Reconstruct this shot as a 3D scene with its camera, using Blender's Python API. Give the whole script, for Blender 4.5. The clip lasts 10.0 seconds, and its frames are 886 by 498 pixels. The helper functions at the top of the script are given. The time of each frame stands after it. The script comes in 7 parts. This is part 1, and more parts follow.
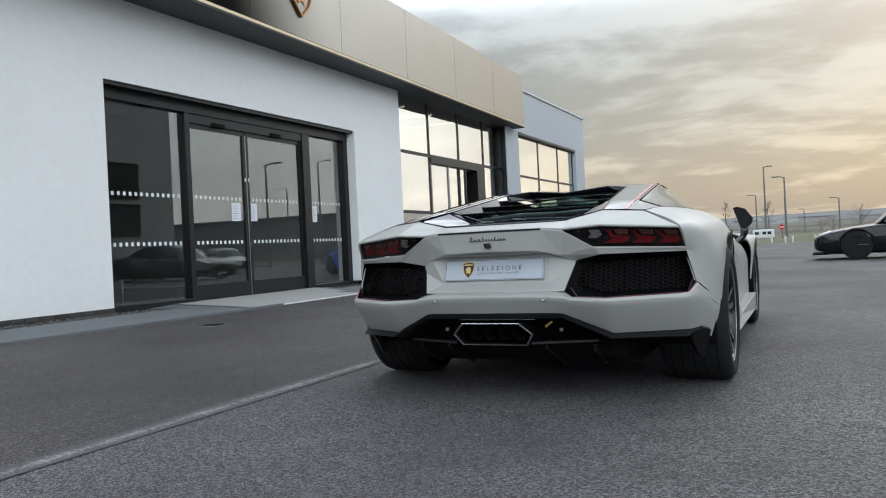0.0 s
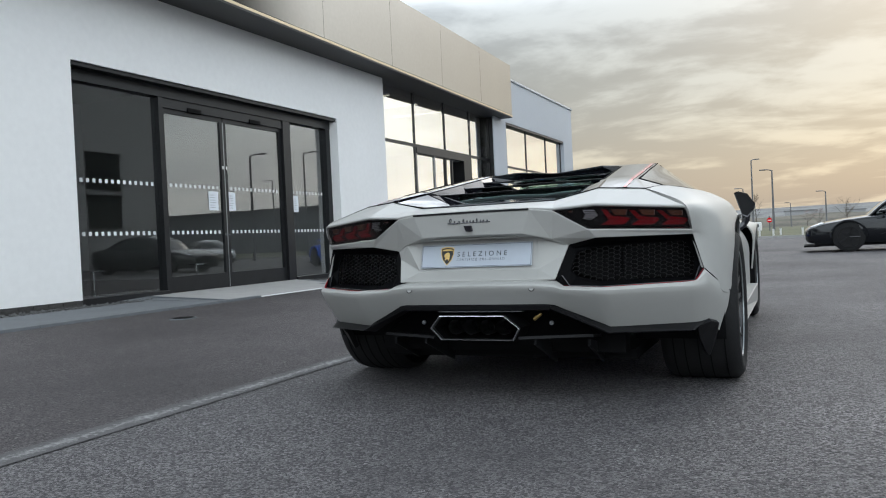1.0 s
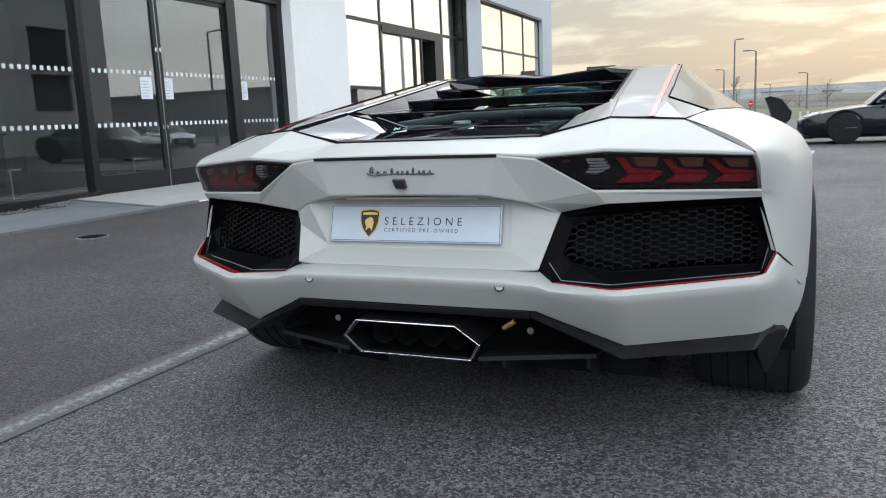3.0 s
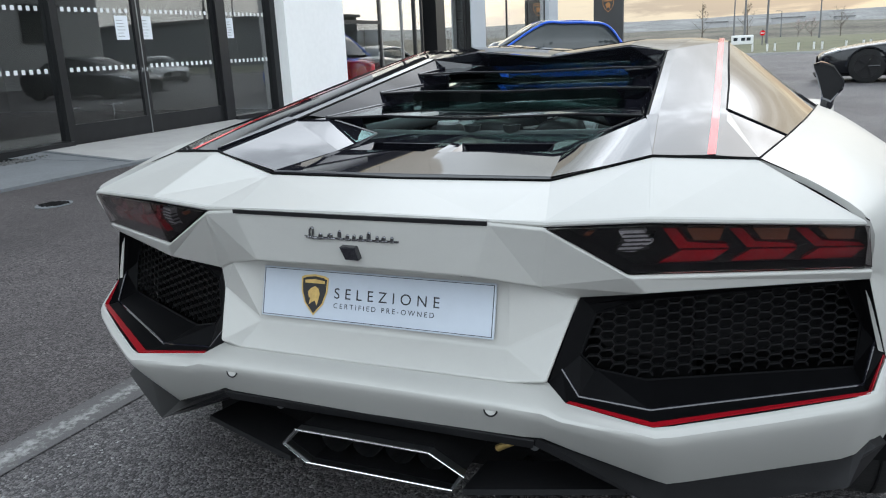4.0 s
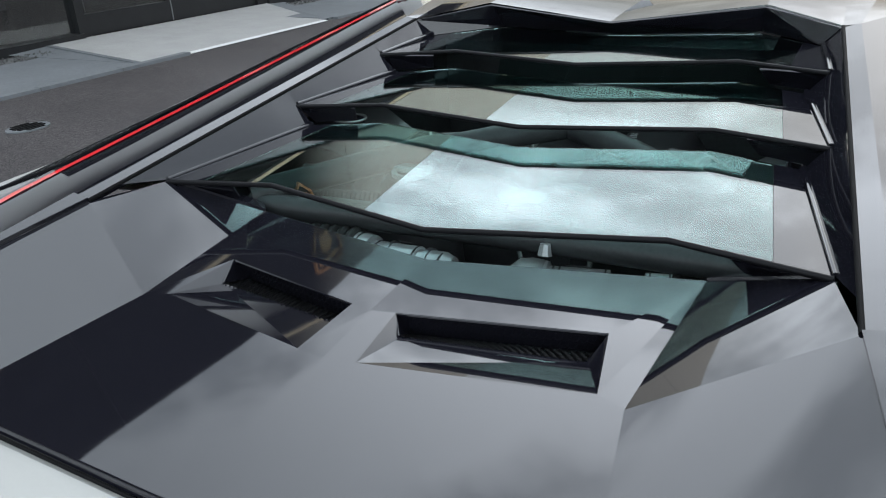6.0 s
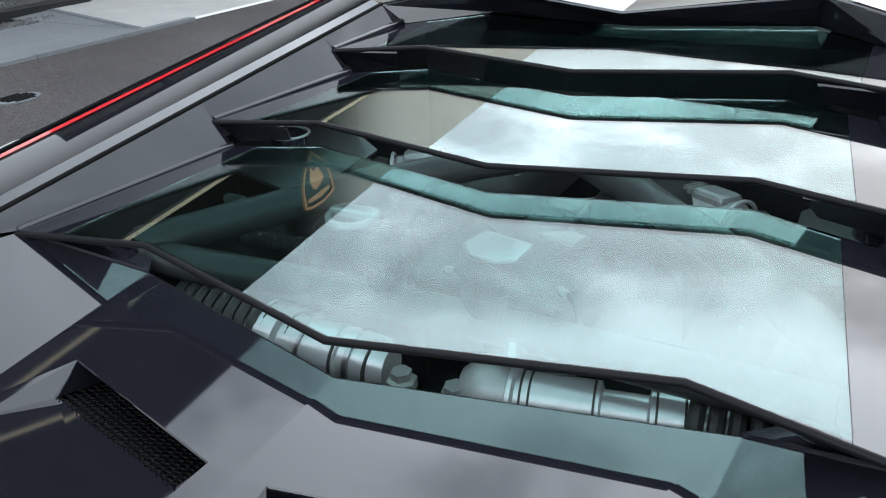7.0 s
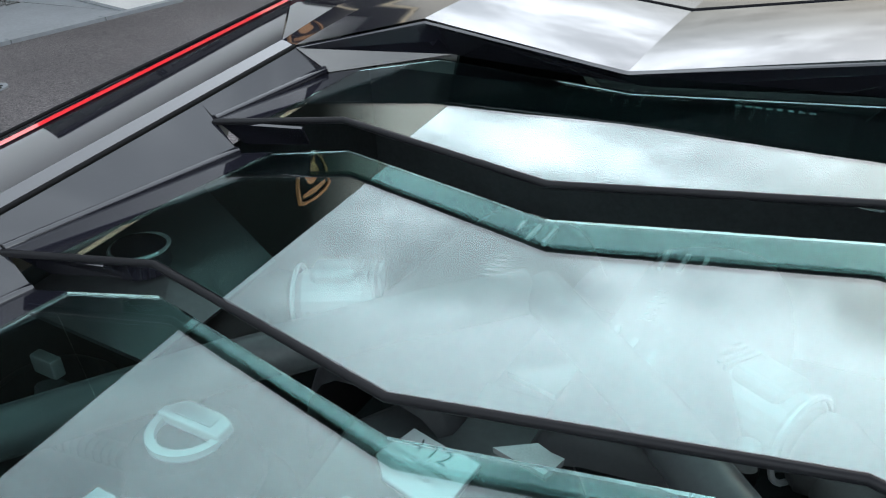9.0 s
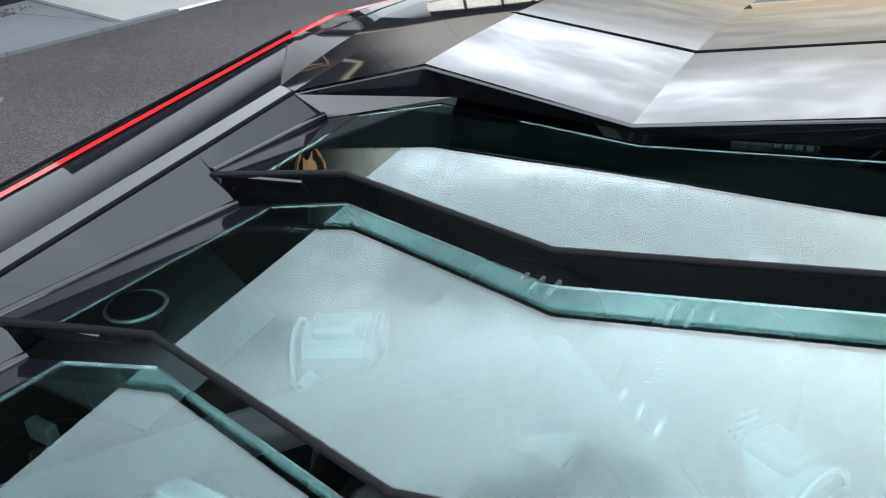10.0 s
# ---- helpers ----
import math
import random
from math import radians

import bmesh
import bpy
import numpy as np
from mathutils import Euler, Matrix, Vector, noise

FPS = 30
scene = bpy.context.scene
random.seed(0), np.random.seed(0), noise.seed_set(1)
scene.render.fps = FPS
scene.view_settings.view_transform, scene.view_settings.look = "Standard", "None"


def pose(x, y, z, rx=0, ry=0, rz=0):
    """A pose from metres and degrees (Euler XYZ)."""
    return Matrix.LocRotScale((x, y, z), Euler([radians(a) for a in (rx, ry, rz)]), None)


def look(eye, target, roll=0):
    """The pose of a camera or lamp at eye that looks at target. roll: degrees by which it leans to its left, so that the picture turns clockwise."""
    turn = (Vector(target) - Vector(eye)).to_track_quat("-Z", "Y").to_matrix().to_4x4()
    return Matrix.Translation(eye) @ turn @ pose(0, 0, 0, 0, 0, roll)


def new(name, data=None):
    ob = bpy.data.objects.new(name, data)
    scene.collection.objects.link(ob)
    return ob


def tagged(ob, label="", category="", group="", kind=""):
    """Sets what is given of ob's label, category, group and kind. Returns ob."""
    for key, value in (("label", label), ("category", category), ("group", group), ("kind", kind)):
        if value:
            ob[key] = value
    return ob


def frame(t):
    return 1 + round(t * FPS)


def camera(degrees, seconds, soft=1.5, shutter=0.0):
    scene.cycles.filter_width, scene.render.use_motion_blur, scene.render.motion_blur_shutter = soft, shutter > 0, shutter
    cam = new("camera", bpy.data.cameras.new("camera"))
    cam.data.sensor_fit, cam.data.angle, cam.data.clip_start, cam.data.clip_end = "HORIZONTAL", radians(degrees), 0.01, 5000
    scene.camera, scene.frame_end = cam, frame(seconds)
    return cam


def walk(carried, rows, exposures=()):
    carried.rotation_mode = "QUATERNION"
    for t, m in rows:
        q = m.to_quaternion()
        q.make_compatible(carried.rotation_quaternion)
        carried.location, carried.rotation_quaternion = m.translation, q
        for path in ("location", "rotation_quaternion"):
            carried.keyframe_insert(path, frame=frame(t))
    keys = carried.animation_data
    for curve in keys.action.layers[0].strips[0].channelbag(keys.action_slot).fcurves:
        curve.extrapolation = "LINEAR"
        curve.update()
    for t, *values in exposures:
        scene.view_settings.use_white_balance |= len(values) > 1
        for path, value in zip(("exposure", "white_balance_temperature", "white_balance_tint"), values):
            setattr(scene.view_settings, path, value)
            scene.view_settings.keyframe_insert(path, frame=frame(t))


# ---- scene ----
cam = camera(59.7, 10.0, soft=1.1)
PATH = [
    (0, (0.417, 0.433, 0.778), (-0.455, 2.233, 0.773), -2.8),
    (0.5, (0.356, 0.607, 0.75), (-0.506, 2.412, 0.742), -2.6),
    (1, (0.273, 0.849, 0.729), (-0.571, 2.662, 0.705), -2.7),
    (1.5, (0.183, 1.146, 0.715), (-0.65, 2.963, 0.654), -2.7),
    (2, (0.102, 1.408, 0.745), (-0.716, 3.227, 0.602), -3.0),
    (2.2, (0.070, 1.531, 0.770), (-0.741, 3.351, 0.595), -2.6),
    (3.3, (-0.184, 2.278, 1.002), (-0.967, 4.077, 0.614), -2.8),
    (3.5, (-0.225, 2.403, 1.036), (-1.007, 4.195, 0.617), -2.9),
    (4, (-0.308, 2.722, 1.144), (-1.092, 4.491, 0.636), -2.7),
    (4.5, (-0.401, 3.026, 1.222), (-1.198, 4.754, 0.606), -2.8),
    (5, (-0.476, 3.343, 1.265), (-1.294, 5.027, 0.561), -2.9),
    (5.5, (-0.543, 3.614, 1.301), (-1.388, 5.255, 0.530), -3.1),
    (5.7, (-0.576, 3.716, 1.306), (-1.439, 5.340, 0.521), -3.1),
    (6.8, (-0.675, 4.126, 1.297), (-1.590, 5.678, 0.428), -3.1),
    (7, (-0.687, 4.174, 1.298), (-1.603, 5.715, 0.413), -3.0),
    (7.5, (-0.711, 4.300, 1.309), (-1.636, 5.823, 0.401), -3.0),
    (8, (-0.738, 4.405, 1.301), (-1.666, 5.916, 0.377), -3.1),
    (8.5, (-0.777, 4.481, 1.312), (-1.695, 5.990, 0.373), -2.9),
    (9, (-0.809, 4.569, 1.313), (-1.730, 6.075, 0.372), -2.9),
    (9.5, (-0.840, 4.651, 1.322), (-1.760, 6.168, 0.398), -2.6),
    (10, (-0.830, 4.599, 1.353), (-1.747, 6.112, 0.422), -3.1),
]
walk(cam, [(t, look(eye, target, roll)) for t, eye, target, roll in PATH],
     exposures=((0.0, -0.36), (2.2, -0.08), (3.5, 0.12), (4.5, 0.04), (5.0, -0.05), (5.5, -0.18), (6.8, 0.44), (7.5, 0.40), (8.5, 0.46), (10.0, 0.54)))

# ---- world and light ----
SUN_ELEV, SUN_AZ = 28.0, 14.0      # degrees; azimuth from +y (ahead) towards +x
world = bpy.data.worlds.new("overcast_sky")
scene.world = world
world.use_nodes = True
wn, wl = world.node_tree.nodes, world.node_tree.links
wn.clear()


def wmath(op, a, b=None, clamp=False):
    n = wn.new("ShaderNodeMath")
    n.operation, n.use_clamp = op, clamp
    for i, v in enumerate((a, b)):
        if v is None:
            continue
        if isinstance(v, (int, float)):
            n.inputs[i].default_value = v
        else:
            wl.new(v, n.inputs[i])
    return n.outputs[0]


def wmix(fac, a, b, mode="MIX"):
    n = wn.new("ShaderNodeMix")
    n.data_type, n.blend_type, n.clamp_factor = "RGBA", mode, False
    for i, v in ((0, fac), (6, a), (7, b)):
        if isinstance(v, (int, float)):
            n.inputs[i].default_value = v
        elif isinstance(v, tuple):
            n.inputs[i].default_value = (*v, 1)
        else:
            wl.new(v, n.inputs[i])
    return n.outputs[2]


sky = wn.new("ShaderNodeTexSky")
sky.sky_type, sky.sun_disc = "NISHITA", False
sky.sun_elevation, sky.sun_rotation = radians(SUN_ELEV), radians(SUN_AZ)
sky.air_density, sky.dust_density = 1.6, 3.0
tc = wn.new("ShaderNodeTexCoord")
sep = wn.new("ShaderNodeSeparateXYZ")
wl.new(tc.outputs["Generated"], sep.inputs[0])
dx, dy, dz = sep.outputs
up = wmath("MAXIMUM", dz, 0.0)
den = wmath("ADD", up, 0.16)
comb = wn.new("ShaderNodeCombineXYZ")
wl.new(wmath("DIVIDE", dx, den), comb.inputs[0])
wl.new(wmath("DIVIDE", dy, den), comb.inputs[1])


def cloud_noise(scale, detail, rough, shift):
    m = wn.new("ShaderNodeMapping")
    m.inputs["Location"].default_value = shift
    m.inputs["Scale"].default_value = (scale, scale * 1.25, scale)
    wl.new(comb.outputs[0], m.inputs[0])
    n = wn.new("ShaderNodeTexNoise")
    n.inputs["Scale"].default_value = 1.0
    n.inputs["Detail"].default_value = detail
    n.inputs["Roughness"].default_value = rough
    n.inputs["Distortion"].default_value = 0.35
    wl.new(m.outputs[0], n.inputs["Vector"])
    return n.outputs["Fac"]


big = cloud_noise(0.95, 6.0, 0.55, (3.1, 1.7, 0.4))
fine = cloud_noise(2.6, 8.0, 0.58, (0.4, 5.2, 2.0))
mixn = wmath("ADD", wmath("MULTIPLY", big, 0.68), wmath("MULTIPLY", fine, 0.32))
bank = wn.new("ShaderNodeMapRange")
bank.interpolation_type = "SMOOTHSTEP"
bank.inputs["From Min"].default_value, bank.inputs["From Max"].default_value = 0.425, 0.555
wl.new(mixn, bank.inputs["Value"])
# grey cloud bellies and bright thin cloud between them; warmer towards the low sun ahead
high = wmix(bank.outputs[0], (1.14, 1.28, 1.41), (0.71, 0.81, 0.91))
warm = wmix(bank.outputs[0], (0.72, 0.68, 0.57), (0.40, 0.39, 0.37))
cool = wmix(bank.outputs[0], (0.60, 0.64, 0.64), (0.35, 0.375, 0.385))
ahead = wn.new("ShaderNodeMapRange")
ahead.interpolation_type = "SMOOTHSTEP"
ahead.inputs["From Min"].default_value, ahead.inputs["From Max"].default_value = 0.55, 0.90
wl.new(dy, ahead.inputs["Value"])
near_ground = wn.new("ShaderNodeMapRange")
near_ground.interpolation_type = "SMOOTHSTEP"
near_ground.inputs["From Min"].default_value, near_ground.inputs["From Max"].default_value = 0.19, 0.04
wl.new(dz, near_ground.inputs["Value"])
low = wmix(wmath("MULTIPLY", ahead.outputs[0], near_ground.outputs[0]), cool, warm)
rise = wn.new("ShaderNodeMapRange")
rise.interpolation_type = "SMOOTHSTEP"
rise.inputs["From Min"].default_value, rise.inputs["From Max"].default_value = 0.18, 0.42
wl.new(dz, rise.inputs["Value"])
thin = wmath("MAXIMUM", wmath("ADD", wmath("MULTIPLY", dx, 0.55), wmath("MULTIPLY", dy, -0.75)), 0.0)
open_side = wn.new("ShaderNodeMapRange")
open_side.interpolation_type = "SMOOTHSTEP"
open_side.inputs["From Min"].default_value, open_side.inputs["From Max"].default_value = 0.14, 0.50
wl.new(dx, open_side.inputs["Value"])
overhead = wn.new("ShaderNodeMapRange")
overhead.interpolation_type = "SMOOTHSTEP"
overhead.inputs["From Min"].default_value, overhead.inputs["From Max"].default_value = 0.60, 0.82
wl.new(dz, overhead.inputs["Value"])
# added fade of the unseen zenith, to lessen light on upward faces
thick = wn.new("ShaderNodeMapRange")
thick.interpolation_type = "SMOOTHSTEP"
thick.inputs["From Min"].default_value, thick.inputs["From Max"].default_value = 0.97, 0.84
wl.new(dz, thick.inputs["Value"])
side_low = wn.new("ShaderNodeMapRange")
side_low.interpolation_type = "SMOOTHSTEP"
side_low.inputs["From Min"].default_value, side_low.inputs["From Max"].default_value = 0.62, 0.30
wl.new(dz, side_low.inputs["Value"])
side = wmath("MULTIPLY", open_side.outputs[0], side_low.outputs[0])
behind = wn.new("ShaderNodeMapRange")
behind.interpolation_type = "SMOOTHSTEP"
behind.inputs["From Min"].default_value, behind.inputs["From Max"].default_value = -0.25, -0.75
wl.new(dy, behind.inputs["Value"])
pale = wmath("ADD", wmath("ADD", wmath("MULTIPLY", thin, 0.28), wmath("MULTIPLY", behind.outputs[0], 1.55)), wmath("ADD", wmath("MULTIPLY", side, 1.0), wmath("MULTIPLY", wmath("MULTIPLY", overhead.outputs[0], thick.outputs[0]), 0.45)))
cloud = wmix(1.0, wmix(rise.outputs[0], low, high), wmix(pale, (0.0, 0.0, 0.0), (0.88, 0.98, 1.06)), "ADD")
# the veiled sun brightens the cloud round it
sdir = (math.sin(radians(SUN_AZ)) * math.cos(radians(SUN_ELEV)), math.cos(radians(SUN_AZ)) * math.cos(radians(SUN_ELEV)), math.sin(radians(SUN_ELEV)))
dot = wn.new("ShaderNodeVectorMath")
dot.operation = "DOT_PRODUCT"
wl.new(tc.outputs["Generated"], dot.inputs[0])
dot.inputs[1].default_value = sdir
# the thinnest cloud lies above the sun and to its left
gaz, gel = radians(-18.0), radians(28.0)
gap = wn.new("ShaderNodeVectorMath")
gap.operation = "DOT_PRODUCT"
wl.new(tc.outputs["Generated"], gap.inputs[0])
gap.inputs[1].default_value = (math.sin(gaz) * math.cos(gel), math.cos(gaz) * math.cos(gel), math.sin(gel))
lift = wn.new("ShaderNodeMapRange")
lift.interpolation_type = "SMOOTHSTEP"
lift.inputs["From Min"].default_value, lift.inputs["From Max"].default_value = 0.27, 0.38
wl.new(dz, lift.inputs["Value"])
halo = wmath("POWER", wmath("MAXIMUM", dot.outputs["Value"], 0.0), 18.0)
wide = wmath("POWER", wmath("MAXIMUM", gap.outputs["Value"], 0.0), 9.0)
glow = wmath("MULTIPLY", wmath("ADD", wmath("MULTIPLY", halo, 2.2), wmath("MULTIPLY", wide, 2.8)), lift.outputs[0])
patchy = wmath("ADD", 1.0, wmath("MULTIPLY", bank.outputs[0], -0.68))
bright = wmix(1.0, cloud, wmix(wmath("MULTIPLY", glow, patchy), (0.0, 0.0, 0.0), (0.94, 1.0, 1.09)), "ADD")
veil = wmix(0.02, bright, sky.outputs[0])
below = wn.new("ShaderNodeMapRange")
below.inputs["From Min"].default_value, below.inputs["From Max"].default_value = -0.06, 0.0
wl.new(dz, below.inputs["Value"])
full = wmix(below.outputs[0], (0.10, 0.10, 0.095), veil)
bg = wn.new("ShaderNodeBackground")
bg.inputs["Strength"].default_value = 1.0
wl.new(full, bg.inputs["Color"])
wo = wn.new("ShaderNodeOutputWorld")
wl.new(bg.outputs[0], wo.inputs["Surface"])

sun_data = bpy.data.lights.new("sun", "SUN")
sun_data.energy, sun_data.angle, sun_data.color = 0.16, radians(12), (1.0, 0.94, 0.85)
sun = new("sun", sun_data)
sun.matrix_world = look((0, 0, 30), (-sdir[0], -sdir[1], 30 - sdir[2]))

# ---- materials ----


def material(name, color, rough=0.5, metal=0.0, coat=0.0, spec=0.5, trans=0.0, ior=1.45, var=0.0, scale=8.0, bump=0.0, bump_scale=60.0, tint=None, coords="Object", emit=None, stretch=None, rough_var=0.0, per_piece=0.0, spec_tint=None):
    m = bpy.data.materials.new(name)
    m.use_nodes = True
    nt = m.node_tree
    p = nt.nodes["Principled BSDF"]
    p.inputs["Base Color"].default_value = (*color, 1)
    p.inputs["Roughness"].default_value, p.inputs["Metallic"].default_value = rough, metal
    p.inputs["Coat Weight"].default_value, p.inputs["Coat Roughness"].default_value = coat, 0.03
    p.inputs["Specular IOR Level"].default_value = spec
    p.inputs["Transmission Weight"].default_value, p.inputs["IOR"].default_value = trans, ior
    if spec_tint:
        p.inputs["Specular Tint"].default_value = (*spec_tint, 1)
    if emit:
        p.inputs["Emission Color"].default_value, p.inputs["Emission Strength"].default_value = (*color, 1), emit
    t = nt.nodes.new("ShaderNodeTexCoord")
    mp = nt.nodes.new("ShaderNodeMapping")
    nt.links.new(t.outputs[coords], mp.inputs[0])
    if stretch:
        mp.inputs["Scale"].default_value = stretch
    src = None
    if var:
        a, b = nt.nodes.new("ShaderNodeTexNoise"), nt.nodes.new("ShaderNodeTexNoise")
        for n, s, d in ((a, scale, 6), (b, scale * 14, 4)):
            n.inputs["Scale"].default_value, n.inputs["Detail"].default_value = s, d
            nt.links.new(mp.outputs[0], n.inputs["Vector"])
        mx = nt.nodes.new("ShaderNodeMath")
        mx.operation = "MULTIPLY_ADD"
        nt.links.new(b.outputs["Fac"], mx.inputs[0])
        mx.inputs[1].default_value = 0.5
        ha = nt.nodes.new("ShaderNodeMath")
        ha.operation = "MULTIPLY"
        nt.links.new(a.outputs["Fac"], ha.inputs[0])
        ha.inputs[1].default_value = 0.5
        nt.links.new(ha.outputs[0], mx.inputs[2])
        ramp = nt.nodes.new("ShaderNodeMix")
        ramp.data_type = "RGBA"
        mr = nt.nodes.new("ShaderNodeMapRange")
        mr.inputs["From Min"].default_value, mr.inputs["From Max"].default_value = 0.33, 0.67
        nt.links.new(mx.outputs[0], mr.inputs["Value"])
        nt.links.new(mr.outputs[0], ramp.inputs[0])
        other = tint or color
        ramp.inputs[6].default_value = (*[c * (1 - var) for c in color], 1)
        ramp.inputs[7].default_value = (*[min(c * (1 + var), 1) for c in other], 1)
        src = ramp.outputs[2]
        if rough_var:
            rr = nt.nodes.new("ShaderNodeMapRange")
            rr.inputs["To Min"].default_value, rr.inputs["To Max"].default_value = rough - rough_var, rough + rough_var
            nt.links.new(mr.outputs[0], rr.inputs["Value"])
            nt.links.new(rr.outputs[0], p.inputs["Roughness"])
    if per_piece:
        oi = nt.nodes.new("ShaderNodeObjectInfo")
        hv = nt.nodes.new("ShaderNodeHueSaturation")
        sc = nt.nodes.new("ShaderNodeMapRange")
        sc.inputs["To Min"].default_value, sc.inputs["To Max"].default_value = 1 - per_piece, 1 + per_piece
        nt.links.new(oi.outputs["Random"], sc.inputs["Value"])
        nt.links.new(sc.outputs[0], hv.inputs["Value"])
        if src:
            nt.links.new(src, hv.inputs["Color"])
        else:
            hv.inputs["Color"].default_value = (*color, 1)
        src = hv.outputs[0]
    if src:
        nt.links.new(src, p.inputs["Base Color"])
    if bump:
        n = nt.nodes.new("ShaderNodeTexNoise")
        n.inputs["Scale"].default_value, n.inputs["Detail"].default_value = bump_scale, 5
        nt.links.new(mp.outputs[0], n.inputs["Vector"])
        bn = nt.nodes.new("ShaderNodeBump")
        bn.inputs["Strength"].default_value, bn.inputs["Distance"].default_value = min(bump, 1.0), 0.004
        nt.links.new(n.outputs["Fac"], bn.inputs["Height"])
        nt.links.new(bn.outputs[0], p.inputs["Normal"])
    return m


WHITE = material("pearl_white_paint", (0.372, 0.368, 0.350), 0.42, coat=0.12, var=0.02, scale=30, rough_var=0.03)
BLACK = material("black_gloss_paint", (0.0080, 0.0080, 0.0115), 0.5, coat=1.0, spec=0.0, var=0.15, scale=40)
BLACK.node_tree.nodes["Principled BSDF"].inputs["Coat IOR"].default_value = 1.72
SATIN = material("satin_black_plastic", (0.010, 0.010, 0.011), 0.48, spec=0.22, var=0.2, scale=20)
GRILLE = material("grille_black", (0.0035, 0.0035, 0.004), 0.5, spec=0.05, var=0.2, scale=20)
DARK = material("black_cavity_plastic", (0.005, 0.005, 0.0055), 0.7, spec=0.1, var=0.3, scale=12)
LINING = material("bay_lining", (0.010, 0.012, 0.0125), 0.7, spec=0.2, var=0.4, scale=12)
RUBBER = material("tyre_rubber", (0.0055, 0.0055, 0.006), 0.8, var=0.35, scale=25, bump=0.3, bump_scale=120)
RIM = material("black_alloy", (0.015, 0.015, 0.016), 0.22, metal=0.6, coat=0.5)
CHROME = material("chrome", (0.75, 0.76, 0.77), 0.12, metal=1.0)
SCRIPT = material("dark_chrome", (0.20, 0.20, 0.21), 0.18, metal=1.0)
STEEL = material("brushed_steel", (0.30, 0.31, 0.32), 0.34, metal=1.0, var=0.12, scale=30)
CAST = material("cast_aluminium", (0.22, 0.23, 0.23), 0.42, metal=0.6, var=0.12, scale=40)
ALLOY = material("machined_aluminium", (0.35, 0.37, 0.375), 0.30, metal=0.6, var=0.06, scale=30)
THROTTLE = material("dark_cast_metal", (0.19, 0.20, 0.20), 0.45, metal=0.5, var=0.3, scale=50)
TUBE = material("black_painted_tube", (0.019, 0.021, 0.022), 0.42, spec=0.35, var=0.25, scale=14)
HOSE = material("black_hose_rubber", (0.012, 0.013, 0.013), 0.6, var=0.3, scale=30)
RED_TRIM = material("dark_red_trim", (0.26, 0.002, 0.008), 0.4, spec=0.3)
RED = material("red_stripe_paint", (0.62, 0.004, 0.012), 0.4, coat=1.0, spec=0.05)
MESH = material("black_mesh", (0.008, 0.008, 0.0085), 0.30, spec=0.32)
LAMP_RED = material("red_lamp_plastic", (0.24, 0.003, 0.008), 0.25, coat=0.4, var=0.3, scale=60)
LAMP_AMBER = material("amber_lamp_plastic", (0.14, 0.045, 0.020), 0.3, coat=0.5, var=0.2, scale=60)
LAMP_CLEAR = material("clear_reflector", (0.60, 0.61, 0.63), 0.30, metal=0.4, var=0.25, scale=90)
LENS = material("smoked_lens", (0.50, 0.47, 0.48), 0.03, trans=1.0, ior=1.35, spec=0.5)
SLAT_GLASS = material("green_tinted_glass", (0.50, 0.76, 0.73), 0.0, trans=1.0, ior=1.63, spec_tint=(0.92, 1.0, 1.0))
PLATE = material("plate_face", (0.40, 0.44, 0.50), 0.35, coat=0.2, var=0.03, scale=40)
INK = material("black_ink", (0.014, 0.014, 0.016), 0.5)
GOLD = material("gold_foil", (0.55, 0.38, 0.14), 0.35, metal=0.7, var=0.2, scale=90)
BRONZE = material("bronze_sign_trim", (0.42, 0.20, 0.075), 0.38, metal=0.5, var=0.1, scale=10)
GLASS = material("window_glass", (0.86, 0.90, 0.89), 0.0, trans=1.0, ior=1.85)
EDGE_BLACK = material("black_edge_strip", (0.006, 0.006, 0.007), 0.35, spec=0.12)
TINT_GLASS = material("tinted_cabin_glass", (0.42, 0.58, 0.56), 0.0, trans=1.0, ior=1.5)
SKY_GLASS = material("coated_window_glass", (0.80, 0.85, 0.84), 0.0, trans=1.0, ior=1.6)
CAR_GLASS = material("car_window_glass", (0.03, 0.036, 0.036), 0.04, coat=0.45, spec=0.3)
FRAME = material("dark_grey_aluminium", (0.018, 0.0185, 0.020), 0.38, metal=0.3, var=0.15, scale=6, bump=0.05, bump_scale=300)
RENDER_WALL = material("white_render", (0.85, 0.848, 0.84), 0.85, var=0.03, scale=0.7, bump=0.25, bump_scale=90)
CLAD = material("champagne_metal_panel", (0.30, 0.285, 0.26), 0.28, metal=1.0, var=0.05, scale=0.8)


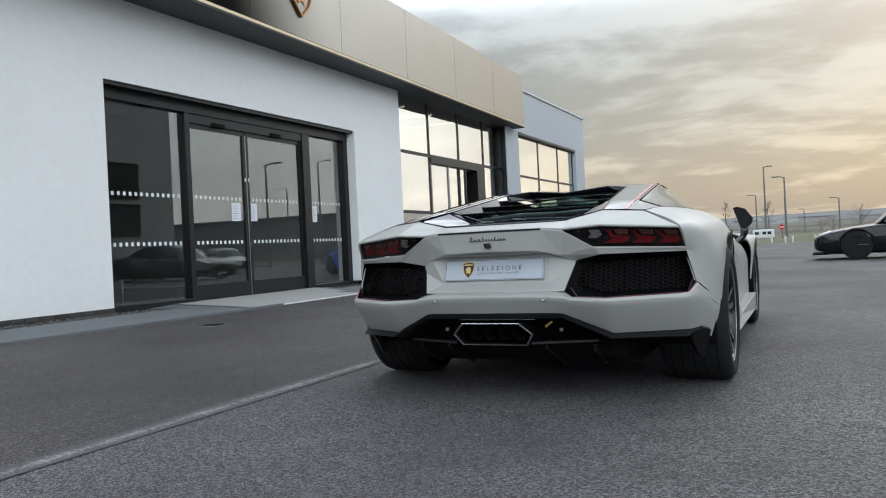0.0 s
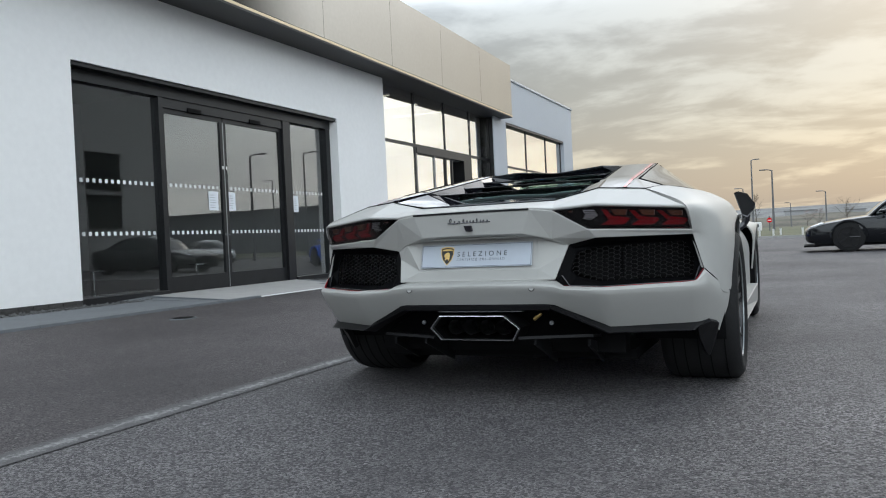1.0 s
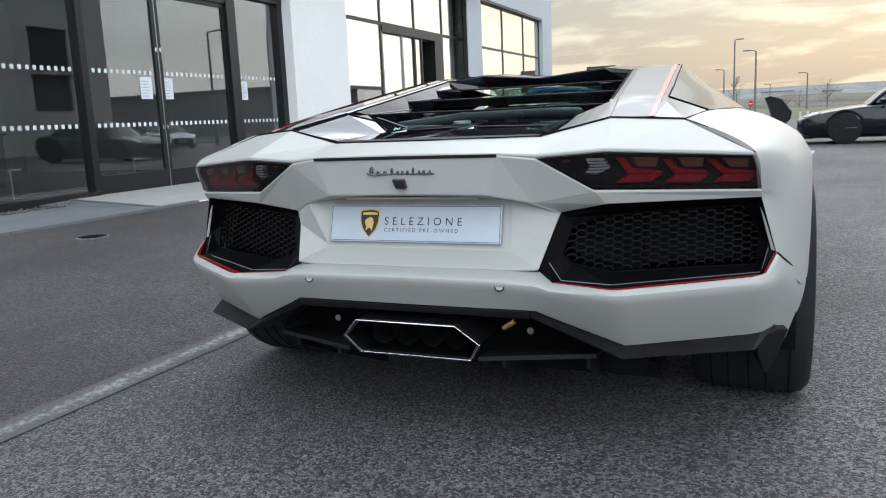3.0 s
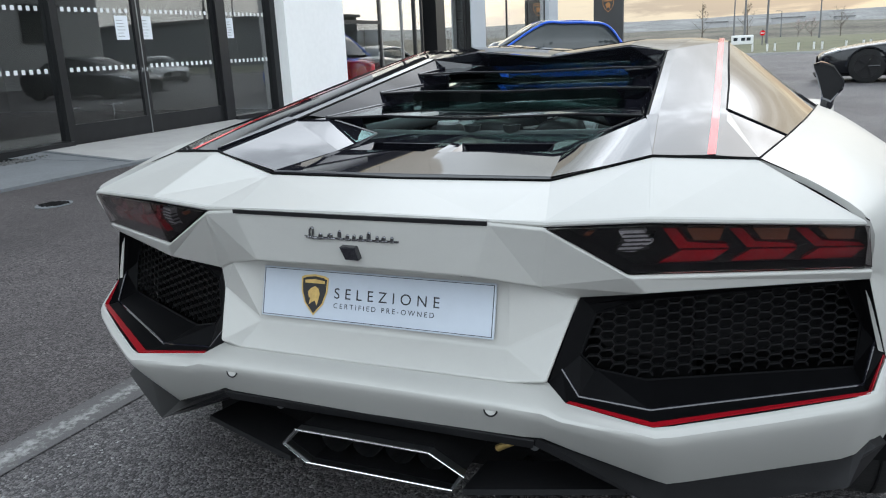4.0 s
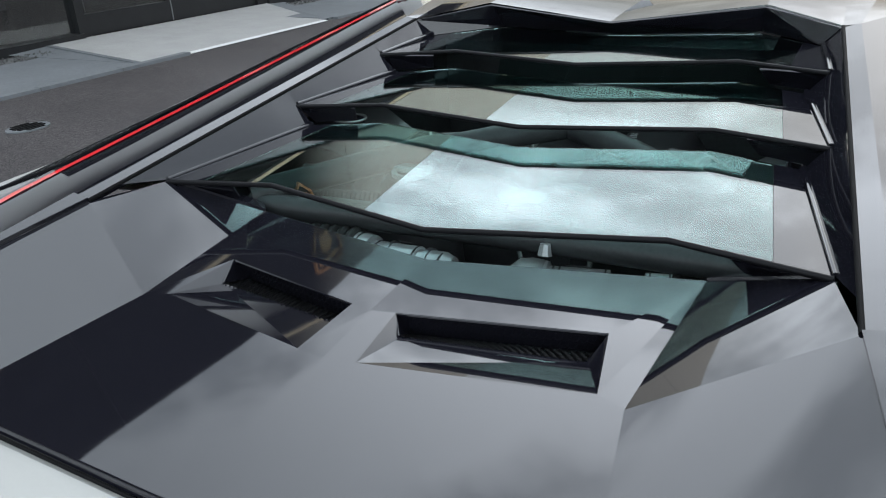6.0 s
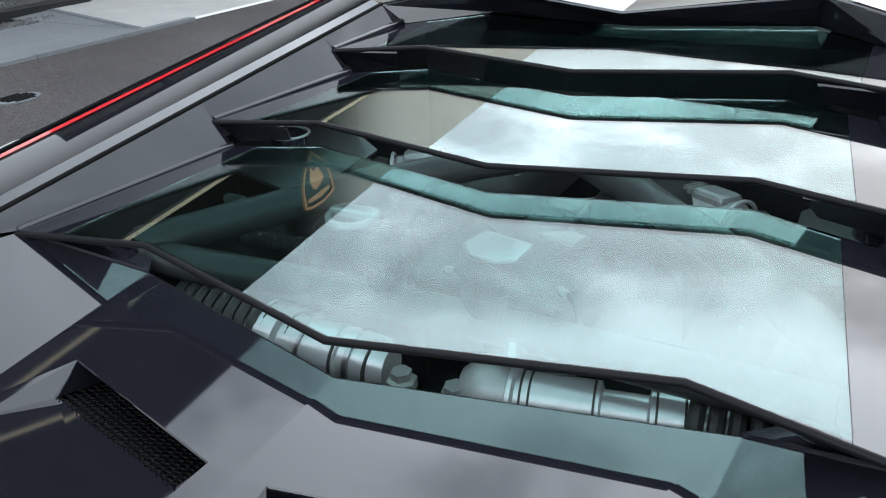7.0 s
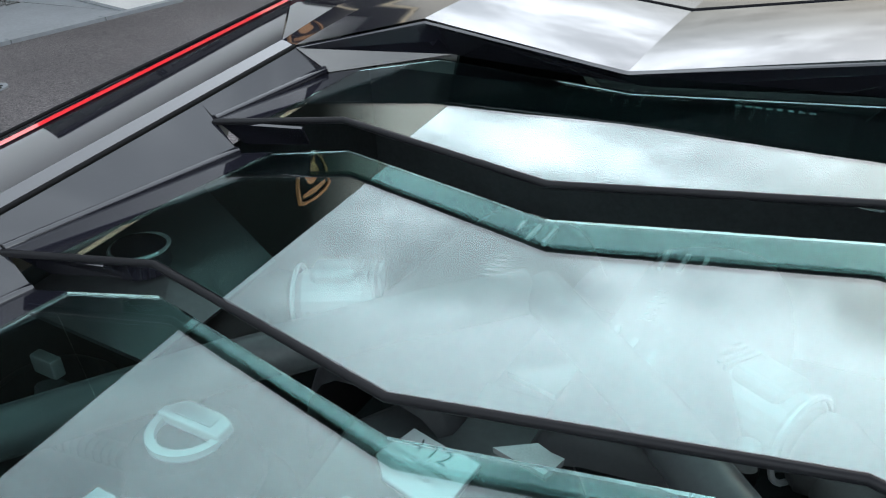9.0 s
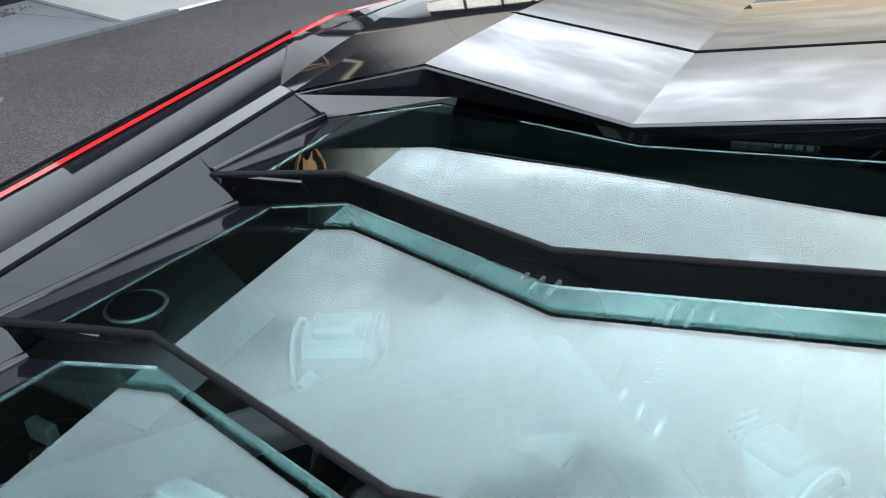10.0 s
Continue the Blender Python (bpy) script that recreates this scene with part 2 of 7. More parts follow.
def angle_darkened_metal():
    """Champagne metal panel with its dark reflection put into the colour: dark seen square on, silvery towards a
    glancing view.
    """
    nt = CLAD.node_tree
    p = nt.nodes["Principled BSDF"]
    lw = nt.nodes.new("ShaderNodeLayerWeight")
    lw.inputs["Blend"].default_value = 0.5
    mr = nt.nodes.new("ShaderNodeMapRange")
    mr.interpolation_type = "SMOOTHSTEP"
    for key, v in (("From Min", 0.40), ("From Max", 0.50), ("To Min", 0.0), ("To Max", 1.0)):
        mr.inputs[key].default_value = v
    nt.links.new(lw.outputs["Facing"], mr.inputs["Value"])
    # flat dark colour stands for the dark reflection on panels seen square on
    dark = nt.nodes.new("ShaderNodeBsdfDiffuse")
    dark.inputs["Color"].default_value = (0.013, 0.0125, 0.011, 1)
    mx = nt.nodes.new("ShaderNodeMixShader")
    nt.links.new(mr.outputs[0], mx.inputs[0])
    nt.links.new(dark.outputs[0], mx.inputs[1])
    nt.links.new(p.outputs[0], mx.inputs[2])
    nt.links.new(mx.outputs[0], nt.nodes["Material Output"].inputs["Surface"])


angle_darkened_metal()


def mirror_coated(m, share):
    """Sun-control glass: part mirror, part clear."""
    nt = m.node_tree
    g = nt.nodes.new("ShaderNodeBsdfGlossy")
    g.inputs["Roughness"].default_value = 0.0
    g.inputs["Color"].default_value = (1.0, 0.97, 0.92, 1)
    mx = nt.nodes.new("ShaderNodeMixShader")
    mx.inputs[0].default_value = share
    nt.links.new(nt.nodes["Principled BSDF"].outputs[0], mx.inputs[1])
    nt.links.new(g.outputs[0], mx.inputs[2])
    nt.links.new(mx.outputs[0], nt.nodes["Material Output"].inputs["Surface"])


mirror_coated(SKY_GLASS, 0.5)
CLAD_STRIP = material("pale_gold_trim", (0.66, 0.54, 0.36), 0.40, metal=0.3)
CLAD_DARK = material("dark_shadow_gap", (0.05, 0.05, 0.05), 0.6)
GREY_CLAD = material("pale_grey_cladding", (0.42, 0.45, 0.49), 0.5, var=0.03, scale=0.6)
PLINTH = material("dark_brick", (0.055, 0.052, 0.05), 0.85, var=0.3, scale=14, bump=0.5, bump_scale=60, per_piece=0.25)
CONCRETE = material("pale_concrete", (0.34, 0.335, 0.325), 0.85, var=0.10, scale=3, bump=0.3, bump_scale=70)
PAVING = material("grey_paving", (0.135, 0.145, 0.155), 0.8, var=0.15, scale=2.2, bump=0.3, bump_scale=60)
EDGE_PAINT = material("white_edge_paint", (0.62, 0.62, 0.61), 0.7, var=0.1, scale=8)
GRASS = material("grass", (0.098, 0.098, 0.052), 0.9, var=0.4, scale=0.5, bump=0.5, bump_scale=9)
FLOOR_IN = material("dark_floor_tile", (0.035, 0.034, 0.033), 0.25, var=0.15, scale=1.0)
WALL_IN = material("showroom_wall", (0.22, 0.215, 0.205), 0.8, var=0.05, scale=0.5)
PAPER = material("white_paper", (0.72, 0.76, 0.80), 0.7, var=0.03, scale=6)
FROST = material("frosted_film", (0.62, 0.65, 0.65), 0.7)
CARBON = material("carbon_weave", (0.012, 0.013, 0.014), 0.40, coat=0.2, var=0.5, scale=120)
LAMP_POST = material("galvanised_post", (0.14, 0.14, 0.145), 0.5, metal=0.5, var=0.1, scale=3)


def asphalt():
    m = bpy.data.materials.new("asphalt")
    m.use_nodes = True
    nt = m.node_tree
    p = nt.nodes["Principled BSDF"]
    t = nt.nodes.new("ShaderNodeTexCoord")

    def noise_tex(scale, detail, rough=0.6):
        n = nt.nodes.new("ShaderNodeTexNoise")
        n.inputs["Scale"].default_value, n.inputs["Detail"].default_value, n.inputs["Roughness"].default_value = scale, detail, rough
        nt.links.new(t.outputs["Object"], n.inputs["Vector"])
        return n.outputs["Fac"]

    def blend(fac, a, b, lo, hi):
        mr = nt.nodes.new("ShaderNodeMapRange")
        mr.inputs["From Min"].default_value, mr.inputs["From Max"].default_value = lo, hi
        nt.links.new(fac, mr.inputs["Value"])
        mx = nt.nodes.new("ShaderNodeMix")
        mx.data_type = "RGBA"
        nt.links.new(mr.outputs[0], mx.inputs[0])
        for i, c in ((6, a), (7, b)):
            if isinstance(c, tuple):
                mx.inputs[i].default_value = (*c, 1)
            else:
                nt.links.new(c, mx.inputs[i])
        return mx.outputs[2]

    v = nt.nodes.new("ShaderNodeTexVoronoi")
    v.inputs["Scale"].default_value = 125.0
    nt.links.new(t.outputs["Object"], v.inputs["Vector"])
    vs = nt.nodes.new("ShaderNodeSeparateColor")
    nt.links.new(v.outputs["Color"], vs.inputs[0])
    stones = blend(vs.outputs[0], (0.038, 0.035, 0.037), (0.290, 0.275, 0.277), 0.25, 1.0)
    grit = blend(noise_tex(240, 3), (0.034, 0.032, 0.034), stones, 0.35, 0.5)
    broad = blend(noise_tex(0.35, 5), (0.044, 0.041, 0.043), grit, 0.25, 0.62)
    flecks = nt.nodes.new("ShaderNodeMapRange")
    flecks.inputs["From Min"].default_value, flecks.inputs["From Max"].default_value = 0.955, 0.975
    nt.links.new(vs.outputs[1], flecks.inputs["Value"])
    patch = nt.nodes.new("ShaderNodeMath")
    patch.operation = "MULTIPLY"
    nt.links.new(flecks.outputs[0], patch.inputs[0])
    pm = nt.nodes.new("ShaderNodeMapRange")
    pm.inputs["From Min"].default_value, pm.inputs["From Max"].default_value = 0.45, 0.75
    nt.links.new(noise_tex(2.0, 3), pm.inputs["Value"])
    nt.links.new(pm.outputs[0], patch.inputs[1])
    mx = nt.nodes.new("ShaderNodeMix")
    mx.data_type = "RGBA"
    nt.links.new(patch.outputs[0], mx.inputs[0])
    nt.links.new(broad, mx.inputs[6])
    mx.inputs[7].default_value = (0.34, 0.34, 0.33, 1)
    # the newer, darker lay beside the building ends at the bay line
    sx = nt.nodes.new("ShaderNodeSeparateXYZ")
    nt.links.new(t.outputs["Object"], sx.inputs[0])
    lay = nt.nodes.new("ShaderNodeMapRange")
    for key, v_ in (("From Min", -2.44), ("From Max", -2.36), ("To Min", 0.0), ("To Max", 1.0)):
        lay.inputs[key].default_value = v_
    nt.links.new(sx.outputs[0], lay.inputs["Value"])
    fresh = nt.nodes.new("ShaderNodeMix")
    fresh.data_type, fresh.blend_type = "RGBA", "MULTIPLY"
    fresh.inputs[0].default_value = 1.0
    nt.links.new(mx.outputs[2], fresh.inputs[6])
    fresh.inputs[7].default_value = (0.72, 0.68, 0.68, 1)
    two = nt.nodes.new("ShaderNodeMix")
    two.data_type = "RGBA"
    nt.links.new(lay.outputs[0], two.inputs[0])
    nt.links.new(fresh.outputs[2], two.inputs[6])
    nt.links.new(mx.outputs[2], two.inputs[7])
    nt.links.new(two.outputs[2], p.inputs["Base Color"])
    p.inputs["Roughness"].default_value = 0.66
    p.inputs["Specular IOR Level"].default_value = 0.24
    b = nt.nodes.new("ShaderNodeBump")
    b.inputs["Strength"].default_value, b.inputs["Distance"].default_value = 0.8, 0.006
    nt.links.new(v.outputs["Distance"], b.inputs["Height"])
    b.invert = True
    nt.links.new(b.outputs[0], p.inputs["Normal"])
    return m


ASPHALT = asphalt()


def worn_line(centre):
    """Old white road paint, rubbed through to the asphalt and ragged at its edges."""
    m = bpy.data.materials.new("worn_line_paint")
    m.use_nodes = True
    nt = m.node_tree
    p = nt.nodes["Principled BSDF"]
    t = nt.nodes.new("ShaderNodeTexCoord")
    sx = nt.nodes.new("ShaderNodeSeparateXYZ")
    nt.links.new(t.outputs["Object"], sx.inputs[0])

    def op(kind, a, b):
        n = nt.nodes.new("ShaderNodeMath")
        n.operation = kind
        for i, v in enumerate((a, b)):
            if isinstance(v, (int, float)):
                n.inputs[i].default_value = v
            else:
                nt.links.new(v, n.inputs[i])
        return n.outputs[0]
    off = op("MULTIPLY", op("ABSOLUTE", op("ADD", sx.outputs[0], -centre), 0), 2.6)
    n = nt.nodes.new("ShaderNodeTexNoise")
    n.inputs["Scale"].default_value, n.inputs["Detail"].default_value, n.inputs["Roughness"].default_value = 38, 8, 0.7
    nt.links.new(t.outputs["Object"], n.inputs["Vector"])
    n2 = nt.nodes.new("ShaderNodeTexNoise")
    n2.inputs["Scale"].default_value = 3.0
    nt.links.new(t.outputs["Object"], n2.inputs["Vector"])
    f = op("ADD", op("MULTIPLY", n.outputs["Fac"], 0.75), op("MULTIPLY", n2.outputs["Fac"], 0.25))
    mr = nt.nodes.new("ShaderNodeMapRange")
    mr.inputs["From Min"].default_value, mr.inputs["From Max"].default_value = 0.40, 0.56
    nt.links.new(op("SUBTRACT", f, off), mr.inputs["Value"])
    mx = nt.nodes.new("ShaderNodeMix")
    mx.data_type = "RGBA"
    nt.links.new(mr.outputs[0], mx.inputs[0])
    mx.inputs[6].default_value, mx.inputs[7].default_value = (0.078, 0.075, 0.076, 1), (0.25, 0.25, 0.245, 1)
    nt.links.new(mx.outputs[2], p.inputs["Base Color"])
    p.inputs["Roughness"].default_value = 0.9
    b = nt.nodes.new("ShaderNodeBump")
    b.inputs["Strength"].default_value, b.inputs["Distance"].default_value = 0.8, 0.005
    nt.links.new(n.outputs["Fac"], b.inputs["Height"])
    nt.links.new(b.outputs[0], p.inputs["Normal"])
    return m

# ---- mesh helpers ----


def mesh_data(name, verts, faces, mat, smooth=False):
    me = bpy.data.meshes.new(name)
    me.from_pydata([tuple(v) for v in verts], [], faces)
    me.validate()
    bm = bmesh.new()
    bm.from_mesh(me)
    bmesh.ops.remove_doubles(bm, verts=bm.verts, dist=0.00002)
    bmesh.ops.recalc_face_normals(bm, faces=bm.faces)
    bm.to_mesh(me)
    bm.free()
    if mat:
        me.materials.append(mat)
    if smooth:
        for f in me.polygons:
            f.use_smooth = True
    return me


def put(name, verts, faces, mat, parent=None, label="", solid=0.0, bevel=0.0, smooth=False, offset=-1.0, segs=2):
    ob = new(name, mesh_data(name, verts, faces, mat, smooth))
    ob.parent = parent
    if label:
        ob["label"] = label
    if solid:
        md = ob.modifiers.new("thickness", "SOLIDIFY")
        md.thickness, md.offset = solid, offset
        if smooth:
            ob.modifiers.new("crisp_rim", "EDGE_SPLIT").split_angle = radians(40)
    if bevel:
        md = ob.modifiers.new("edges", "BEVEL")
        md.width, md.segments, md.limit_method, md.angle_limit = bevel, segs, "ANGLE", radians(12)
        md.harden_normals = False
    return ob


def empty(name, x, y, z=0.0, turn=0.0):
    ob = new(name)
    ob.matrix_basis = pose(x, y, z, 0, 0, turn)
    return ob


def box_geo(x0, x1, y0, y1, z0, z1):
    v = [(x, y, z) for z in (z0, z1) for x, y in ((x0, y0), (x1, y0), (x1, y1), (x0, y1))]
    return v, [(0, 3, 2, 1), (4, 5, 6, 7), (0, 1, 5, 4), (1, 2, 6, 5), (2, 3, 7, 6), (3, 0, 4, 7)]


def box(name, x0, x1, y0, y1, z0, z1, mat, parent=None, label="", bevel=0.0):
    v, f = box_geo(x0, x1, y0, y1, z0, z1)
    return put(name, v, f, mat, parent, label, bevel=bevel)


def joined(chunks):
    vs, fs = [], []
    for v, f in chunks:
        n = len(vs)
        vs += [tuple(p) for p in v]
        fs += [tuple(i + n for i in q) for q in f]
    return vs, fs


def flip(verts):
    return [(-x, y, z) for x, y, z in verts]


def both(verts, faces):
    """A patch and its mirror image across x = 0."""
    return joined([(verts, faces), (flip(verts), [tuple(reversed(f)) for f in faces])])


def bilinear(a, b, c, d, n=6):
    """A patch between four corners, in n by n steps."""
    a, b, c, d = (Vector(q) for q in (a, b, c, d))
    return grid_geo([[tuple(a.lerp(b, i / n).lerp(d.lerp(c, i / n), j / n)) for i in range(n + 1)] for j in range(n + 1)])


def grid_geo(rows):
    n = len(rows[0])
    v = [p for r in rows for p in r]
    f = [(a * n + b, a * n + b + 1, (a + 1) * n + b + 1, (a + 1) * n + b) for a in range(len(rows) - 1) for b in range(n - 1)]
    return v, f


def smooth_line(points, steps):
    """Catmull-Rom through the points."""
    p = [Vector(q) for q in points]
    p = [2 * p[0] - p[1]] + p + [2 * p[-1] - p[-2]]
    out = []
    for i in range(1, len(p) - 2):
        for s in range(steps):
            t = s / steps
            a, b, c, d = p[i - 1:i + 3]
            out.append(0.5 * ((2 * b) + (c - a) * t + (2 * a - 5 * b + 4 * c - d) * t * t + (3 * b - a - 3 * c + d) * t ** 3))
    out.append(p[-2])
    return out


def loft(rows, steps_along, steps_across):
    across = [smooth_line(r, steps_across) for r in rows]
    cols = [smooth_line([r[i] for r in across], steps_along) for i in range(len(across[0]))]
    return grid_geo([[tuple(c[j]) for c in cols] for j in range(len(cols[0]))])


def tube_geo(path, radius, sides=12, caps=True):
    path = [Vector(p) for p in path]
    rad = radius if isinstance(radius, (list, tuple)) else [radius] * len(path)
    verts, faces = [], []
    last = None
    for i, p in enumerate(path):
        d = (path[min(i + 1, len(path) - 1)] - path[max(i - 1, 0)]).normalized()
        u = (last - d * last.dot(d)).normalized() if last else d.orthogonal().normalized()
        last = u
        w = d.cross(u)
        verts += [tuple(p + rad[i] * (u * math.cos(a) + w * math.sin(a))) for a in (2 * math.pi * k / sides for k in range(sides))]
    for i in range(len(path) - 1):
        for k in range(sides):
            a, b = i * sides + k, i * sides + (k + 1) % sides
            faces.append((a, b, b + sides, a + sides))
    if caps:
        faces += [tuple(range(sides)), tuple(range((len(path) - 1) * sides, len(path) * sides))]
    return verts, faces


def tube(name, path, radius, mat, parent, label="", sides=14, caps=True):
    v, f = tube_geo(path, radius, sides, caps)
    ob = put(name, v, f, mat, parent, label, smooth=True)
    ob.data.set_sharp_from_angle(angle=radians(40))
    return ob


def prism(poly, n0, n1):
    """A polygon extruded from offset n0 to n1 along its normal."""
    p = [Vector(q) for q in poly]
    nrm = Vector((0, 0, 0))
    for i in range(len(p)):
        a, b = p[i], p[(i + 1) % len(p)]
        nrm += Vector(((a.y - b.y) * (a.z + b.z), (a.z - b.z) * (a.x + b.x), (a.x - b.x) * (a.y + b.y)))
    nrm.normalize()
    k = len(p)
    v = [tuple(q + nrm * n0) for q in p] + [tuple(q + nrm * n1) for q in p]
    f = [tuple(reversed(range(k))), tuple(range(k, 2 * k))] + [(i, (i + 1) % k, (i + 1) % k + k, i + k) for i in range(k)]
    return v, f


def text_geo(words, size, spacing=1.0, extrude=0.0):
    cu = bpy.data.curves.new("words", "FONT")
    cu.body, cu.size, cu.space_character, cu.extrude, cu.align_x = words, size, spacing, extrude, "LEFT"
    ob = bpy.data.objects.new("words", cu)
    scene.collection.objects.link(ob)
    bpy.context.view_layer.update()
    me = bpy.data.meshes.new_from_object(ob.evaluated_get(bpy.context.evaluated_depsgraph_get()))
    bpy.data.objects.remove(ob)
    v = [tuple(q.co) for q in me.vertices]
    f = [tuple(q.vertices) for q in me.polygons]
    bpy.data.meshes.remove(me)
    return v, f


def placed(geo, m):
    return [tuple(m @ Vector(p)) for p in geo[0]], geo[1]

# ---- ground and site ----
ground = put("ground", *grid_geo([[(x, y, 0.0) for x in (-2500, -60, -20, -7, 0, 20, 60, 2500)] for y in (-2500, -60, -10, 10, 40, 80, 2500)]), ASPHALT)
tagged(ground, "dark grey worn asphalt forecourt with pale flecks", "ground", kind="structure")


def ribbon(name, x0, x1, y0, y1, z, mat, label, category, wob=0.0, seed=1):
    rng = random.Random(seed)
    n = max(int(abs(y1 - y0) / 0.06), 8)
    rows = []
    for i in range(n + 1):
        y = y0 + (y1 - y0) * i / n
        rows.append([(x0 + rng.uniform(-wob, wob), y, z), ((x0 + x1) / 2, y, z), (x1 + rng.uniform(-wob, wob), y, z)])
    return tagged(put(name, *grid_geo(rows), mat), label, category, kind="structure")


ribbon("bay_line", -2.475, -2.315, -4.0, 9.5, 0.004, worn_line(-2.395), "worn white parking bay line on asphalt", "road marking", 0.0, 4)

# paved strip along the building, flush kerb, gravel margin and entrance ramp
pav = put("pavement", *joined([box_geo(-8.62, -7.10, -14, 9.40, -0.05, 0.025), box_geo(-8.62, -7.10, 12.72, 36, -0.05, 0.025)]), PAVING)
tagged(pav, "flat grey paving strip beside the showroom", "pavement", kind="structure")
kerb = empty("kerb", -7.05, 0)
tagged(kerb, "flush pale edging stones along the paving", "kerb", kind="structure")
kerb_mesh = mesh_data("edging_stone", *box_geo(-0.05, 0.05, 0.004, 0.908, -0.1, 0.032), PAVING)
for i in range(52):
    if 9.3 < -11 + i * 0.915 < 12.2:
        continue
    st = new("edging_stone", kerb_mesh)
    st.parent = kerb
    st.location = (0, -11 + i * 0.915, 0)

ramp_v = [(-7.10, 9.45, 0.012), (-7.10, 12.62, 0.012), (-9.22, 14.0, 0.055), (-9.22, 9.95, 0.055)]
ramp_ob = put("entrance_ramp", *prism(ramp_v, -0.04, 0.0), CONCRETE)
tagged(ramp_ob, "pale concrete entrance ramp in front of the glass doors", "ramp", kind="structure")
edge = put("ramp_edge_line", [(-7.10, 9.45, 0.018), (-7.03, 9.45, 0.008), (-7.03, 12.62, 0.008), (-7.10, 12.62, 0.018)], [(0, 1, 2, 3)], EDGE_PAINT)
tagged(edge, "white painted edge of the ramp", "road marking", kind="structure")
teeth = []
for i in range(38):
    s = i / 38
    x, y = -7.14 - s * 2.0, 9.45 + s * 0.47
    teeth.append(box_geo(x - 0.018, x + 0.018, y - 0.05, y + 0.012, 0.02, 0.032 + 0.03 * s))
tagged(put("tactile_edge", *joined(teeth), PAVING), "toothed grey joint strip beside the ramp", "paving joint", kind="stuff")
side_pave = put("side_paving", [(-8.62, 9.40, 0.027), (-7.10, 9.40, 0.027), (-7.10, 9.46, 0.02), (-9.2, 9.96, 0.05), (-9.2, 9.40, 0.03)], [(0, 1, 2, 3, 4)], PAVING)
tagged(side_pave, "grey paving beside the ramp", "pavement", kind="structure")
side_pave = put("side_paving", [(-8.62, 12.72, 0.027), (-7.10, 12.72, 0.027), (-7.10, 12.60, 0.02), (-9.2, 13.98, 0.05), (-9.2, 14.4, 0.03)], [(4, 3, 2, 1, 0)], PAVING)
tagged(side_pave, "grey paving beside the ramp", "pavement", kind="structure")

rng = random.Random(11)
stones = []
for i in range(1500):
    y = rng.uniform(2, 9.7) if i < 950 else rng.uniform(14.1, 19)
    x, r = rng.uniform(-8.98, -8.60), rng.uniform(0.008, 0.022)
    z = 0.02 + rng.uniform(0, 0.02)
    o = [(r, 0, 0), (-r, 0, 0), (0, r * 1.2, 0), (0, -r, 0), (0, 0, r * 0.8), (0, 0, -r)]
    a = rng.uniform(0, 6.28)
    c, s = math.cos(a), math.sin(a)
    stones.append(([(x + p[0] * c - p[1] * s, y + p[0] * s + p[1] * c, z + p[2]) for p in o], [(0, 2, 4), (2, 1, 4), (1, 3, 4), (3, 0, 4), (2, 0, 5), (1, 2, 5), (3, 1, 5), (0, 3, 5)]))
GRAVEL = material("grey_gravel", (0.10, 0.10, 0.10), 0.85, var=0.5, scale=25)
tagged(put("gravel_margin", *joined(stones), GRAVEL), "loose grey gravel along the wall base", "gravel", kind="stuff")
bed = put("gravel_bed", *box_geo(-9.0, -8.62, -14, 36, -0.05, 0.016), GRAVEL)
tagged(bed, "narrow gravel margin at the wall foot", "gravel", kind="structure")

# iron drain cover
drain = empty("drain_cover", -5.88, 7.27)
tagged(drain, "small round pale iron drain cover set in asphalt", "drain cover")
ring = [(0.125 * math.cos(a), 0.16 * math.sin(a), 0.006) for a in (k * math.pi / 12 for k in range(24))]
put("rim", *prism(ring, -0.02, 0.004), PAVING, drain)
for k in range(5):
    w = (0.115 ** 2 - (0.045 * (k - 2)) ** 2) ** 0.5
    box("bar", 0.045 * (k - 2) - 0.012, 0.045 * (k - 2) + 0.012, -w, w, 0.010, 0.016, DARK, drain)

# ---- showroom building ----
FX, GX = -9.0, -9.3


def wall(name, x0, x1, y0, y1, z0, z1, mat, label):
    return tagged(box(name, x0, x1, y0, y1, z0, z1, mat), label, "wall", kind="structure")


wall("wall_west", FX - 0.4, FX, -14, 8.60, 0.11, 4.86, RENDER_WALL, "smooth white rendered showroom wall")
wall("wall_lintel", FX - 0.4, FX, 8.60, 15.50, 3.53, 4.86, RENDER_WALL, "white rendered wall above the entrance")
wall("wall_pier", FX - 0.4, FX, 15.50, 17.68, 0.11, 4.86, RENDER_WALL, "white rendered pier between entrance and windows")
wall("wall_head", FX - 0.4, FX - 0.15, 17.68, 25.55, 5.02, 5.18, FRAME, "dark soffit above the tall window")
wall("wall_column", FX - 0.4, FX, 25.555, 26.45, 0.11, 4.86, GREY_CLAD, "pale grey pier between the tall windows")
wall("wall_nib", FX - 0.006, FX + 0.03, 25.16, 25.555, 0.11, 4.86, GREY_CLAD, "pale grey edge of the pier")
wall("wall_upper", FX - 0.4, FX - 0.02, 26.10, 35.2, 4.76, 6.30, GREY_CLAD, "pale grey clad upper wall")
wall("wall_end", FX - 0.4, FX - 0.02, 33.8, 35.2, 0.1, 4.76, GREY_CLAD, "pale grey clad wall end")
wall("wall_gable", FX - 9.5, FX - 0.4, 34.9, 35.2, 0.0, 6.30, GREY_CLAD, "pale grey end wall")
wall("wall_south", FX - 9.5, FX - 0.4, -14, -13.7, 0, 6.2, RENDER_WALL, "white end wall")
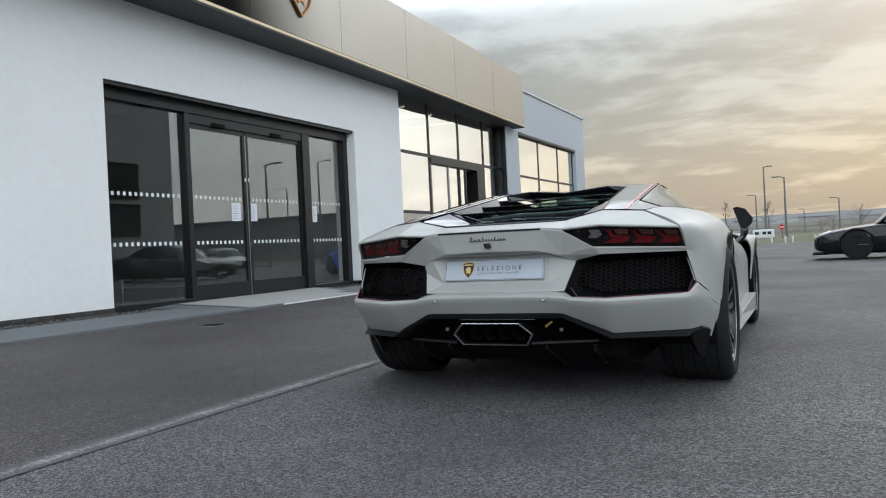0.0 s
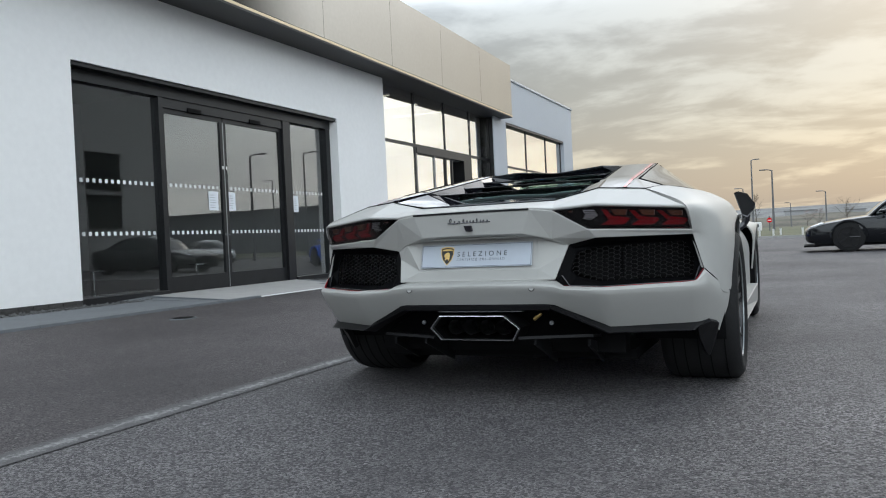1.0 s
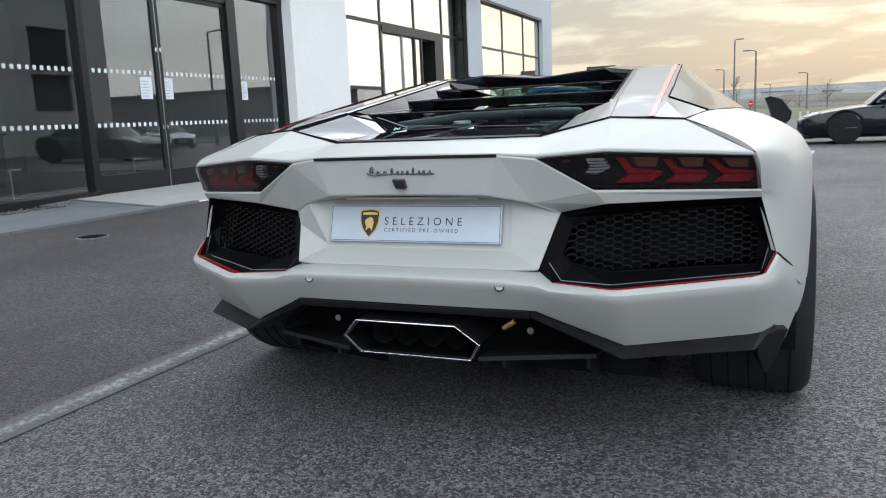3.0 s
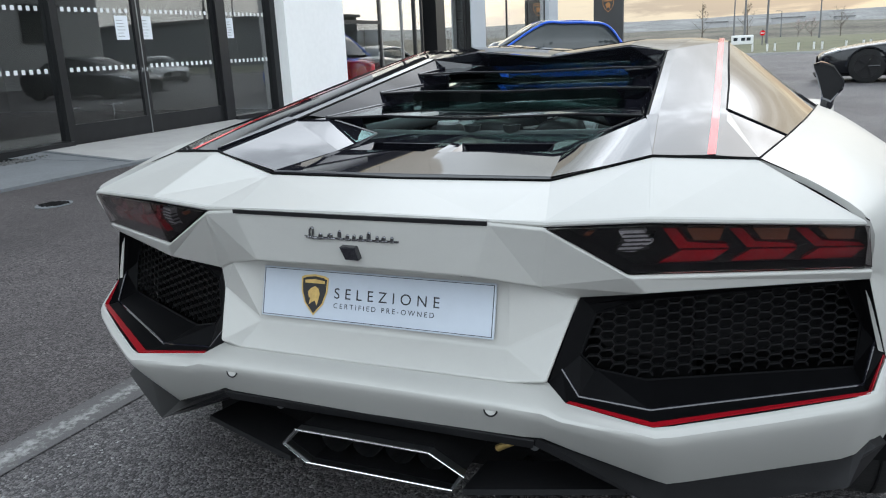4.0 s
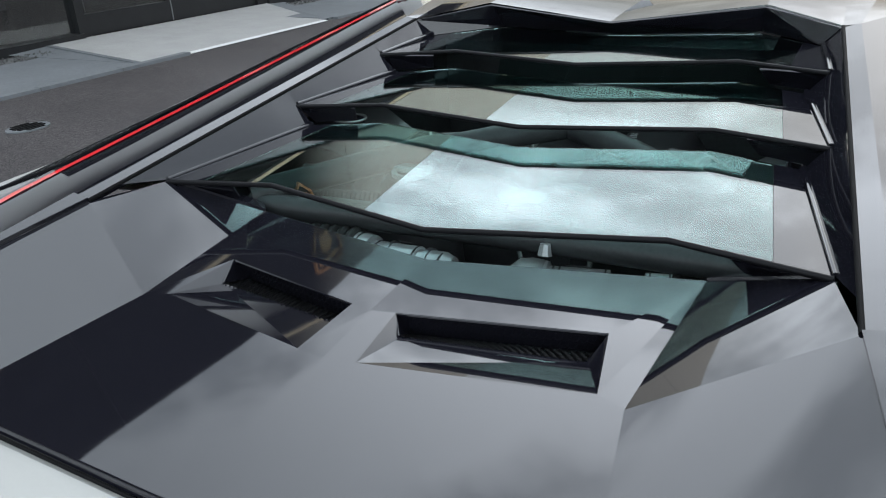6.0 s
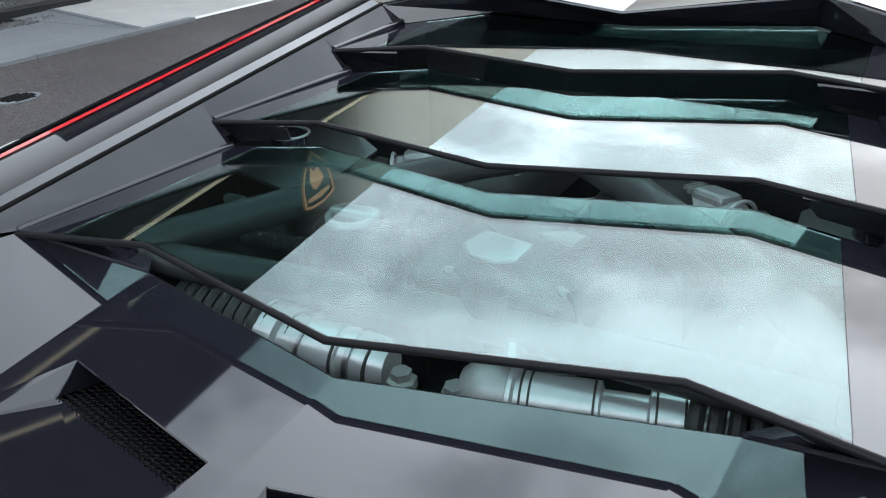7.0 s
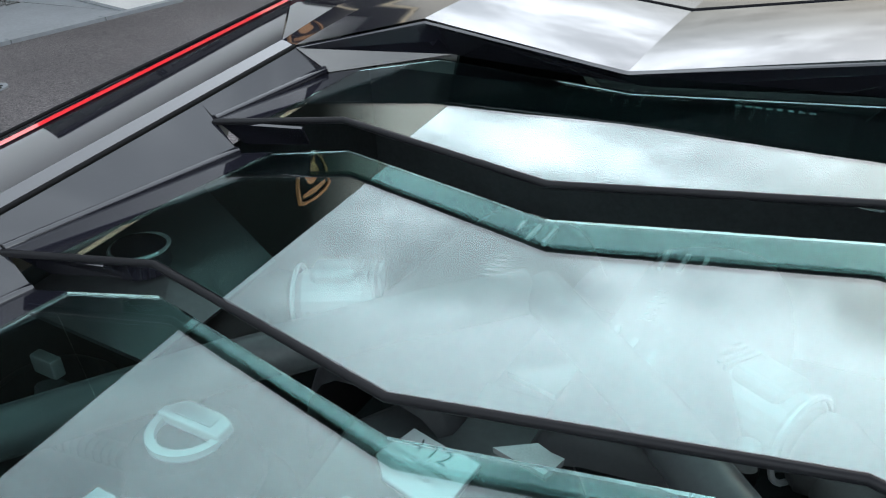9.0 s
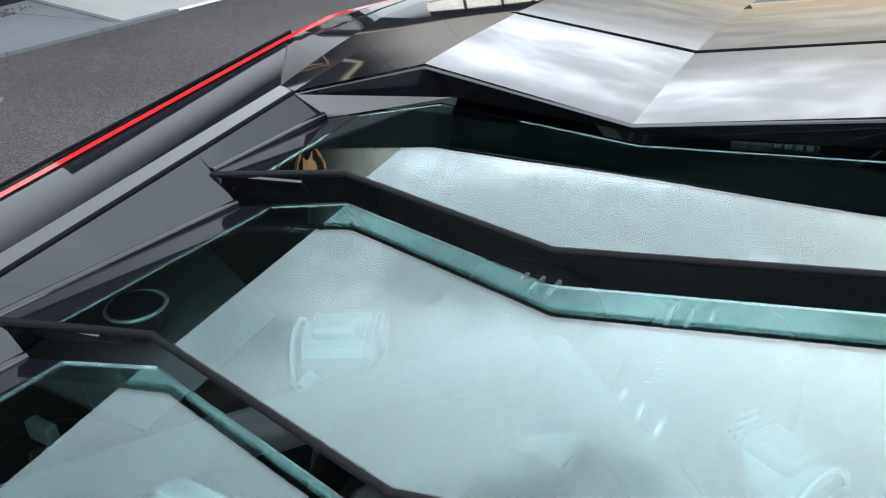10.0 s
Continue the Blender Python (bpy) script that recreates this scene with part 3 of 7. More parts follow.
tagged(box("roof_coping", FX - 0.5, FX + 0.03, 26.1, 35.25, 6.30, 6.37, EDGE_PAINT), "pale metal coping on the roof edge", "coping", kind="structure")
tagged(box("roof", FX - 9.5, FX - 0.1, -14, 35.2, 5.2, 5.5, CLAD_DARK), "flat dark roof", "roof", kind="structure")

# brick plinth, each brick a piece
plinth = empty("plinth", FX - 0.03, 0)
tagged(plinth, "low dark brick plinth under the render", "plinth", kind="structure")
brick_mesh = mesh_data("brick", *box_geo(-0.05, 0.05, 0.005, 0.22, 0.004, 0.050), PLINTH)
box("mortar", -0.2, 0.035, -14, 8.6, -0.02, 0.105, CLAD_DARK, plinth)
for course in range(2):
    for i in range(44):
        b = new("brick", brick_mesh)
        b.parent = plinth
        b.location = (0, 8.37 - i * 0.225 - (0.11 if course else 0), 0.052 * course)

# projecting fascia
TURN = radians(1.5)      # the fascia stands slightly askew to the wall
fascia = empty("fascia", -8.6 + 26 * math.sin(TURN), 26 - 26 * math.cos(TURN), 0, 1.5)
tagged(fascia, "long champagne metal fascia box with pale gold lower trim", "fascia", kind="structure")
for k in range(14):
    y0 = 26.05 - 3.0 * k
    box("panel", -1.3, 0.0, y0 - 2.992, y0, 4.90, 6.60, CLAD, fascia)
box("backing", -1.28, -0.012, -14, 26.0, 4.92, 6.59, CLAD_DARK, fascia)
box("lower_trim", -1.3, 0.012, -15.9, 26.06, 4.835, 4.885, CLAD_STRIP, fascia, "pale gold lower trim")
box("shadow_gap", -1.3, -0.03, -15.9, 26.03, 4.885, 4.90, CLAD_DARK, fascia)
box("soffit", -1.3, 0.004, -15.9, 26.05, 4.80, 4.835, CLAD_DARK, fascia)

# emblem on the fascia: an outlined shield, drawn plain
SHIELD = [(-0.42, 0.50), (-0.30, 0.56), (0.0, 0.60), (0.30, 0.56), (0.42, 0.50), (0.40, 0.10), (0.28, -0.25), (0.0, -0.58), (-0.28, -0.25), (-0.40, 0.10)]


def shield_parts(parent, to3d, depth, rim, face, figure):
    outer = [to3d(a, b) for a, b in SHIELD]
    inner = [to3d(a * 0.895, b * 0.905) for a, b in SHIELD]
    n = len(outer)
    up_v = [Vector(p) + depth for p in outer] + [Vector(p) + depth for p in inner] + [Vector(p) for p in outer] + [Vector(p) for p in inner]
    fs = []
    for i in range(n):
        j = (i + 1) % n
        fs += [(i, j, n + j, n + i), (i, 2 * n + i, 2 * n + j, j), (n + i, n + j, 3 * n + j, 3 * n + i)]
    put("shield_rim", up_v, fs, rim, parent)
    put("shield_face", [Vector(p) + depth * 0.35 for p in inner], [tuple(range(n))], face, parent)
    blob = [(-0.17, -0.05), (-0.20, 0.10), (-0.10, 0.20), (0.02, 0.26), (0.12, 0.20), (0.17, 0.05), (0.14, -0.12), (0.10, -0.30), (0.03, -0.16), (-0.06, -0.20), (-0.16, -0.30), (-0.12, -0.10)]
    put("shield_figure", [Vector(to3d(a, b)) + depth * 0.7 for a, b in blob], [tuple(range(len(blob)))], figure, parent)
    bar = [(-0.30, 0.34), (0.30, 0.34), (0.31, 0.42), (0.0, 0.46), (-0.31, 0.42)]
    put("shield_bar", [Vector(to3d(a, b)) + depth * 0.7 for a, b in bar], [tuple(range(len(bar)))], figure, parent)


sign = empty("shield_sign", -8.243, 12.60, 5.723, 1.5)
tagged(sign, "bronze outlined shield emblem on the metal fascia", "sign")
shield_parts(sign, lambda a, b: (0.0, -a * 0.94, b * 0.77), Vector((0.05, 0, 0)), BRONZE, CLAD, BRONZE)


def pane(name, x, y0, y1, z0, z1, parent, mat=None):
    ob = box(name, x - 0.006, x + 0.006, y0, y1, z0, z1, mat or GLASS, parent)
    ob.visible_shadow = False
    return ob


# entrance: frame, fixed lights and the two sliding leaves
ent = empty("door_1", GX, 0)
tagged(ent, "dark aluminium glazed entrance with double sliding doors, closed", "door", kind="structure")
box("header", -0.10, 0.10, 8.60, 15.50, 3.30, 3.53, FRAME, ent)
box("header_cap", 0.10, 0.26, 8.60, 15.50, 3.47, 3.53, FRAME, ent)
box("operator_box", -0.10, 0.07, 10.46, 13.95, 3.14, 3.30, FRAME, ent)
for y0, y1 in ((8.60, 8.66), (10.43, 10.53), (13.78, 14.02), (15.34, 15.50)):
    box("mullion", -0.09, 0.09, y0, y1, 0.03, 3.30, FRAME, ent)
box("threshold", -0.12, 0.14, 8.60, 10.46, 0.0, 0.11, FRAME, ent)
box("threshold", -0.12, 0.14, 14.0, 15.50, 0.0, 0.11, FRAME, ent)
pane("pane", 0.0, 8.66, 10.43, 0.11, 3.30, ent)
pane("pane", 0.0, 14.02, 15.34, 0.11, 3.30, ent)
for k, (y0, y1) in enumerate(((10.53, 12.02), (12.04, 13.78))):
    leaf = box("door_leaf", -0.03, 0.03, y0, y1, 0.06, 0.32, FRAME, ent)
    box("stile", -0.03, 0.03, y0, y0 + 0.07, 0.32, 3.14, FRAME, leaf)
    box("stile", -0.03, 0.03, y1 - 0.07, y1, 0.32, 3.14, FRAME, leaf)
    box("top_rail", -0.03, 0.03, y0 + 0.07, y1 - 0.07, 3.06, 3.14, FRAME, leaf)
    pane("pane", 0.0, y0 + 0.07, y1 - 0.07, 0.32, 3.06, leaf)
    box("sensor", 0.03, 0.09, (y0 + y1) / 2 - 0.16, (y0 + y1) / 2 + 0.16, 3.13, 3.20, DARK, leaf)
    for zz in (0.98, 2.2):
        box("lock", 0.03, 0.045, (12.0 - 0.035 if k == 0 else 12.06), (12.0 - 0.01 if k == 0 else 12.085), zz, zz + 0.06, CHROME, leaf)
box("meeting_seal", 0.028, 0.036, 12.02, 12.04, 0.06, 3.06, STEEL, ent)
# rows of small frosted squares on the glass
for z in (1.06, 1.86):
    for y0, y1 in ((8.75, 10.35), (10.65, 11.90), (12.16, 13.65), (14.10, 15.25)):
        sq = []
        n = int((y1 - y0) / 0.11)
        for i in range(n):
            y = y0 + (y1 - y0) * (i + 0.5) / n
            sq.append(box_geo(0.0075, 0.0085, y - 0.027, y + 0.027, z - 0.03, z + 0.03))
        put("frosted_squares", *joined(sq), FROST, ent, "row of small frosted squares")
for y, w in ((11.72, 0.25), (12.20, 0.23), (14.20, 0.20)):
    notice = empty("paper_notice", GX + 0.011, y, 1.62)
    tagged(notice, "white paper notice taped to the door glass", "notice")
    box("sheet", 0, 0.002, -w / 2, w / 2, -0.17, 0.17, PAPER, notice)
    for i in range(6):
        box("text_line", 0.002, 0.003, -w * 0.36, w * (0.1 + 0.05 * (i % 4)), 0.10 - 0.045 * i, 0.108 - 0.045 * i, STEEL, notice)

# tall shop window with a dark portal door
win = empty("window_1", GX, 0)
tagged(win, "tall dark-framed showroom window with a recessed portal door", "window", kind="structure")
for y in (17.75, 19.86, 21.86, 23.80):
    box("mullion", -0.05, 0.03, y - 0.035, y + 0.035, 0.05, 4.92, FRAME, win)
box("jamb", -0.05, 0.05, 25.40, 25.55, 0.05, 4.92, FRAME, win)
box("jamb_reveal", 0.05, 0.29, 25.45, 25.55, 0.05, 4.90, FRAME, win)
box("transom", -0.05, 0.035, 17.75, 25.40, 3.32, 3.40, FRAME, win)
box("head", -0.08, 0.10, 17.7, 25.45, 4.92, 5.02, FRAME, win)
box("sill", -0.08, 0.12, 17.7, 25.45, 0.0, 0.10, FRAME, win)
for y0, y1 in ((17.79, 19.82), (19.90, 21.82), (21.90, 23.76), (23.84, 25.40)):
    pane("pane", 0, y0, y1, 3.40, 4.92, win, SKY_GLASS)
pane("pane", 0, 17.79, 19.82, 1.80, 3.32, win, SKY_GLASS)
pane("pane", 0, 17.79, 19.82, 0.1, 1.72, win)
box("low_rail", -0.05, 0.035, 17.79, 19.82, 1.72, 1.80, FRAME, win)
pane("pane", 0, 23.84, 25.40, 0.1, 3.32, win, SKY_GLASS)
# the portal: two glazed leaves and a deep dark cheek beside them
box("portal_head", -0.10, 0.05, 19.90, 23.76, 3.16, 3.32, FRAME, win)
box("portal_cheek", -0.60, 0.04, 23.20, 23.76, 0.05, 3.16, FRAME, win)
box("portal_back", -0.62, -0.56, 22.36, 23.20, 0.05, 3.16, CLAD_DARK, win)
for y0, y1 in ((19.97, 21.05), (21.15, 22.30)):
    leaf = box("door_leaf", -0.05, 0.0, y0, y1, 0.06, 0.22, FRAME, win)
    pane("pane", -0.02, y0, y1, 0.22, 3.12, leaf, SKY_GLASS)
    box("top_rail", -0.05, 0.0, y0, y1, 3.12, 3.16, FRAME, leaf)
for y in (19.94, 21.10, 22.33):
    box("door_stile", -0.06, 0.02, y - 0.03, y + 0.03, 0.06, 3.16, STEEL if y < 22 else FRAME, win)

win3 = empty("window_2", GX + 0.1, 0)
tagged(win3, "dark-framed window of the pale grey wing", "window", kind="structure")
for y in (26.9, 29.1, 31.6, 33.80):
    box("mullion", -0.05, 0.03, y - 0.035, y + 0.035, 0.05, 4.70, FRAME, win3)
box("transom", -0.05, 0.035, 26.5, 33.8, 3.19, 3.26, FRAME, win3)
box("head", -0.08, 0.16, 26.46, 33.85, 4.68, 4.76, FRAME, win3)
for y0, y1 in ((26.5, 29.06), (29.14, 31.56), (31.64, 33.76)):
    pane("pane", 0, y0, y1, 3.26, 4.68, win3, SKY_GLASS)
    pane("pane", 0, y0, y1, 0.1, 3.19, win3, SKY_GLASS)

# the rooms behind the glass
tagged(box("floor", -18.0, -9.25, -13.7, 34.9, -0.02, 0.045, FLOOR_IN), "polished dark showroom floor", "floor", kind="structure")
tagged(box("ceiling", -18.0, -9.4, -13.7, 34.9, 5.0, 5.1, WALL_IN), "plain showroom ceiling", "ceiling", kind="structure")
for y0, y1, z0, z1 in ((-13.7, 9.0, 0, 5.0), (9.0, 12.5, 0, 0.9), (9.0, 12.5, 2.3, 5.0), (12.5, 19, 0, 5.0), (19, 33, 0, 0.6), (19, 33, 4.2, 5.0), (33, 34.9, 0, 5.0)):
    wall("wall_back", -18.3, -18.0, y0, y1, z0, z1, WALL_IN, "grey inner wall of the showroom")
wall("wall_partition", -17.9, -9.7, 16.3, 16.5, 0.05, 5.0, WALL_IN, "grey partition wall inside the showroom")
for y in (9.85, 11.4):
    wall("wall_inner_pillar", -13.4, -13.0, y, y + 0.35, 0.05, 5.0, WALL_IN, "grey pillar inside the showroom")
for k, y in enumerate((18.6, 20.4, 22.2, 24.0)):
    for j in range(2):
        strip = empty("ceiling_light", -11.2 - 2.2 * j, y, 4.93)
        tagged(strip, "slim white linear ceiling light", "ceiling light", "lights in the showroom")
        box("housing", -0.9, 0.9, -0.05, 0.05, 0.02, 0.08, EDGE_PAINT, strip)
        box("diffuser", -0.88, 0.88, -0.04, 0.04, 0.0, 0.02, material("lit_diffuser", (1.0, 0.93, 0.8), 0.5, emit=2.5) if k + j == 0 else bpy.data.materials["lit_diffuser"], strip)
for y in (10.0, 11.5, 12.4):
    st = empty("floor_stand", -10.4, y, 0.045)
    tagged(st, "small chrome floor stand behind the glass", "stand", "stands inside the doors")
    box("foot", -0.14, 0.14, -0.10, 0.10, 0, 0.015, CHROME, st)
    tube("post", [(0, 0, 0.015), (0, 0, 0.42)], 0.016, CHROME, st)
    box("cap", -0.09, 0.09, -0.12, 0.12, 0.42, 0.445, CHROME, st)
desk = empty("reception_desk", -14.5, 11.2, 0.045)
tagged(desk, "low dark reception desk inside the showroom", "desk")
box("body", -0.4, 0.4, -1.6, 1.6, 0, 0.95, CLAD_DARK, desk, bevel=0.02)
box("top", -0.45, 0.45, -1.66, 1.66, 0.95, 0.99, FRAME, desk)


# ---- the white sports car: x across, y forward from the tail, z up ----
CX, CY = -1.04, 3.90
car = empty("sports_car", CX, CY, 0.0, 0.2)
tagged(car, "pearl white mid-engined sports car with black engine cover and roof", "car")


def cp(name, verts, faces, mat, label="", parent=None, **kw):
    return put(name, verts, faces, mat, parent or car, label, **kw)


def cp2(name, verts, faces, mat, label="", parent=None, **kw):
    """The same panel on both sides of the car."""
    a = cp(name, verts, faces, mat, label, parent, **kw)
    b = cp(name, flip(verts), [tuple(reversed(f)) for f in faces], mat, label, parent, **kw)
    return a, b


# tail deck: white panel between the spoiler lip and the black cover
LIP = [(0, 0.050, 0.852), (0.272, 0.058, 0.850), (0.368, 0.086, 0.841), (0.540, 0.110, 0.850), (0.882, 0.272, 0.824)]
PAN = [(0, 0.262, 0.879), (0.326, 0.274, 0.880), (0.513, 0.318, 0.924), (0.698, 0.385, 0.912)]
deck_v = LIP + PAN
deck_f = [(0, 1, 2, 6, 5), (2, 3, 7, 6), (3, 4, 8, 7)]
cp("rear_deck", *both(deck_v, deck_f), WHITE, "pearl white tail deck", solid=0.012, bevel=0.006)

# rear face under the lip, from the light pods to the number plate recess
V = {
    "t0": (0, 0.055, 0.8445), "t1": (0.272, 0.064, 0.843), "b": (0.366, 0.090, 0.832),
    "c": (0.505, 0.118, 0.748), "h0": (0, 0.066, 0.748), "h1": (0.235, 0.072, 0.744), "h2": (0.345, 0.128, 0.714),
    "p0": (0, 0.162, 0.730), "p1": (0.275, 0.160, 0.726), "e": (0.410, 0.172, 0.685),
    "q0": (0, 0.124, 0.580), "q1": (0.280, 0.126, 0.578), "i": (0.367, 0.086, 0.537),
    "s0": (0, 0.062, 0.536), "s1": (0.300, 0.064, 0.536), "d": (0.896, 0.328, 0.728), "f": (0.898, 0.347, 0.707), "cm": (0.531, 0.147, 0.711),
    "i2": (0.395, 0.156, 0.640),
}
k = list(V)
ix = {n: j for j, n in enumerate(k)}
fl = [("t0", "t1", "h1", "h0"), ("t1", "b", "h2", "h1"), ("b", "c", "cm", "e", "h2"), ("c", "d", "f", "cm"), ("h0", "h1", "p1", "p0"), ("h1", "h2", "p1"), ("h2", "e", "i2", "q1", "p1"), ("p0", "p1", "q1", "q0"), ("i2", "i", "q1"), ("q0", "q1", "s1", "s0"), ("q1", "i", "s1")]
cp("rear_panel", *both([V[n] for n in k], [tuple(ix[n] for n in f) for f in fl]), WHITE, "pearl white rear panel", solid=0.010, bevel=0.014, segs=5)
cp("lip_slot", *both([(0, 0.0475, 0.8385), (0.272, 0.0560, 0.8375), (0.272, 0.0550, 0.8455), (0, 0.0470, 0.8468)], [(0, 1, 2, 3)]), SATIN, "narrow black slot under the lip", solid=0.004)
cp("crease_shadow", *both([(0.0, 0.066, 0.7465), (0.20, 0.070, 0.7445), (0.20, 0.0685, 0.7395), (0, 0.0645, 0.741)], [(0, 1, 2, 3)]), WHITE)

# bumper: a rounded shoulder over a raked face, kinked at the grille corners
BUMP = [
    [(0, 0.060, 0.541), (0, 0.010, 0.531), (0, 0.002, 0.512), (0, 0.046, 0.440)],
    [(0.300, 0.063, 0.541), (0.300, 0.012, 0.531), (0.300, 0.004, 0.511), (0.330, 0.055, 0.439)],
    [(0.366, 0.098, 0.534), (0.372, 0.036, 0.526), (0.378, 0.012, 0.504), (0.362, 0.068, 0.435)],
    [(0.407, 0.066, 0.513), (0.410, 0.032, 0.509), (0.413, 0.014, 0.494), (0.410, 0.084, 0.412)],
    [(0.535, 0.034, 0.510), (0.538, 0.022, 0.506), (0.542, 0.022, 0.480), (0.548, 0.132, 0.350)],
    [(0.566, 0.031, 0.508), (0.570, 0.022, 0.502), (0.574, 0.025, 0.475), (0.578, 0.150, 0.334)],
    [(0.598, 0.048, 0.508), (0.602, 0.040, 0.502), (0.606, 0.044, 0.473), (0.612, 0.172, 0.333)],
    [(0.745, 0.148, 0.509), (0.750, 0.140, 0.503), (0.754, 0.144, 0.472), (0.752, 0.268, 0.331)],
    [(0.882, 0.246, 0.510), (0.888, 0.240, 0.504), (0.893, 0.246, 0.471), (0.880, 0.356, 0.329)],
    [(0.914, 0.274, 0.516), (0.922, 0.270, 0.508), (0.928, 0.280, 0.472), (0.908, 0.384, 0.330)],
    [(0.938, 0.350, 0.554), (0.948, 0.346, 0.536), (0.960, 0.362, 0.470), (0.936, 0.441, 0.333)],
    [(0.978, 0.452, 0.498), (0.984, 0.450, 0.482), (0.984, 0.462, 0.420), (0.952, 0.494, 0.302)],
    [(1.017, 0.555, 0.443), (1.016, 0.553, 0.428), (1.004, 0.552, 0.370), (0.968, 0.546, 0.272)],
]
cp("bumper", *both(*grid_geo([[tuple(q) for q in smooth_line(r, 4)] for r in BUMP])), WHITE, "pearl white rear bumper", solid=0.012, smooth=True)
for s in (1, -1):
    tube("bumper_seam", [(s * 0.940, 0.350, 0.556), (s * 0.980, 0.452, 0.501), (s * 1.019, 0.556, 0.446)], 0.0022, DARK, car)
cp2("bumper_wing", *prism([(0.936, 0.438, 0.338), (0.962, 0.500, 0.322), (0.940, 0.560, 0.240), (0.912, 0.570, 0.168), (0.900, 0.560, 0.170), (0.880, 0.470, 0.260), (0.884, 0.395, 0.318)], -0.02, 0.006), SATIN, "satin black winglet beside the tyre", bevel=0.003)
for x, y, z, a in ((-0.285, 0.000, 0.511, 0), (0.285, 0.000, 0.511, 0), (0.796, 0.287, 0.490, 33), (-0.796, 0.287, 0.490, -33)):
    ringv, ringf = tube_geo([(0.0125 * math.cos(t), 0, 0.0125 * math.sin(t)) for t in (2 * math.pi * q / 24 for q in range(25))], 0.0016, 6, False)
    m = pose(x, y + 0.006, z, -14, 0, a)
    ps = cp("parking_sensor", *placed((ringv, ringf), m), SATIN, "round parking sensor")
    cp("sensor_face", *placed(tube_geo([(0, -0.0006, 0), (0, 0.006, 0)], 0.0105, 20), m), WHITE, parent=ps)

# diffuser with central exhaust
EDGE_TOP = [(0.352, 0.062, 0.437), (0.577, 0.150, 0.335), (0.902, 0.374, 0.330), (0.937, 0.440, 0.336)]
EDGE_LOW = [(0.345, 0.066, 0.418), (0.581, 0.086, 0.317), (0.888, 0.292, 0.304), (0.893, 0.300, 0.303)]
EDGE_IN = [(0.335, 0.100, 0.410), (0.560, 0.170, 0.302), (0.870, 0.380, 0.290), (0.890, 0.430, 0.290)]
cp2("diffuser_edge", EDGE_TOP + EDGE_LOW + EDGE_IN, [(i + r, i + 1 + r, i + 5 + r, i + 4 + r) for r in (0, 4) for i in range(3)], SATIN, "satin black diffuser edge", solid=0.008, bevel=0.002)
cp("diffuser_lip", [(-0.352, 0.056, 0.438), (0.352, 0.056, 0.438), (0.345, 0.066, 0.418), (-0.345, 0.066, 0.418), (0.335, 0.110, 0.412), (-0.335, 0.110, 0.412)], [(0, 1, 2, 3), (3, 2, 4, 5)], SATIN, "satin black strip under the bumper", solid=0.006, bevel=0.002)
back = [(-0.335, 0.20, 0.42), (0.335, 0.20, 0.42), (0.55, 0.30, 0.29), (0.42, 0.34, 0.225), (-0.42, 0.34, 0.225), (-0.55, 0.30, 0.29)]
cp("diffuser_back", back, [(0, 1, 2, 3, 4, 5)], DARK, "black diffuser cavity", solid=0.02)
cp("undertray", *box_geo(-0.62, 0.62, 0.45, 4.4, 0.15, 0.20), DARK, "black underbody")
for s in (-1, 1):
    cp("diffuser_blade", *prism([(s * 0.26, 0.10, 0.295), (s * 0.26, 0.10, 0.262), (s * 0.26, 0.40, 0.14), (s * 0.26, 0.40, 0.225)], -0.006, 0.006), SATIN, "black diffuser blade")
    cp("diffuser_blade", *prism([(s * 0.47, 0.20, 0.275), (s * 0.47, 0.20, 0.245), (s * 0.47, 0.44, 0.14), (s * 0.47, 0.44, 0.225)], -0.006, 0.006), SATIN)
    cp("diffuser_shelf", [(s * 0.20, 0.06, 0.300), (s * 0.50, 0.16, 0.302), (s * 0.50, 0.30, 0.285), (s * 0.20, 0.20, 0.285)], [(0, 1, 2, 3)], SATIN, "black diffuser shelf", solid=0.012)
    cp("bolt", *placed(tube_geo([(0, -0.008, 0), (0, 0.0, 0)], 0.010, 8), pose(s * 0.31, 0.195, 0.345)), STEEL)
cp("heat_shield", *box_geo(-0.20, 0.20, 0.12, 0.15, 0.40, 0.424), STEEL, "dull steel heat shield over the exhaust")
EXH = [(-0.151, 0.392), (0.151, 0.392), (0.208, 0.336), (0.172, 0.282), (-0.172, 0.282), (-0.208, 0.336)]


def ring_band(outline, scale, y0, y1):
    n = len(outline)
    cz = 0.336
    pts = []
    for y, s in ((y0, 1.0), (y0, scale), (y1, scale), (y1, 1.0)):
        pts += [(a * s, y + (0.392 - b) * 0.5, cz + (b - cz) * s) for a, b in outline]
    fs = []
    for i in range(n):
        j = (i + 1) % n
        for r in range(4):
            q = (r + 1) % 4
            fs.append((r * n + i, r * n + j, q * n + j, q * n + i))
    return pts, fs


exh = cp("exhaust_surround", *ring_band(EXH, 0.965, 0.022, 0.044), STEEL, "steel trapezoid exhaust surround", bevel=0.002)
rim_ = [(a, 0.020 + (0.392 - b) * 0.5, b) for a, b in EXH]
tube("exhaust_rim", rim_ + rim_[:1], 0.0024, CHROME, exh, "polished exhaust edge", sides=8)
cp("exhaust_box", *ring_band([(a * 0.985, 0.336 + (b - 0.336) * 0.985) for a, b in EXH], 0.97, 0.042, 0.19), DARK, "black exhaust box", parent=exh)
cp("exhaust_throat", [(a * 0.95, 0.18 + (0.392 - b) * 0.5, b) for a, b in EXH], [tuple(range(6))], DARK, parent=exh)
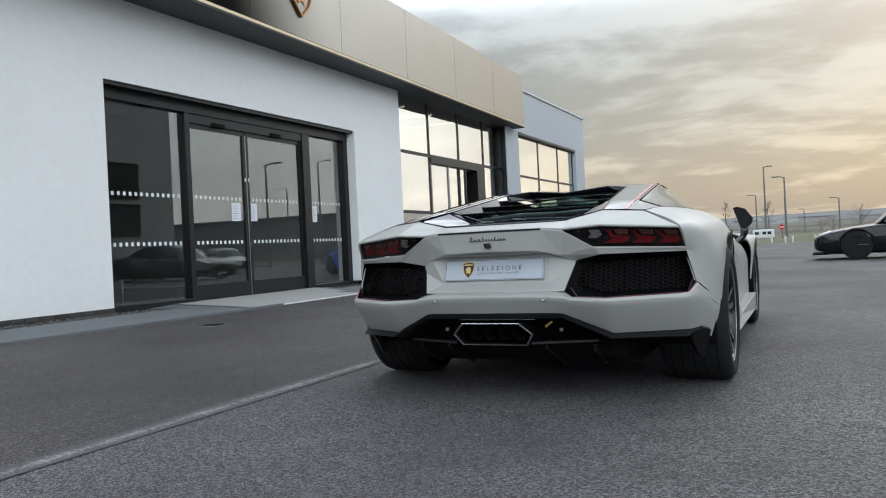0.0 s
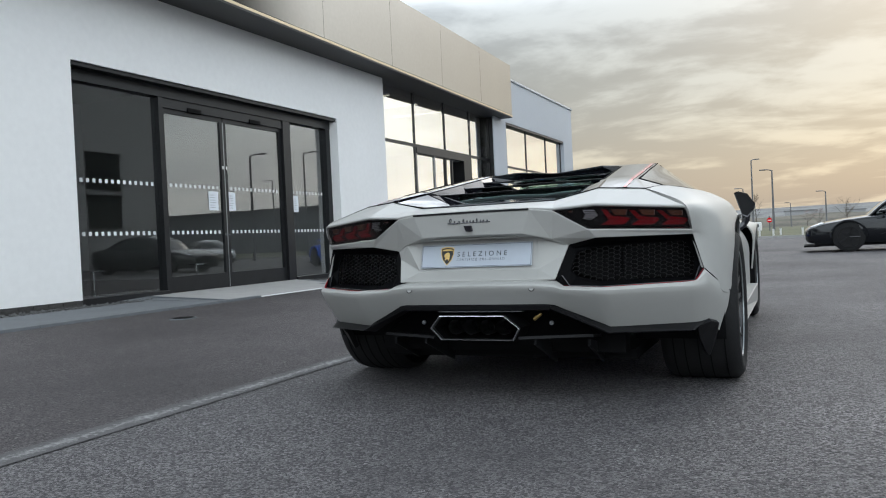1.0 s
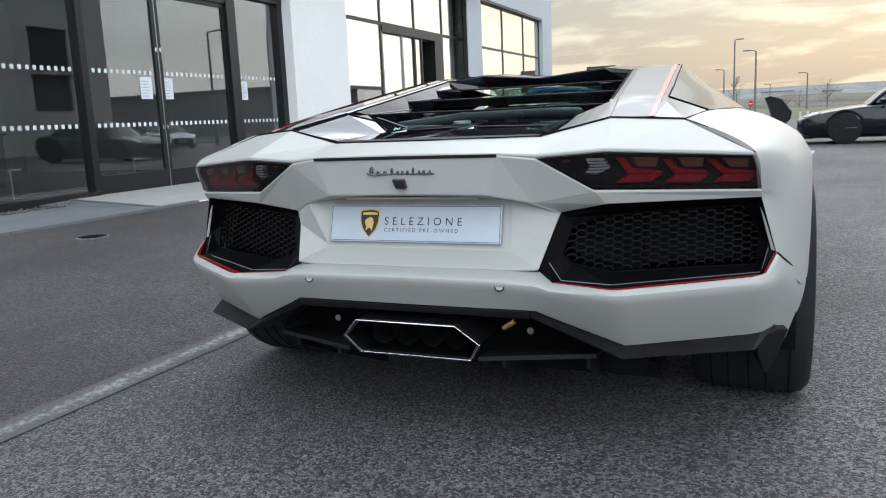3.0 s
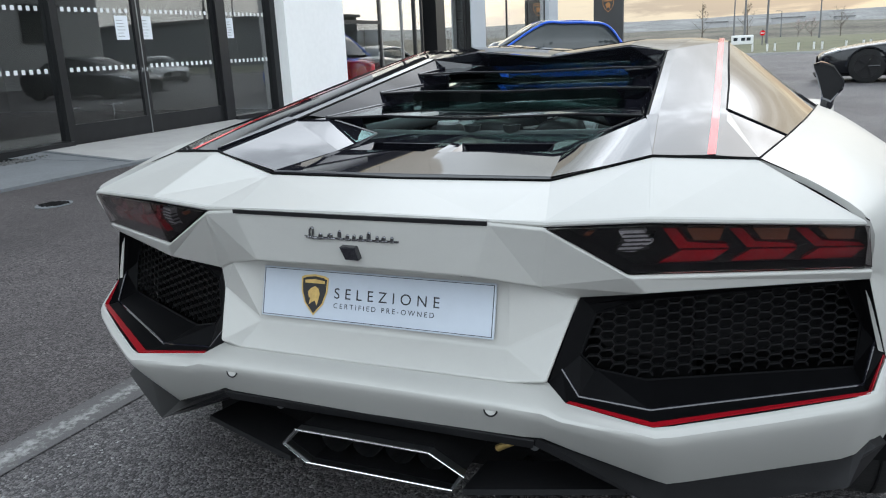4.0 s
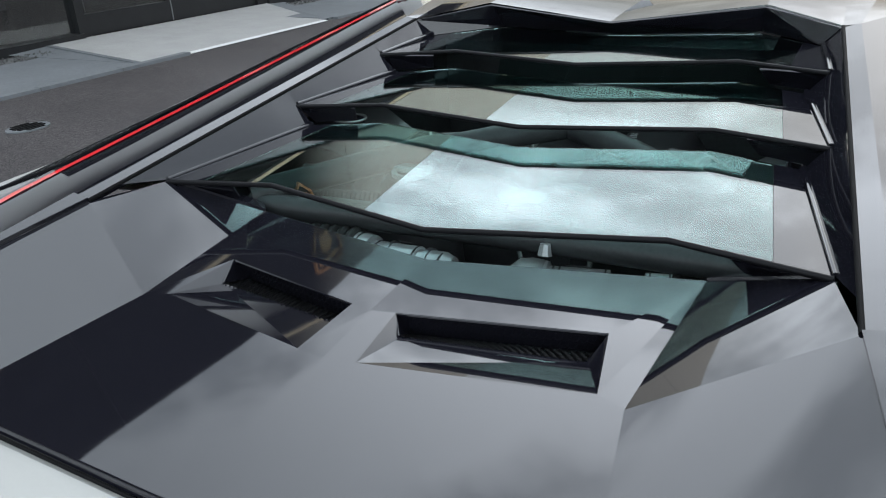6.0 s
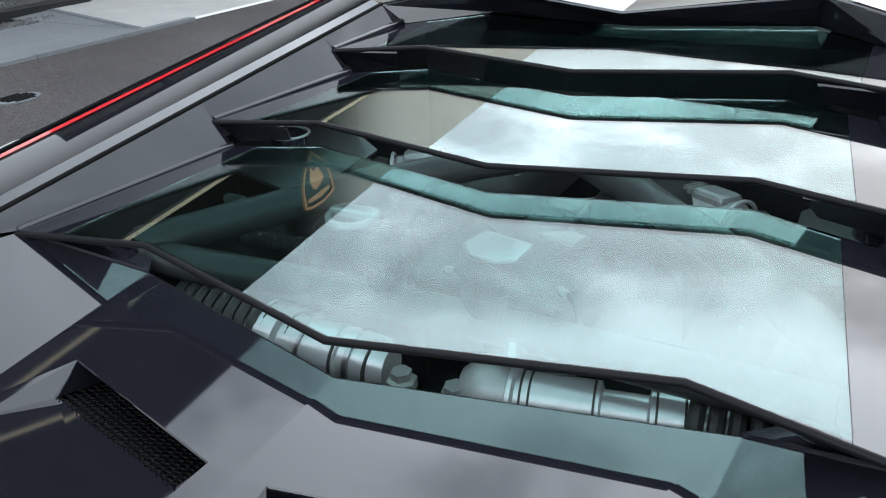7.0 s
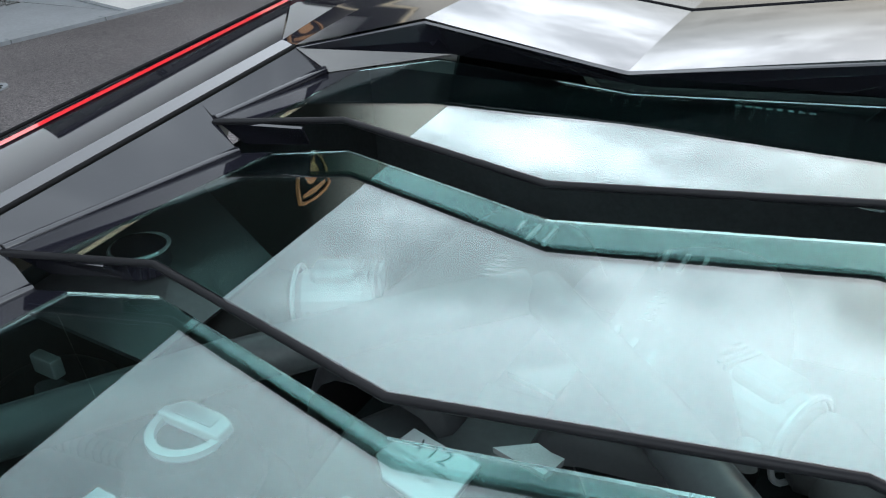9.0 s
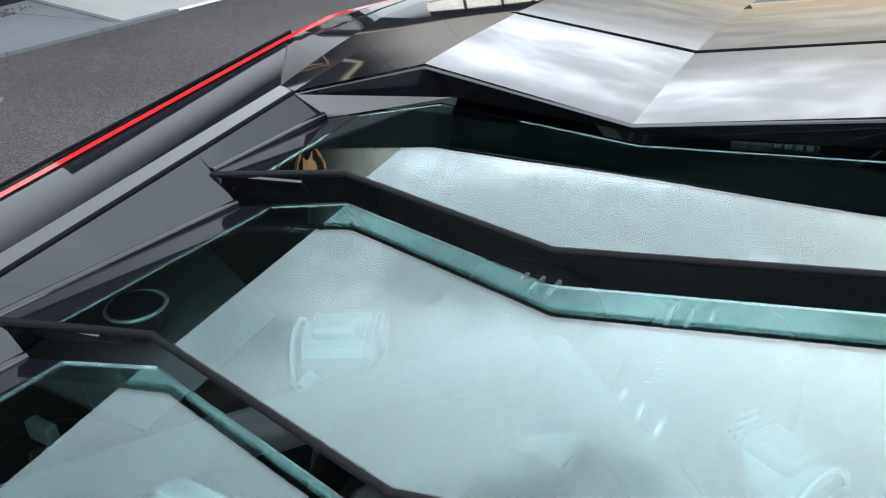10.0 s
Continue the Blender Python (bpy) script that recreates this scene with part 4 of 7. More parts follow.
for s in (-0.115, -0.04, 0.04, 0.115):
    cp("tailpipe", *tube_geo([(s, 0.11, 0.334), (s, 0.22, 0.334)], 0.034, 16, False), STEEL, "dark steel tailpipe", parent=exh)
cp("tow_latch", *tube_geo([(0.255, 0.12, 0.368), (0.29, 0.11, 0.392)], 0.007, 8), GOLD, "small brass latch")

# grilles behind the bumper corners
GR = [(0.410, 0.170, 0.683), (0.530, 0.146, 0.709), (0.897, 0.346, 0.705), (0.936, 0.352, 0.557), (0.908, 0.264, 0.514), (0.566, 0.033, 0.509), (0.408, 0.068, 0.514), (0.366, 0.100, 0.534)]
GI = [(0.436, 0.183, 0.648), (0.516, 0.220, 0.670), (0.858, 0.389, 0.680), (0.896, 0.392, 0.600), (0.888, 0.366, 0.520), (0.530, 0.192, 0.520), (0.441, 0.156, 0.546), (0.415, 0.150, 0.575)]
GM = []     # a flat ledge inside the lower rim, then the frame slopes up to the mesh
for k_, (p_, q_) in enumerate(zip(GR, GI)):
    m_ = Vector(p_).lerp(Vector(q_), 0.42)
    GM.append((m_.x, m_.y, p_[2] - 0.006) if k_ in (4, 5, 6) else tuple(m_))
RIM_LOW = [(x, y, z - 0.005) if k_ in (4, 5, 6) else (x, y, z) for k_, (x, y, z) in enumerate(GR)]
n8 = [(i + r, (i + 1) % 8 + r, (i + 1) % 8 + 8 + r, i + 8 + r) for r in (0, 8) for i in range(8)]


def mesh_y(x, z):
    return -0.188 + 0.482 * x + 0.246 * z


def within(x, z, poly):
    odd = False
    for (x0, z0), (x1, z1) in zip(poly, poly[1:] + poly[:1]):
        if (z0 > z) != (z1 > z) and x < x0 + (z - z0) * (x1 - x0) / (z1 - z0):
            odd = not odd
    return odd


for s in (1, -1):
    g = cp("grille_frame", [(s * x, y, z) for x, y, z in RIM_LOW + GM + GI], n8, GRILLE, "black grille frame beside the plate", solid=0.0015, bevel=0.0008)
    cp("grille_rim", *tube_geo([(s * x, y - 0.001, z) for x, y, z in GI + GI[:1]], 0.0035, 6), GRILLE, parent=g)
    gr_, gi_ = [Vector(p) for p in GR], [Vector(p) for p in GM]
    cp("ledge_step", *tube_geo([(s * x, y, z + 0.002) for x, y, z in (GM[7], GM[6], GM[5], GM[4], GM[3])], 0.0035, 8), BLACK, parent=g)
    edge_ = [gr_[6], gr_[5], gr_[4], gr_[3]]
    in_ = [gi_[6], gi_[5], gi_[4], gi_[3]]
    lift_ = Vector((0, 0.0, -0.0010))
    sv_ = [e.lerp(q, 0.02) + lift_ for e, q in zip(edge_, in_)] + [e.lerp(q, w_) + lift_ for e, q, w_ in zip(edge_, in_, (0.30, 0.28, 0.30, 0.12))]
    cp("grille_stripe", [(s * p.x, p.y, p.z) for p in sv_], [(0, 1, 5, 4), (1, 2, 6, 5), (2, 3, 7, 6)], RED_TRIM, "red pinstripe under the grille", parent=g, solid=0.002, offset=0.0)
    cp("grille_back", [(s * x, y + 0.11, z) for x, y, z in GI], [tuple(range(8))], DARK, parent=g)
    # honeycomb mesh, cell by cell
    mid = Vector((0.66, 0, 0.596))
    poly = [(mid.x + (x - mid.x) * 0.985, mid.z + (z - mid.z) * 0.97) for x, y, z in GI]
    bars = []
    hw, hh = 0.0145, 0.0088
    for r in range(-11, 12):
        for c in range(-15, 16):
            x = mid.x + c * hw * 1.55
            z = mid.z + r * hh * 2 + (hh if c % 2 else 0)
            if not within(x, z, poly):
                continue
            pts = [(x - hw, z), (x - hw * 0.55, z + hh), (x + hw * 0.55, z + hh), (x + hw, z)]
            for (a0, b0), (a1, b1) in zip(pts[:-1], pts[1:]):
                qv = [Vector((a, mesh_y(a, b) + d, b + e)) for d in (0, 0.010) for a, b, e in ((a0, b0, -0.0016), (a1, b1, -0.0016), (a1, b1, 0.0016), (a0, b0, 0.0016))]
                bars.append(([(s * p.x, p.y, p.z) for p in qv], [(0, 1, 2, 3), (0, 1, 5, 4), (3, 2, 6, 7)]))
    mesh_ob = cp("grille_mesh", *joined(bars), MESH, "black honeycomb grille mesh", parent=g)
    mesh_ob["kind"] = "stuff"

# tail lights
TL = [(0.370, 0.086, 0.830), (0.540, 0.112, 0.838), (0.882, 0.283, 0.815), (0.896, 0.326, 0.732), (0.508, 0.120, 0.750)]
for s in (1, -1):
    pts = [Vector((s * x, y, z)) for x, y, z in TL]
    body = cp("tail_light", [p + Vector((0, 0.055, 0)) for p in pts], [(0, 1, 4), (1, 2, 3, 4)], DARK, "smoked tail light with red elements")
    lens = cp("lens", [p + Vector((0, -0.004, 0)) for p in pts] , [(0, 1, 4), (1, 2, 3, 4)], LENS, "smoked lens", parent=body, solid=0.003)
    lens.visible_shadow = False
    cp("lens_rim", [p + Vector((0, -0.001, 0)) for p in pts] + [p + Vector((0, 0.055, 0)) for p in pts], [(i, (i + 1) % 5, (i + 1) % 5 + 5, i + 5) for i in range(5)], DARK, parent=body)

    def lamp_at(u, w, back):
        """u along the light from its inner tip, w up from its lower edge, 0 to 1"""
        lo = pts[4].lerp(pts[3], u)
        hi = pts[1].lerp(pts[2], u)
        return lo.lerp(hi, w) + Vector((0, back, 0))

    def patch(name, quad, mat, depth=0.022, lab=""):
        f = [lamp_at(u, w, depth) for u, w in quad]
        b = [lamp_at(u, w, depth + 0.02) for u, w in quad]
        m = len(f)
        cp(name, f + b, [tuple(range(m))] + [(i, (i + 1) % m, (i + 1) % m + m, i + m) for i in range(m)], mat, lab, parent=body)
    for j in range(3):
        o = 0.12 + 0.30 * j
        patch("red_element", [(o - 0.02, 0.14), (o + 0.20, 0.16), (o + 0.26, 0.40), (o + 0.06, 0.40)], LAMP_RED, lab="dark red lamp element")
        patch("red_arm", [(o - 0.06, 0.86), (o + 0.0, 0.86), (o + 0.07, 0.56), (o + 0.24, 0.50), (o + 0.26, 0.42), (o + 0.04, 0.42)], LAMP_RED, 0.030)
        patch("amber_element", [(o + 0.05, 0.88), (o + 0.22, 0.88), (o + 0.21, 0.62), (o + 0.10, 0.62)], LAMP_AMBER, lab="amber indicator element")
    patch("clear_element", [(-0.10, 0.40), (-0.02, 0.38), (0.04, 0.58), (-0.02, 0.84), (-0.13, 0.82), (-0.08, 0.60)], LAMP_CLEAR, lab="clear reversing lamp")
    for q in range(5):
        w0 = 0.40 + 0.085 * q
        patch("reflector_rib", [(-0.105, w0), (0.030, w0 + 0.02), (0.034, w0 + 0.045), (-0.100, w0 + 0.03)], SATIN, 0.019)
    patch("red_spot", [(-0.28, 0.72), (-0.25, 0.71), (-0.24, 0.77), (-0.27, 0.78)], LAMP_AMBER, 0.030)

# number plate, script badge and camera
pm = Matrix.Translation((-0.008, 0.1290, 0.6515)) @ Euler((radians(90 - 16), 0, 0)).to_matrix().to_4x4()
plate = cp("number_plate", *placed(box_geo(-0.265, 0.265, -0.0535, 0.0535, 0.0, 0.006), pm), PLATE, "pale grey dealer plate with black border and lettering", bevel=0.002)
bw = []
for x0, x1, y0, y1 in ((-0.2615, 0.2615, 0.0487, 0.0500), (-0.2615, 0.2615, -0.0500, -0.0487), (-0.2615, -0.2602, -0.0487, 0.0487), (0.2602, 0.2615, -0.0487, 0.0487)):
    bw.append(placed(box_geo(x0, x1, y0, y1, 0.006, 0.0066), pm))
cp("plate_border", *joined(bw), INK, parent=plate)
cp("plate_lettering", *placed(text_geo("SELEZIONE", 0.0315, 1.66), pm @ Matrix.Translation((-0.088, -0.004, 0.0067))), INK, "dark grey lettering", parent=plate)
cp("plate_lettering", *placed(text_geo("CERTIFIED PRE-OWNED", 0.0150, 1.50), pm @ Matrix.Translation((-0.088, -0.024, 0.0067))), INK, parent=plate)
shield_parts(plate, lambda a, b: tuple(pm @ Vector((-0.135 + a * 0.078, -0.001 + b * 0.073, 0.0066))), (pm.to_3x3() @ Vector((0, 0, 0.0015))), GOLD, INK, GOLD)

# chrome script, drawn as a plain flourish
sc = []
letters = [(0.0, 0.020, 0.022), (0.024, 0.009, 0.012), (0.042, 0.009, 0.020), (0.067, 0.016, 0.012), (0.084, 0.009, 0.012), (0.099, 0.009, 0.010), (0.113, 0.009, 0.012), (0.130, 0.016, 0.012), (0.149, 0.009, 0.008), (0.160, 0.009, 0.014), (0.180, 0.009, 0.008)]
for j, (x, h, w) in enumerate(letters):
    path = [(x, 0, 0), (x + w * 0.5, 0, h * 0.15), (x + w * 0.62, 0, h), (x + w * 0.30, 0, h * 0.85), (x + w * 0.28, 0, h * 0.1), (x + w, 0, 0.001)]
    sc.append(tube_geo(smooth_line(path, 4), 0.0021, 6))
sc.append(tube_geo(smooth_line([(-0.006, 0, 0.004), (0.02, 0, -0.002), (0.05, 0, 0.001)], 4), 0.0013, 6))
cp("script_badge", *placed(joined(sc), pose(-0.098, 0.050, 0.797)), SCRIPT, "chrome script flourish", smooth=True)
cp("script_base", *placed(box_geo(-0.004, 0.196, 0.003, 0.006, 0.000, 0.004), pose(-0.098, 0.048, 0.796)), SCRIPT)
cp("camera_pod", *prism([(-0.024, 0.052, 0.786), (0.010, 0.052, 0.786), (0.016, 0.055, 0.760), (-0.014, 0.055, 0.760)], -0.012, 0.006), BLACK, "small black reversing camera", bevel=0.002)
cp("plate_light_bar", *box_geo(-0.20, 0.20, 0.100, 0.135, 0.724, 0.730), WHITE)
cp("rear_crease", [(-0.19, 0.112, 0.570), (0.19, 0.112, 0.570), (0.12, 0.094, 0.560), (-0.14, 0.094, 0.560)], [(0, 1, 2, 3)], WHITE, "shallow crease under the plate", solid=0.006)

# rear fender flanks: loft from the cover seam out to the wheel arch
FEN = [
    [(0.702, 0.388, 0.911), (0.805, 0.338, 0.872), (0.884, 0.277, 0.822), (0.897, 0.330, 0.728), (0.899, 0.348, 0.700), (0.938, 0.352, 0.555)],
    [(0.748, 0.576, 0.930), (0.852, 0.540, 0.898), (0.950, 0.490, 0.830), (0.990, 0.490, 0.740), (1.010, 0.510, 0.620), (1.019, 0.556, 0.446)],
    [(0.790, 0.900, 0.932), (0.890, 0.900, 0.905), (0.988, 0.880, 0.850), (1.026, 0.880, 0.795), (1.036, 0.860, 0.768), (1.034, 0.850, 0.758)],
    [(0.815, 1.150, 0.930), (0.905, 1.150, 0.900), (0.985, 1.130, 0.848), (1.022, 1.130, 0.785), (1.032, 1.140, 0.738), (1.030, 1.150, 0.718)],
    [(0.838, 1.500, 0.915), (0.905, 1.500, 0.885), (0.955, 1.500, 0.830), (0.990, 1.480, 0.720), (1.000, 1.440, 0.560), (1.000, 1.380, 0.400)],
    [(0.845, 1.750, 0.895), (0.890, 1.750, 0.870), (0.930, 1.750, 0.810), (0.965, 1.720, 0.680), (0.985, 1.66, 0.46), (0.99, 1.56, 0.26)],
]
gv, gf = loft(FEN, 7, 4)
cp("fender", gv, gf, WHITE, "pearl white rear fender", smooth=True, solid=0.012)
cp("fender", flip(gv), [tuple(reversed(f)) for f in gf], WHITE, "pearl white rear fender", smooth=True, solid=0.012, offset=-1)
# dark seam between cover and fender
for s in (1, -1):
    tube("seam", [(s * 0.700, 0.387, 0.9125), (s * 0.747, 0.576, 0.9315), (s * 0.789, 0.900, 0.9335), (s * 0.814, 1.15, 0.9315), (s * 0.838, 1.5, 0.9165)], 0.0018, DARK, car)
    tube("seam", [(s * 0.700, 0.387, 0.9122), (s * 0.80, 0.346, 0.8735), (s * 0.882, 0.277, 0.8245)], 0.0012, DARK, car)
tube("seam", [(-0.700, 0.384, 0.9135), (-0.513, 0.316, 0.9260), (-0.326, 0.272, 0.882), (0, 0.260, 0.881), (0.326, 0.272, 0.882), (0.513, 0.316, 0.926), (0.700, 0.384, 0.9135)], 0.0016, DARK, car)

# black cover: tail slab, buttresses and roof
R0, R1 = Vector((0.460, 0.588, 0.9700)), Vector((0.396, 1.385, 1.098))


def rail(y):
    return R0.lerp(R1, (y - R0.y) / (R1.y - R0.y))


SLATS = (dict(tip=0.435, yt=0.703, yk=0.738, ym=0.677, xk=0.272, z=0.9652), dict(tip=0.410, yt=0.986, yk=1.028, ym=0.973, xk=0.265, z=1.0120), dict(tip=0.390, yt=1.234, yk=1.288, ym=1.224, xk=0.256, z=1.0555))
def slab_z(y, x=0.0):
    """The forward half of the tail slab: rising gently, crowned at the middle."""
    return 0.920 + 0.05 * (y - 0.673) - 0.035 * abs(x)


P0 = (0.290, 0.507, slab_z(0.507, 0.290))
PI = (0.312, 0.760, slab_z(0.760, 0.312))
# tail slab: a flat rear half, then a raised half with two hooded scoops, each behind a short ramp
C0, C1 = (0.035, 0.474, 0.9055), (0.262, 0.520, 0.9015)
E0, E1 = (0.028, 0.564, slab_z(0.564, 0.028)), (0.244, 0.616, slab_z(0.616, 0.244))
R0_, R1_ = (0.042, 0.543, 0.8990), (0.234, 0.582, 0.8920)
rear_rows = [
    [(0, 0.268, 0.8885), (0.039, 0.2685, 0.8885), (0.293, 0.2785, 0.8875), (0.325, 0.280, 0.8870)],
    [(0, 0.468, 0.9060), C0, C1, P0]]
fine = []
for k in range(3):
    for w_ in ((0.0, 0.34, 0.67) if k < 2 else (0.0, 0.34, 0.67, 1.0)):
        lo_, hi_ = [Vector(r[k]).lerp(Vector(r[k + 1]), w_) for r in rear_rows]
        fine.append([tuple(lo_.lerp(hi_, q / 8)) for q in range(9)])
cp("engine_cover_slab", *both(*grid_geo(fine)), BLACK, "gloss black engine cover slab", smooth=True)
rim_rows = [[(x, y - 0.004 * w_, z - (z - 0.8805) * w_ * w_) for x, y, z in rear_rows[0]] for w_ in (0.0, 0.35, 0.7, 1.0)]
cp("slab_rim", *both(*grid_geo(rim_rows)), BLACK, "rounded black edge of the cover slab", smooth=True)
sv = [(0, 0.468, 0.9060), C0, E0, (0, 0.5575, slab_z(0.5575)), (0, 0.682, slab_z(0.682)), PI, P0, C1, E1]
sf = [(0, 1, 2, 3), (3, 2, 8, 5, 4), (7, 6, 5, 8)]
cp("scoop_panel", *both(sv, sf), BLACK, "gloss black panel with two hooded air scoops")
tube("panel_edge", [(-PI[0], PI[1], PI[2] - 0.003), (0, 0.6825, slab_z(0.6825) - 0.003), (PI[0], PI[1], PI[2] - 0.003)], 0.0030, EDGE_BLACK, car, "thin black front edge")
facet = [P0, PI, (0.434, 0.704, 0.964), (0.460, 0.588, 0.9700)]
cp2("engine_cover_facet", *bilinear(*facet), BLACK, "gloss black sloping facet", smooth=True)
cp2("engine_cover_corner", *bilinear((0.325, 0.280, 0.8868), (0.513, 0.319, 0.9240), (0.460, 0.588, 0.9703), P0), BLACK, "gloss black cover corner", smooth=True)
# buttress top strip, flank with the red stripe, and quarter panel
def flank(y):
    """Rail, ridge and quarter seam of the buttress at a station."""
    r = rail(y)
    k_ = r + Vector((0.026, 0.0, 0.004))
    q_ = Vector((0.622, 0.68, 0.977)).lerp(Vector((0.568, 1.588, 1.116)), (y - 0.68) / 0.908)
    return r, k_, q_


K_END, Q_END = rail(1.392) + Vector((0.026, 0, 0.004)), Vector((0.568, 1.590, 1.1155))


def on_flank(t, v):
    """A point of the flank: t from ridge to quarter seam, v from rear to front."""
    r_, k_, q_ = flank(0.588)
    a_, b_ = k_.lerp(q_, t), K_END.lerp(Q_END, t)
    return a_.lerp(b_, v) + Vector((0, 0, 0.010 * t * (1 - t)))


cp2("buttress", *grid_geo([[tuple(p) for p in flank(0.588 + 0.804 * i / 10)[:2]] for i in range(11)]), BLACK, "gloss black buttress ridge beside the engine bay", solid=0.006)
r0, k0, q0 = flank(0.588)
foot_a, foot_b = Vector((0.513, 0.320, 0.9255)), Vector((0.612, 0.354, 0.9225))
cols = [smooth_line([foot_a.lerp(foot_b, i / 6)] + [on_flank(i / 6, j / 4) for j in range(5)], 4) for i in range(7)]
cp2("buttress_flank", *grid_geo([[tuple(c[j]) for c in cols] for j in range(len(cols[0]))]), BLACK, "gloss black buttress flank", solid=0.006, smooth=True)
cp2("buttress_toe", [(0.612, 0.354, 0.9225), (0.700, 0.387, 0.913), (0.747, 0.576, 0.932), (0.622, 0.68, 0.977), tuple(q0)], [(0, 1, 2, 3, 4)], BLACK, solid=0.006)
cp2("buttress_ridge_foot", [(0.513, 0.320, 0.9255), tuple(k0), tuple(r0)], [(0, 1, 2)], BLACK, solid=0.006)
QP = [
    [(0.624, 0.684, 0.975), (0.690, 0.630, 0.956), (0.745, 0.580, 0.931)],
    [(0.610, 0.950, 1.018), (0.705, 0.930, 0.985), (0.788, 0.900, 0.933)],
    [(0.594, 1.180, 1.054), (0.708, 1.165, 1.004), (0.812, 1.150, 0.931)],
    [(0.580, 1.400, 1.086), (0.690, 1.430, 1.022), (0.836, 1.500, 0.915)],
    [(0.568, 1.590, 1.113), (0.675, 1.650, 1.030), (0.842, 1.740, 0.893)],
]
qv, qf = loft(QP, 5, 5)
cp2("quarter_panel", *(qv, qf), BLACK, "gloss black quarter panel", solid=0.006, smooth=True)
for s in (1, -1):
    tube("seam", [(s * 0.746, 0.580, 0.9335), (s * 0.622, 0.682, 0.9785), (s * 0.609, 0.950, 1.0205), (s * 0.593, 1.18, 1.0565), (s * 0.567, 1.590, 1.1165)], 0.0022, DARK, car)
    st = []
    for i in range(8):
        st.append([Vector((x_, y_, 0.9215)).lerp(on_flank(t_, 0.0), i / 8) for x_, y_, t_ in ((0.609, 0.354, 0.785), (0.624, 0.360, 0.895))])
    st += [[on_flank(0.785, v / 16), on_flank(0.895, v / 16)] for v in range(17)]
    st += [[Vector((x_ - 0.009, y_, z_)), Vector((x_ + 0.009, y_, z_ - 0.001))] for x_, y_, z_ in ((0.541, 1.66, 1.1255), (0.535, 1.70, 1.1265), (0.520, 2.0, 1.1155))]
    st = [[(s * p.x, p.y, p.z + 0.0018) for p in r_] for r_ in st]
    cp("red_stripe", *grid_geo(st), RED, "bright red stripe along the buttress")

# glass slats over the engine
def w_edge(tip, yt, yk, ym, xk, dy=0.0):
    return [(-tip, yt + dy), (-xk, yk + dy), (0.002, ym + dy), (xk, yk + dy), (tip, yt + dy)]


def slat(name, rear, front, z_rear, slope, y_ref, label, thick=0.006, mat=None):
    pts = rear + front[::-1]
    v = [(x, y, z_rear + slope * (y - y_ref)) for x, y in pts]
    n = len(v)
    v += [(x, y, z - thick) for x, y, z in v]
    half = n // 2
    f = []
    for i in range(half - 1):
        f.append((i, i + 1, n - 2 - i, n - 1 - i))
    f += [tuple(n + q for q in reversed(g)) for g in list(f)]
    f += [(i, (i + 1) % n, (i + 1) % n + n, i + n) for i in range(n)]
    ob = cp(name, v, f, mat or SLAT_GLASS, label)
    ob.visible_shadow = False
    return ob


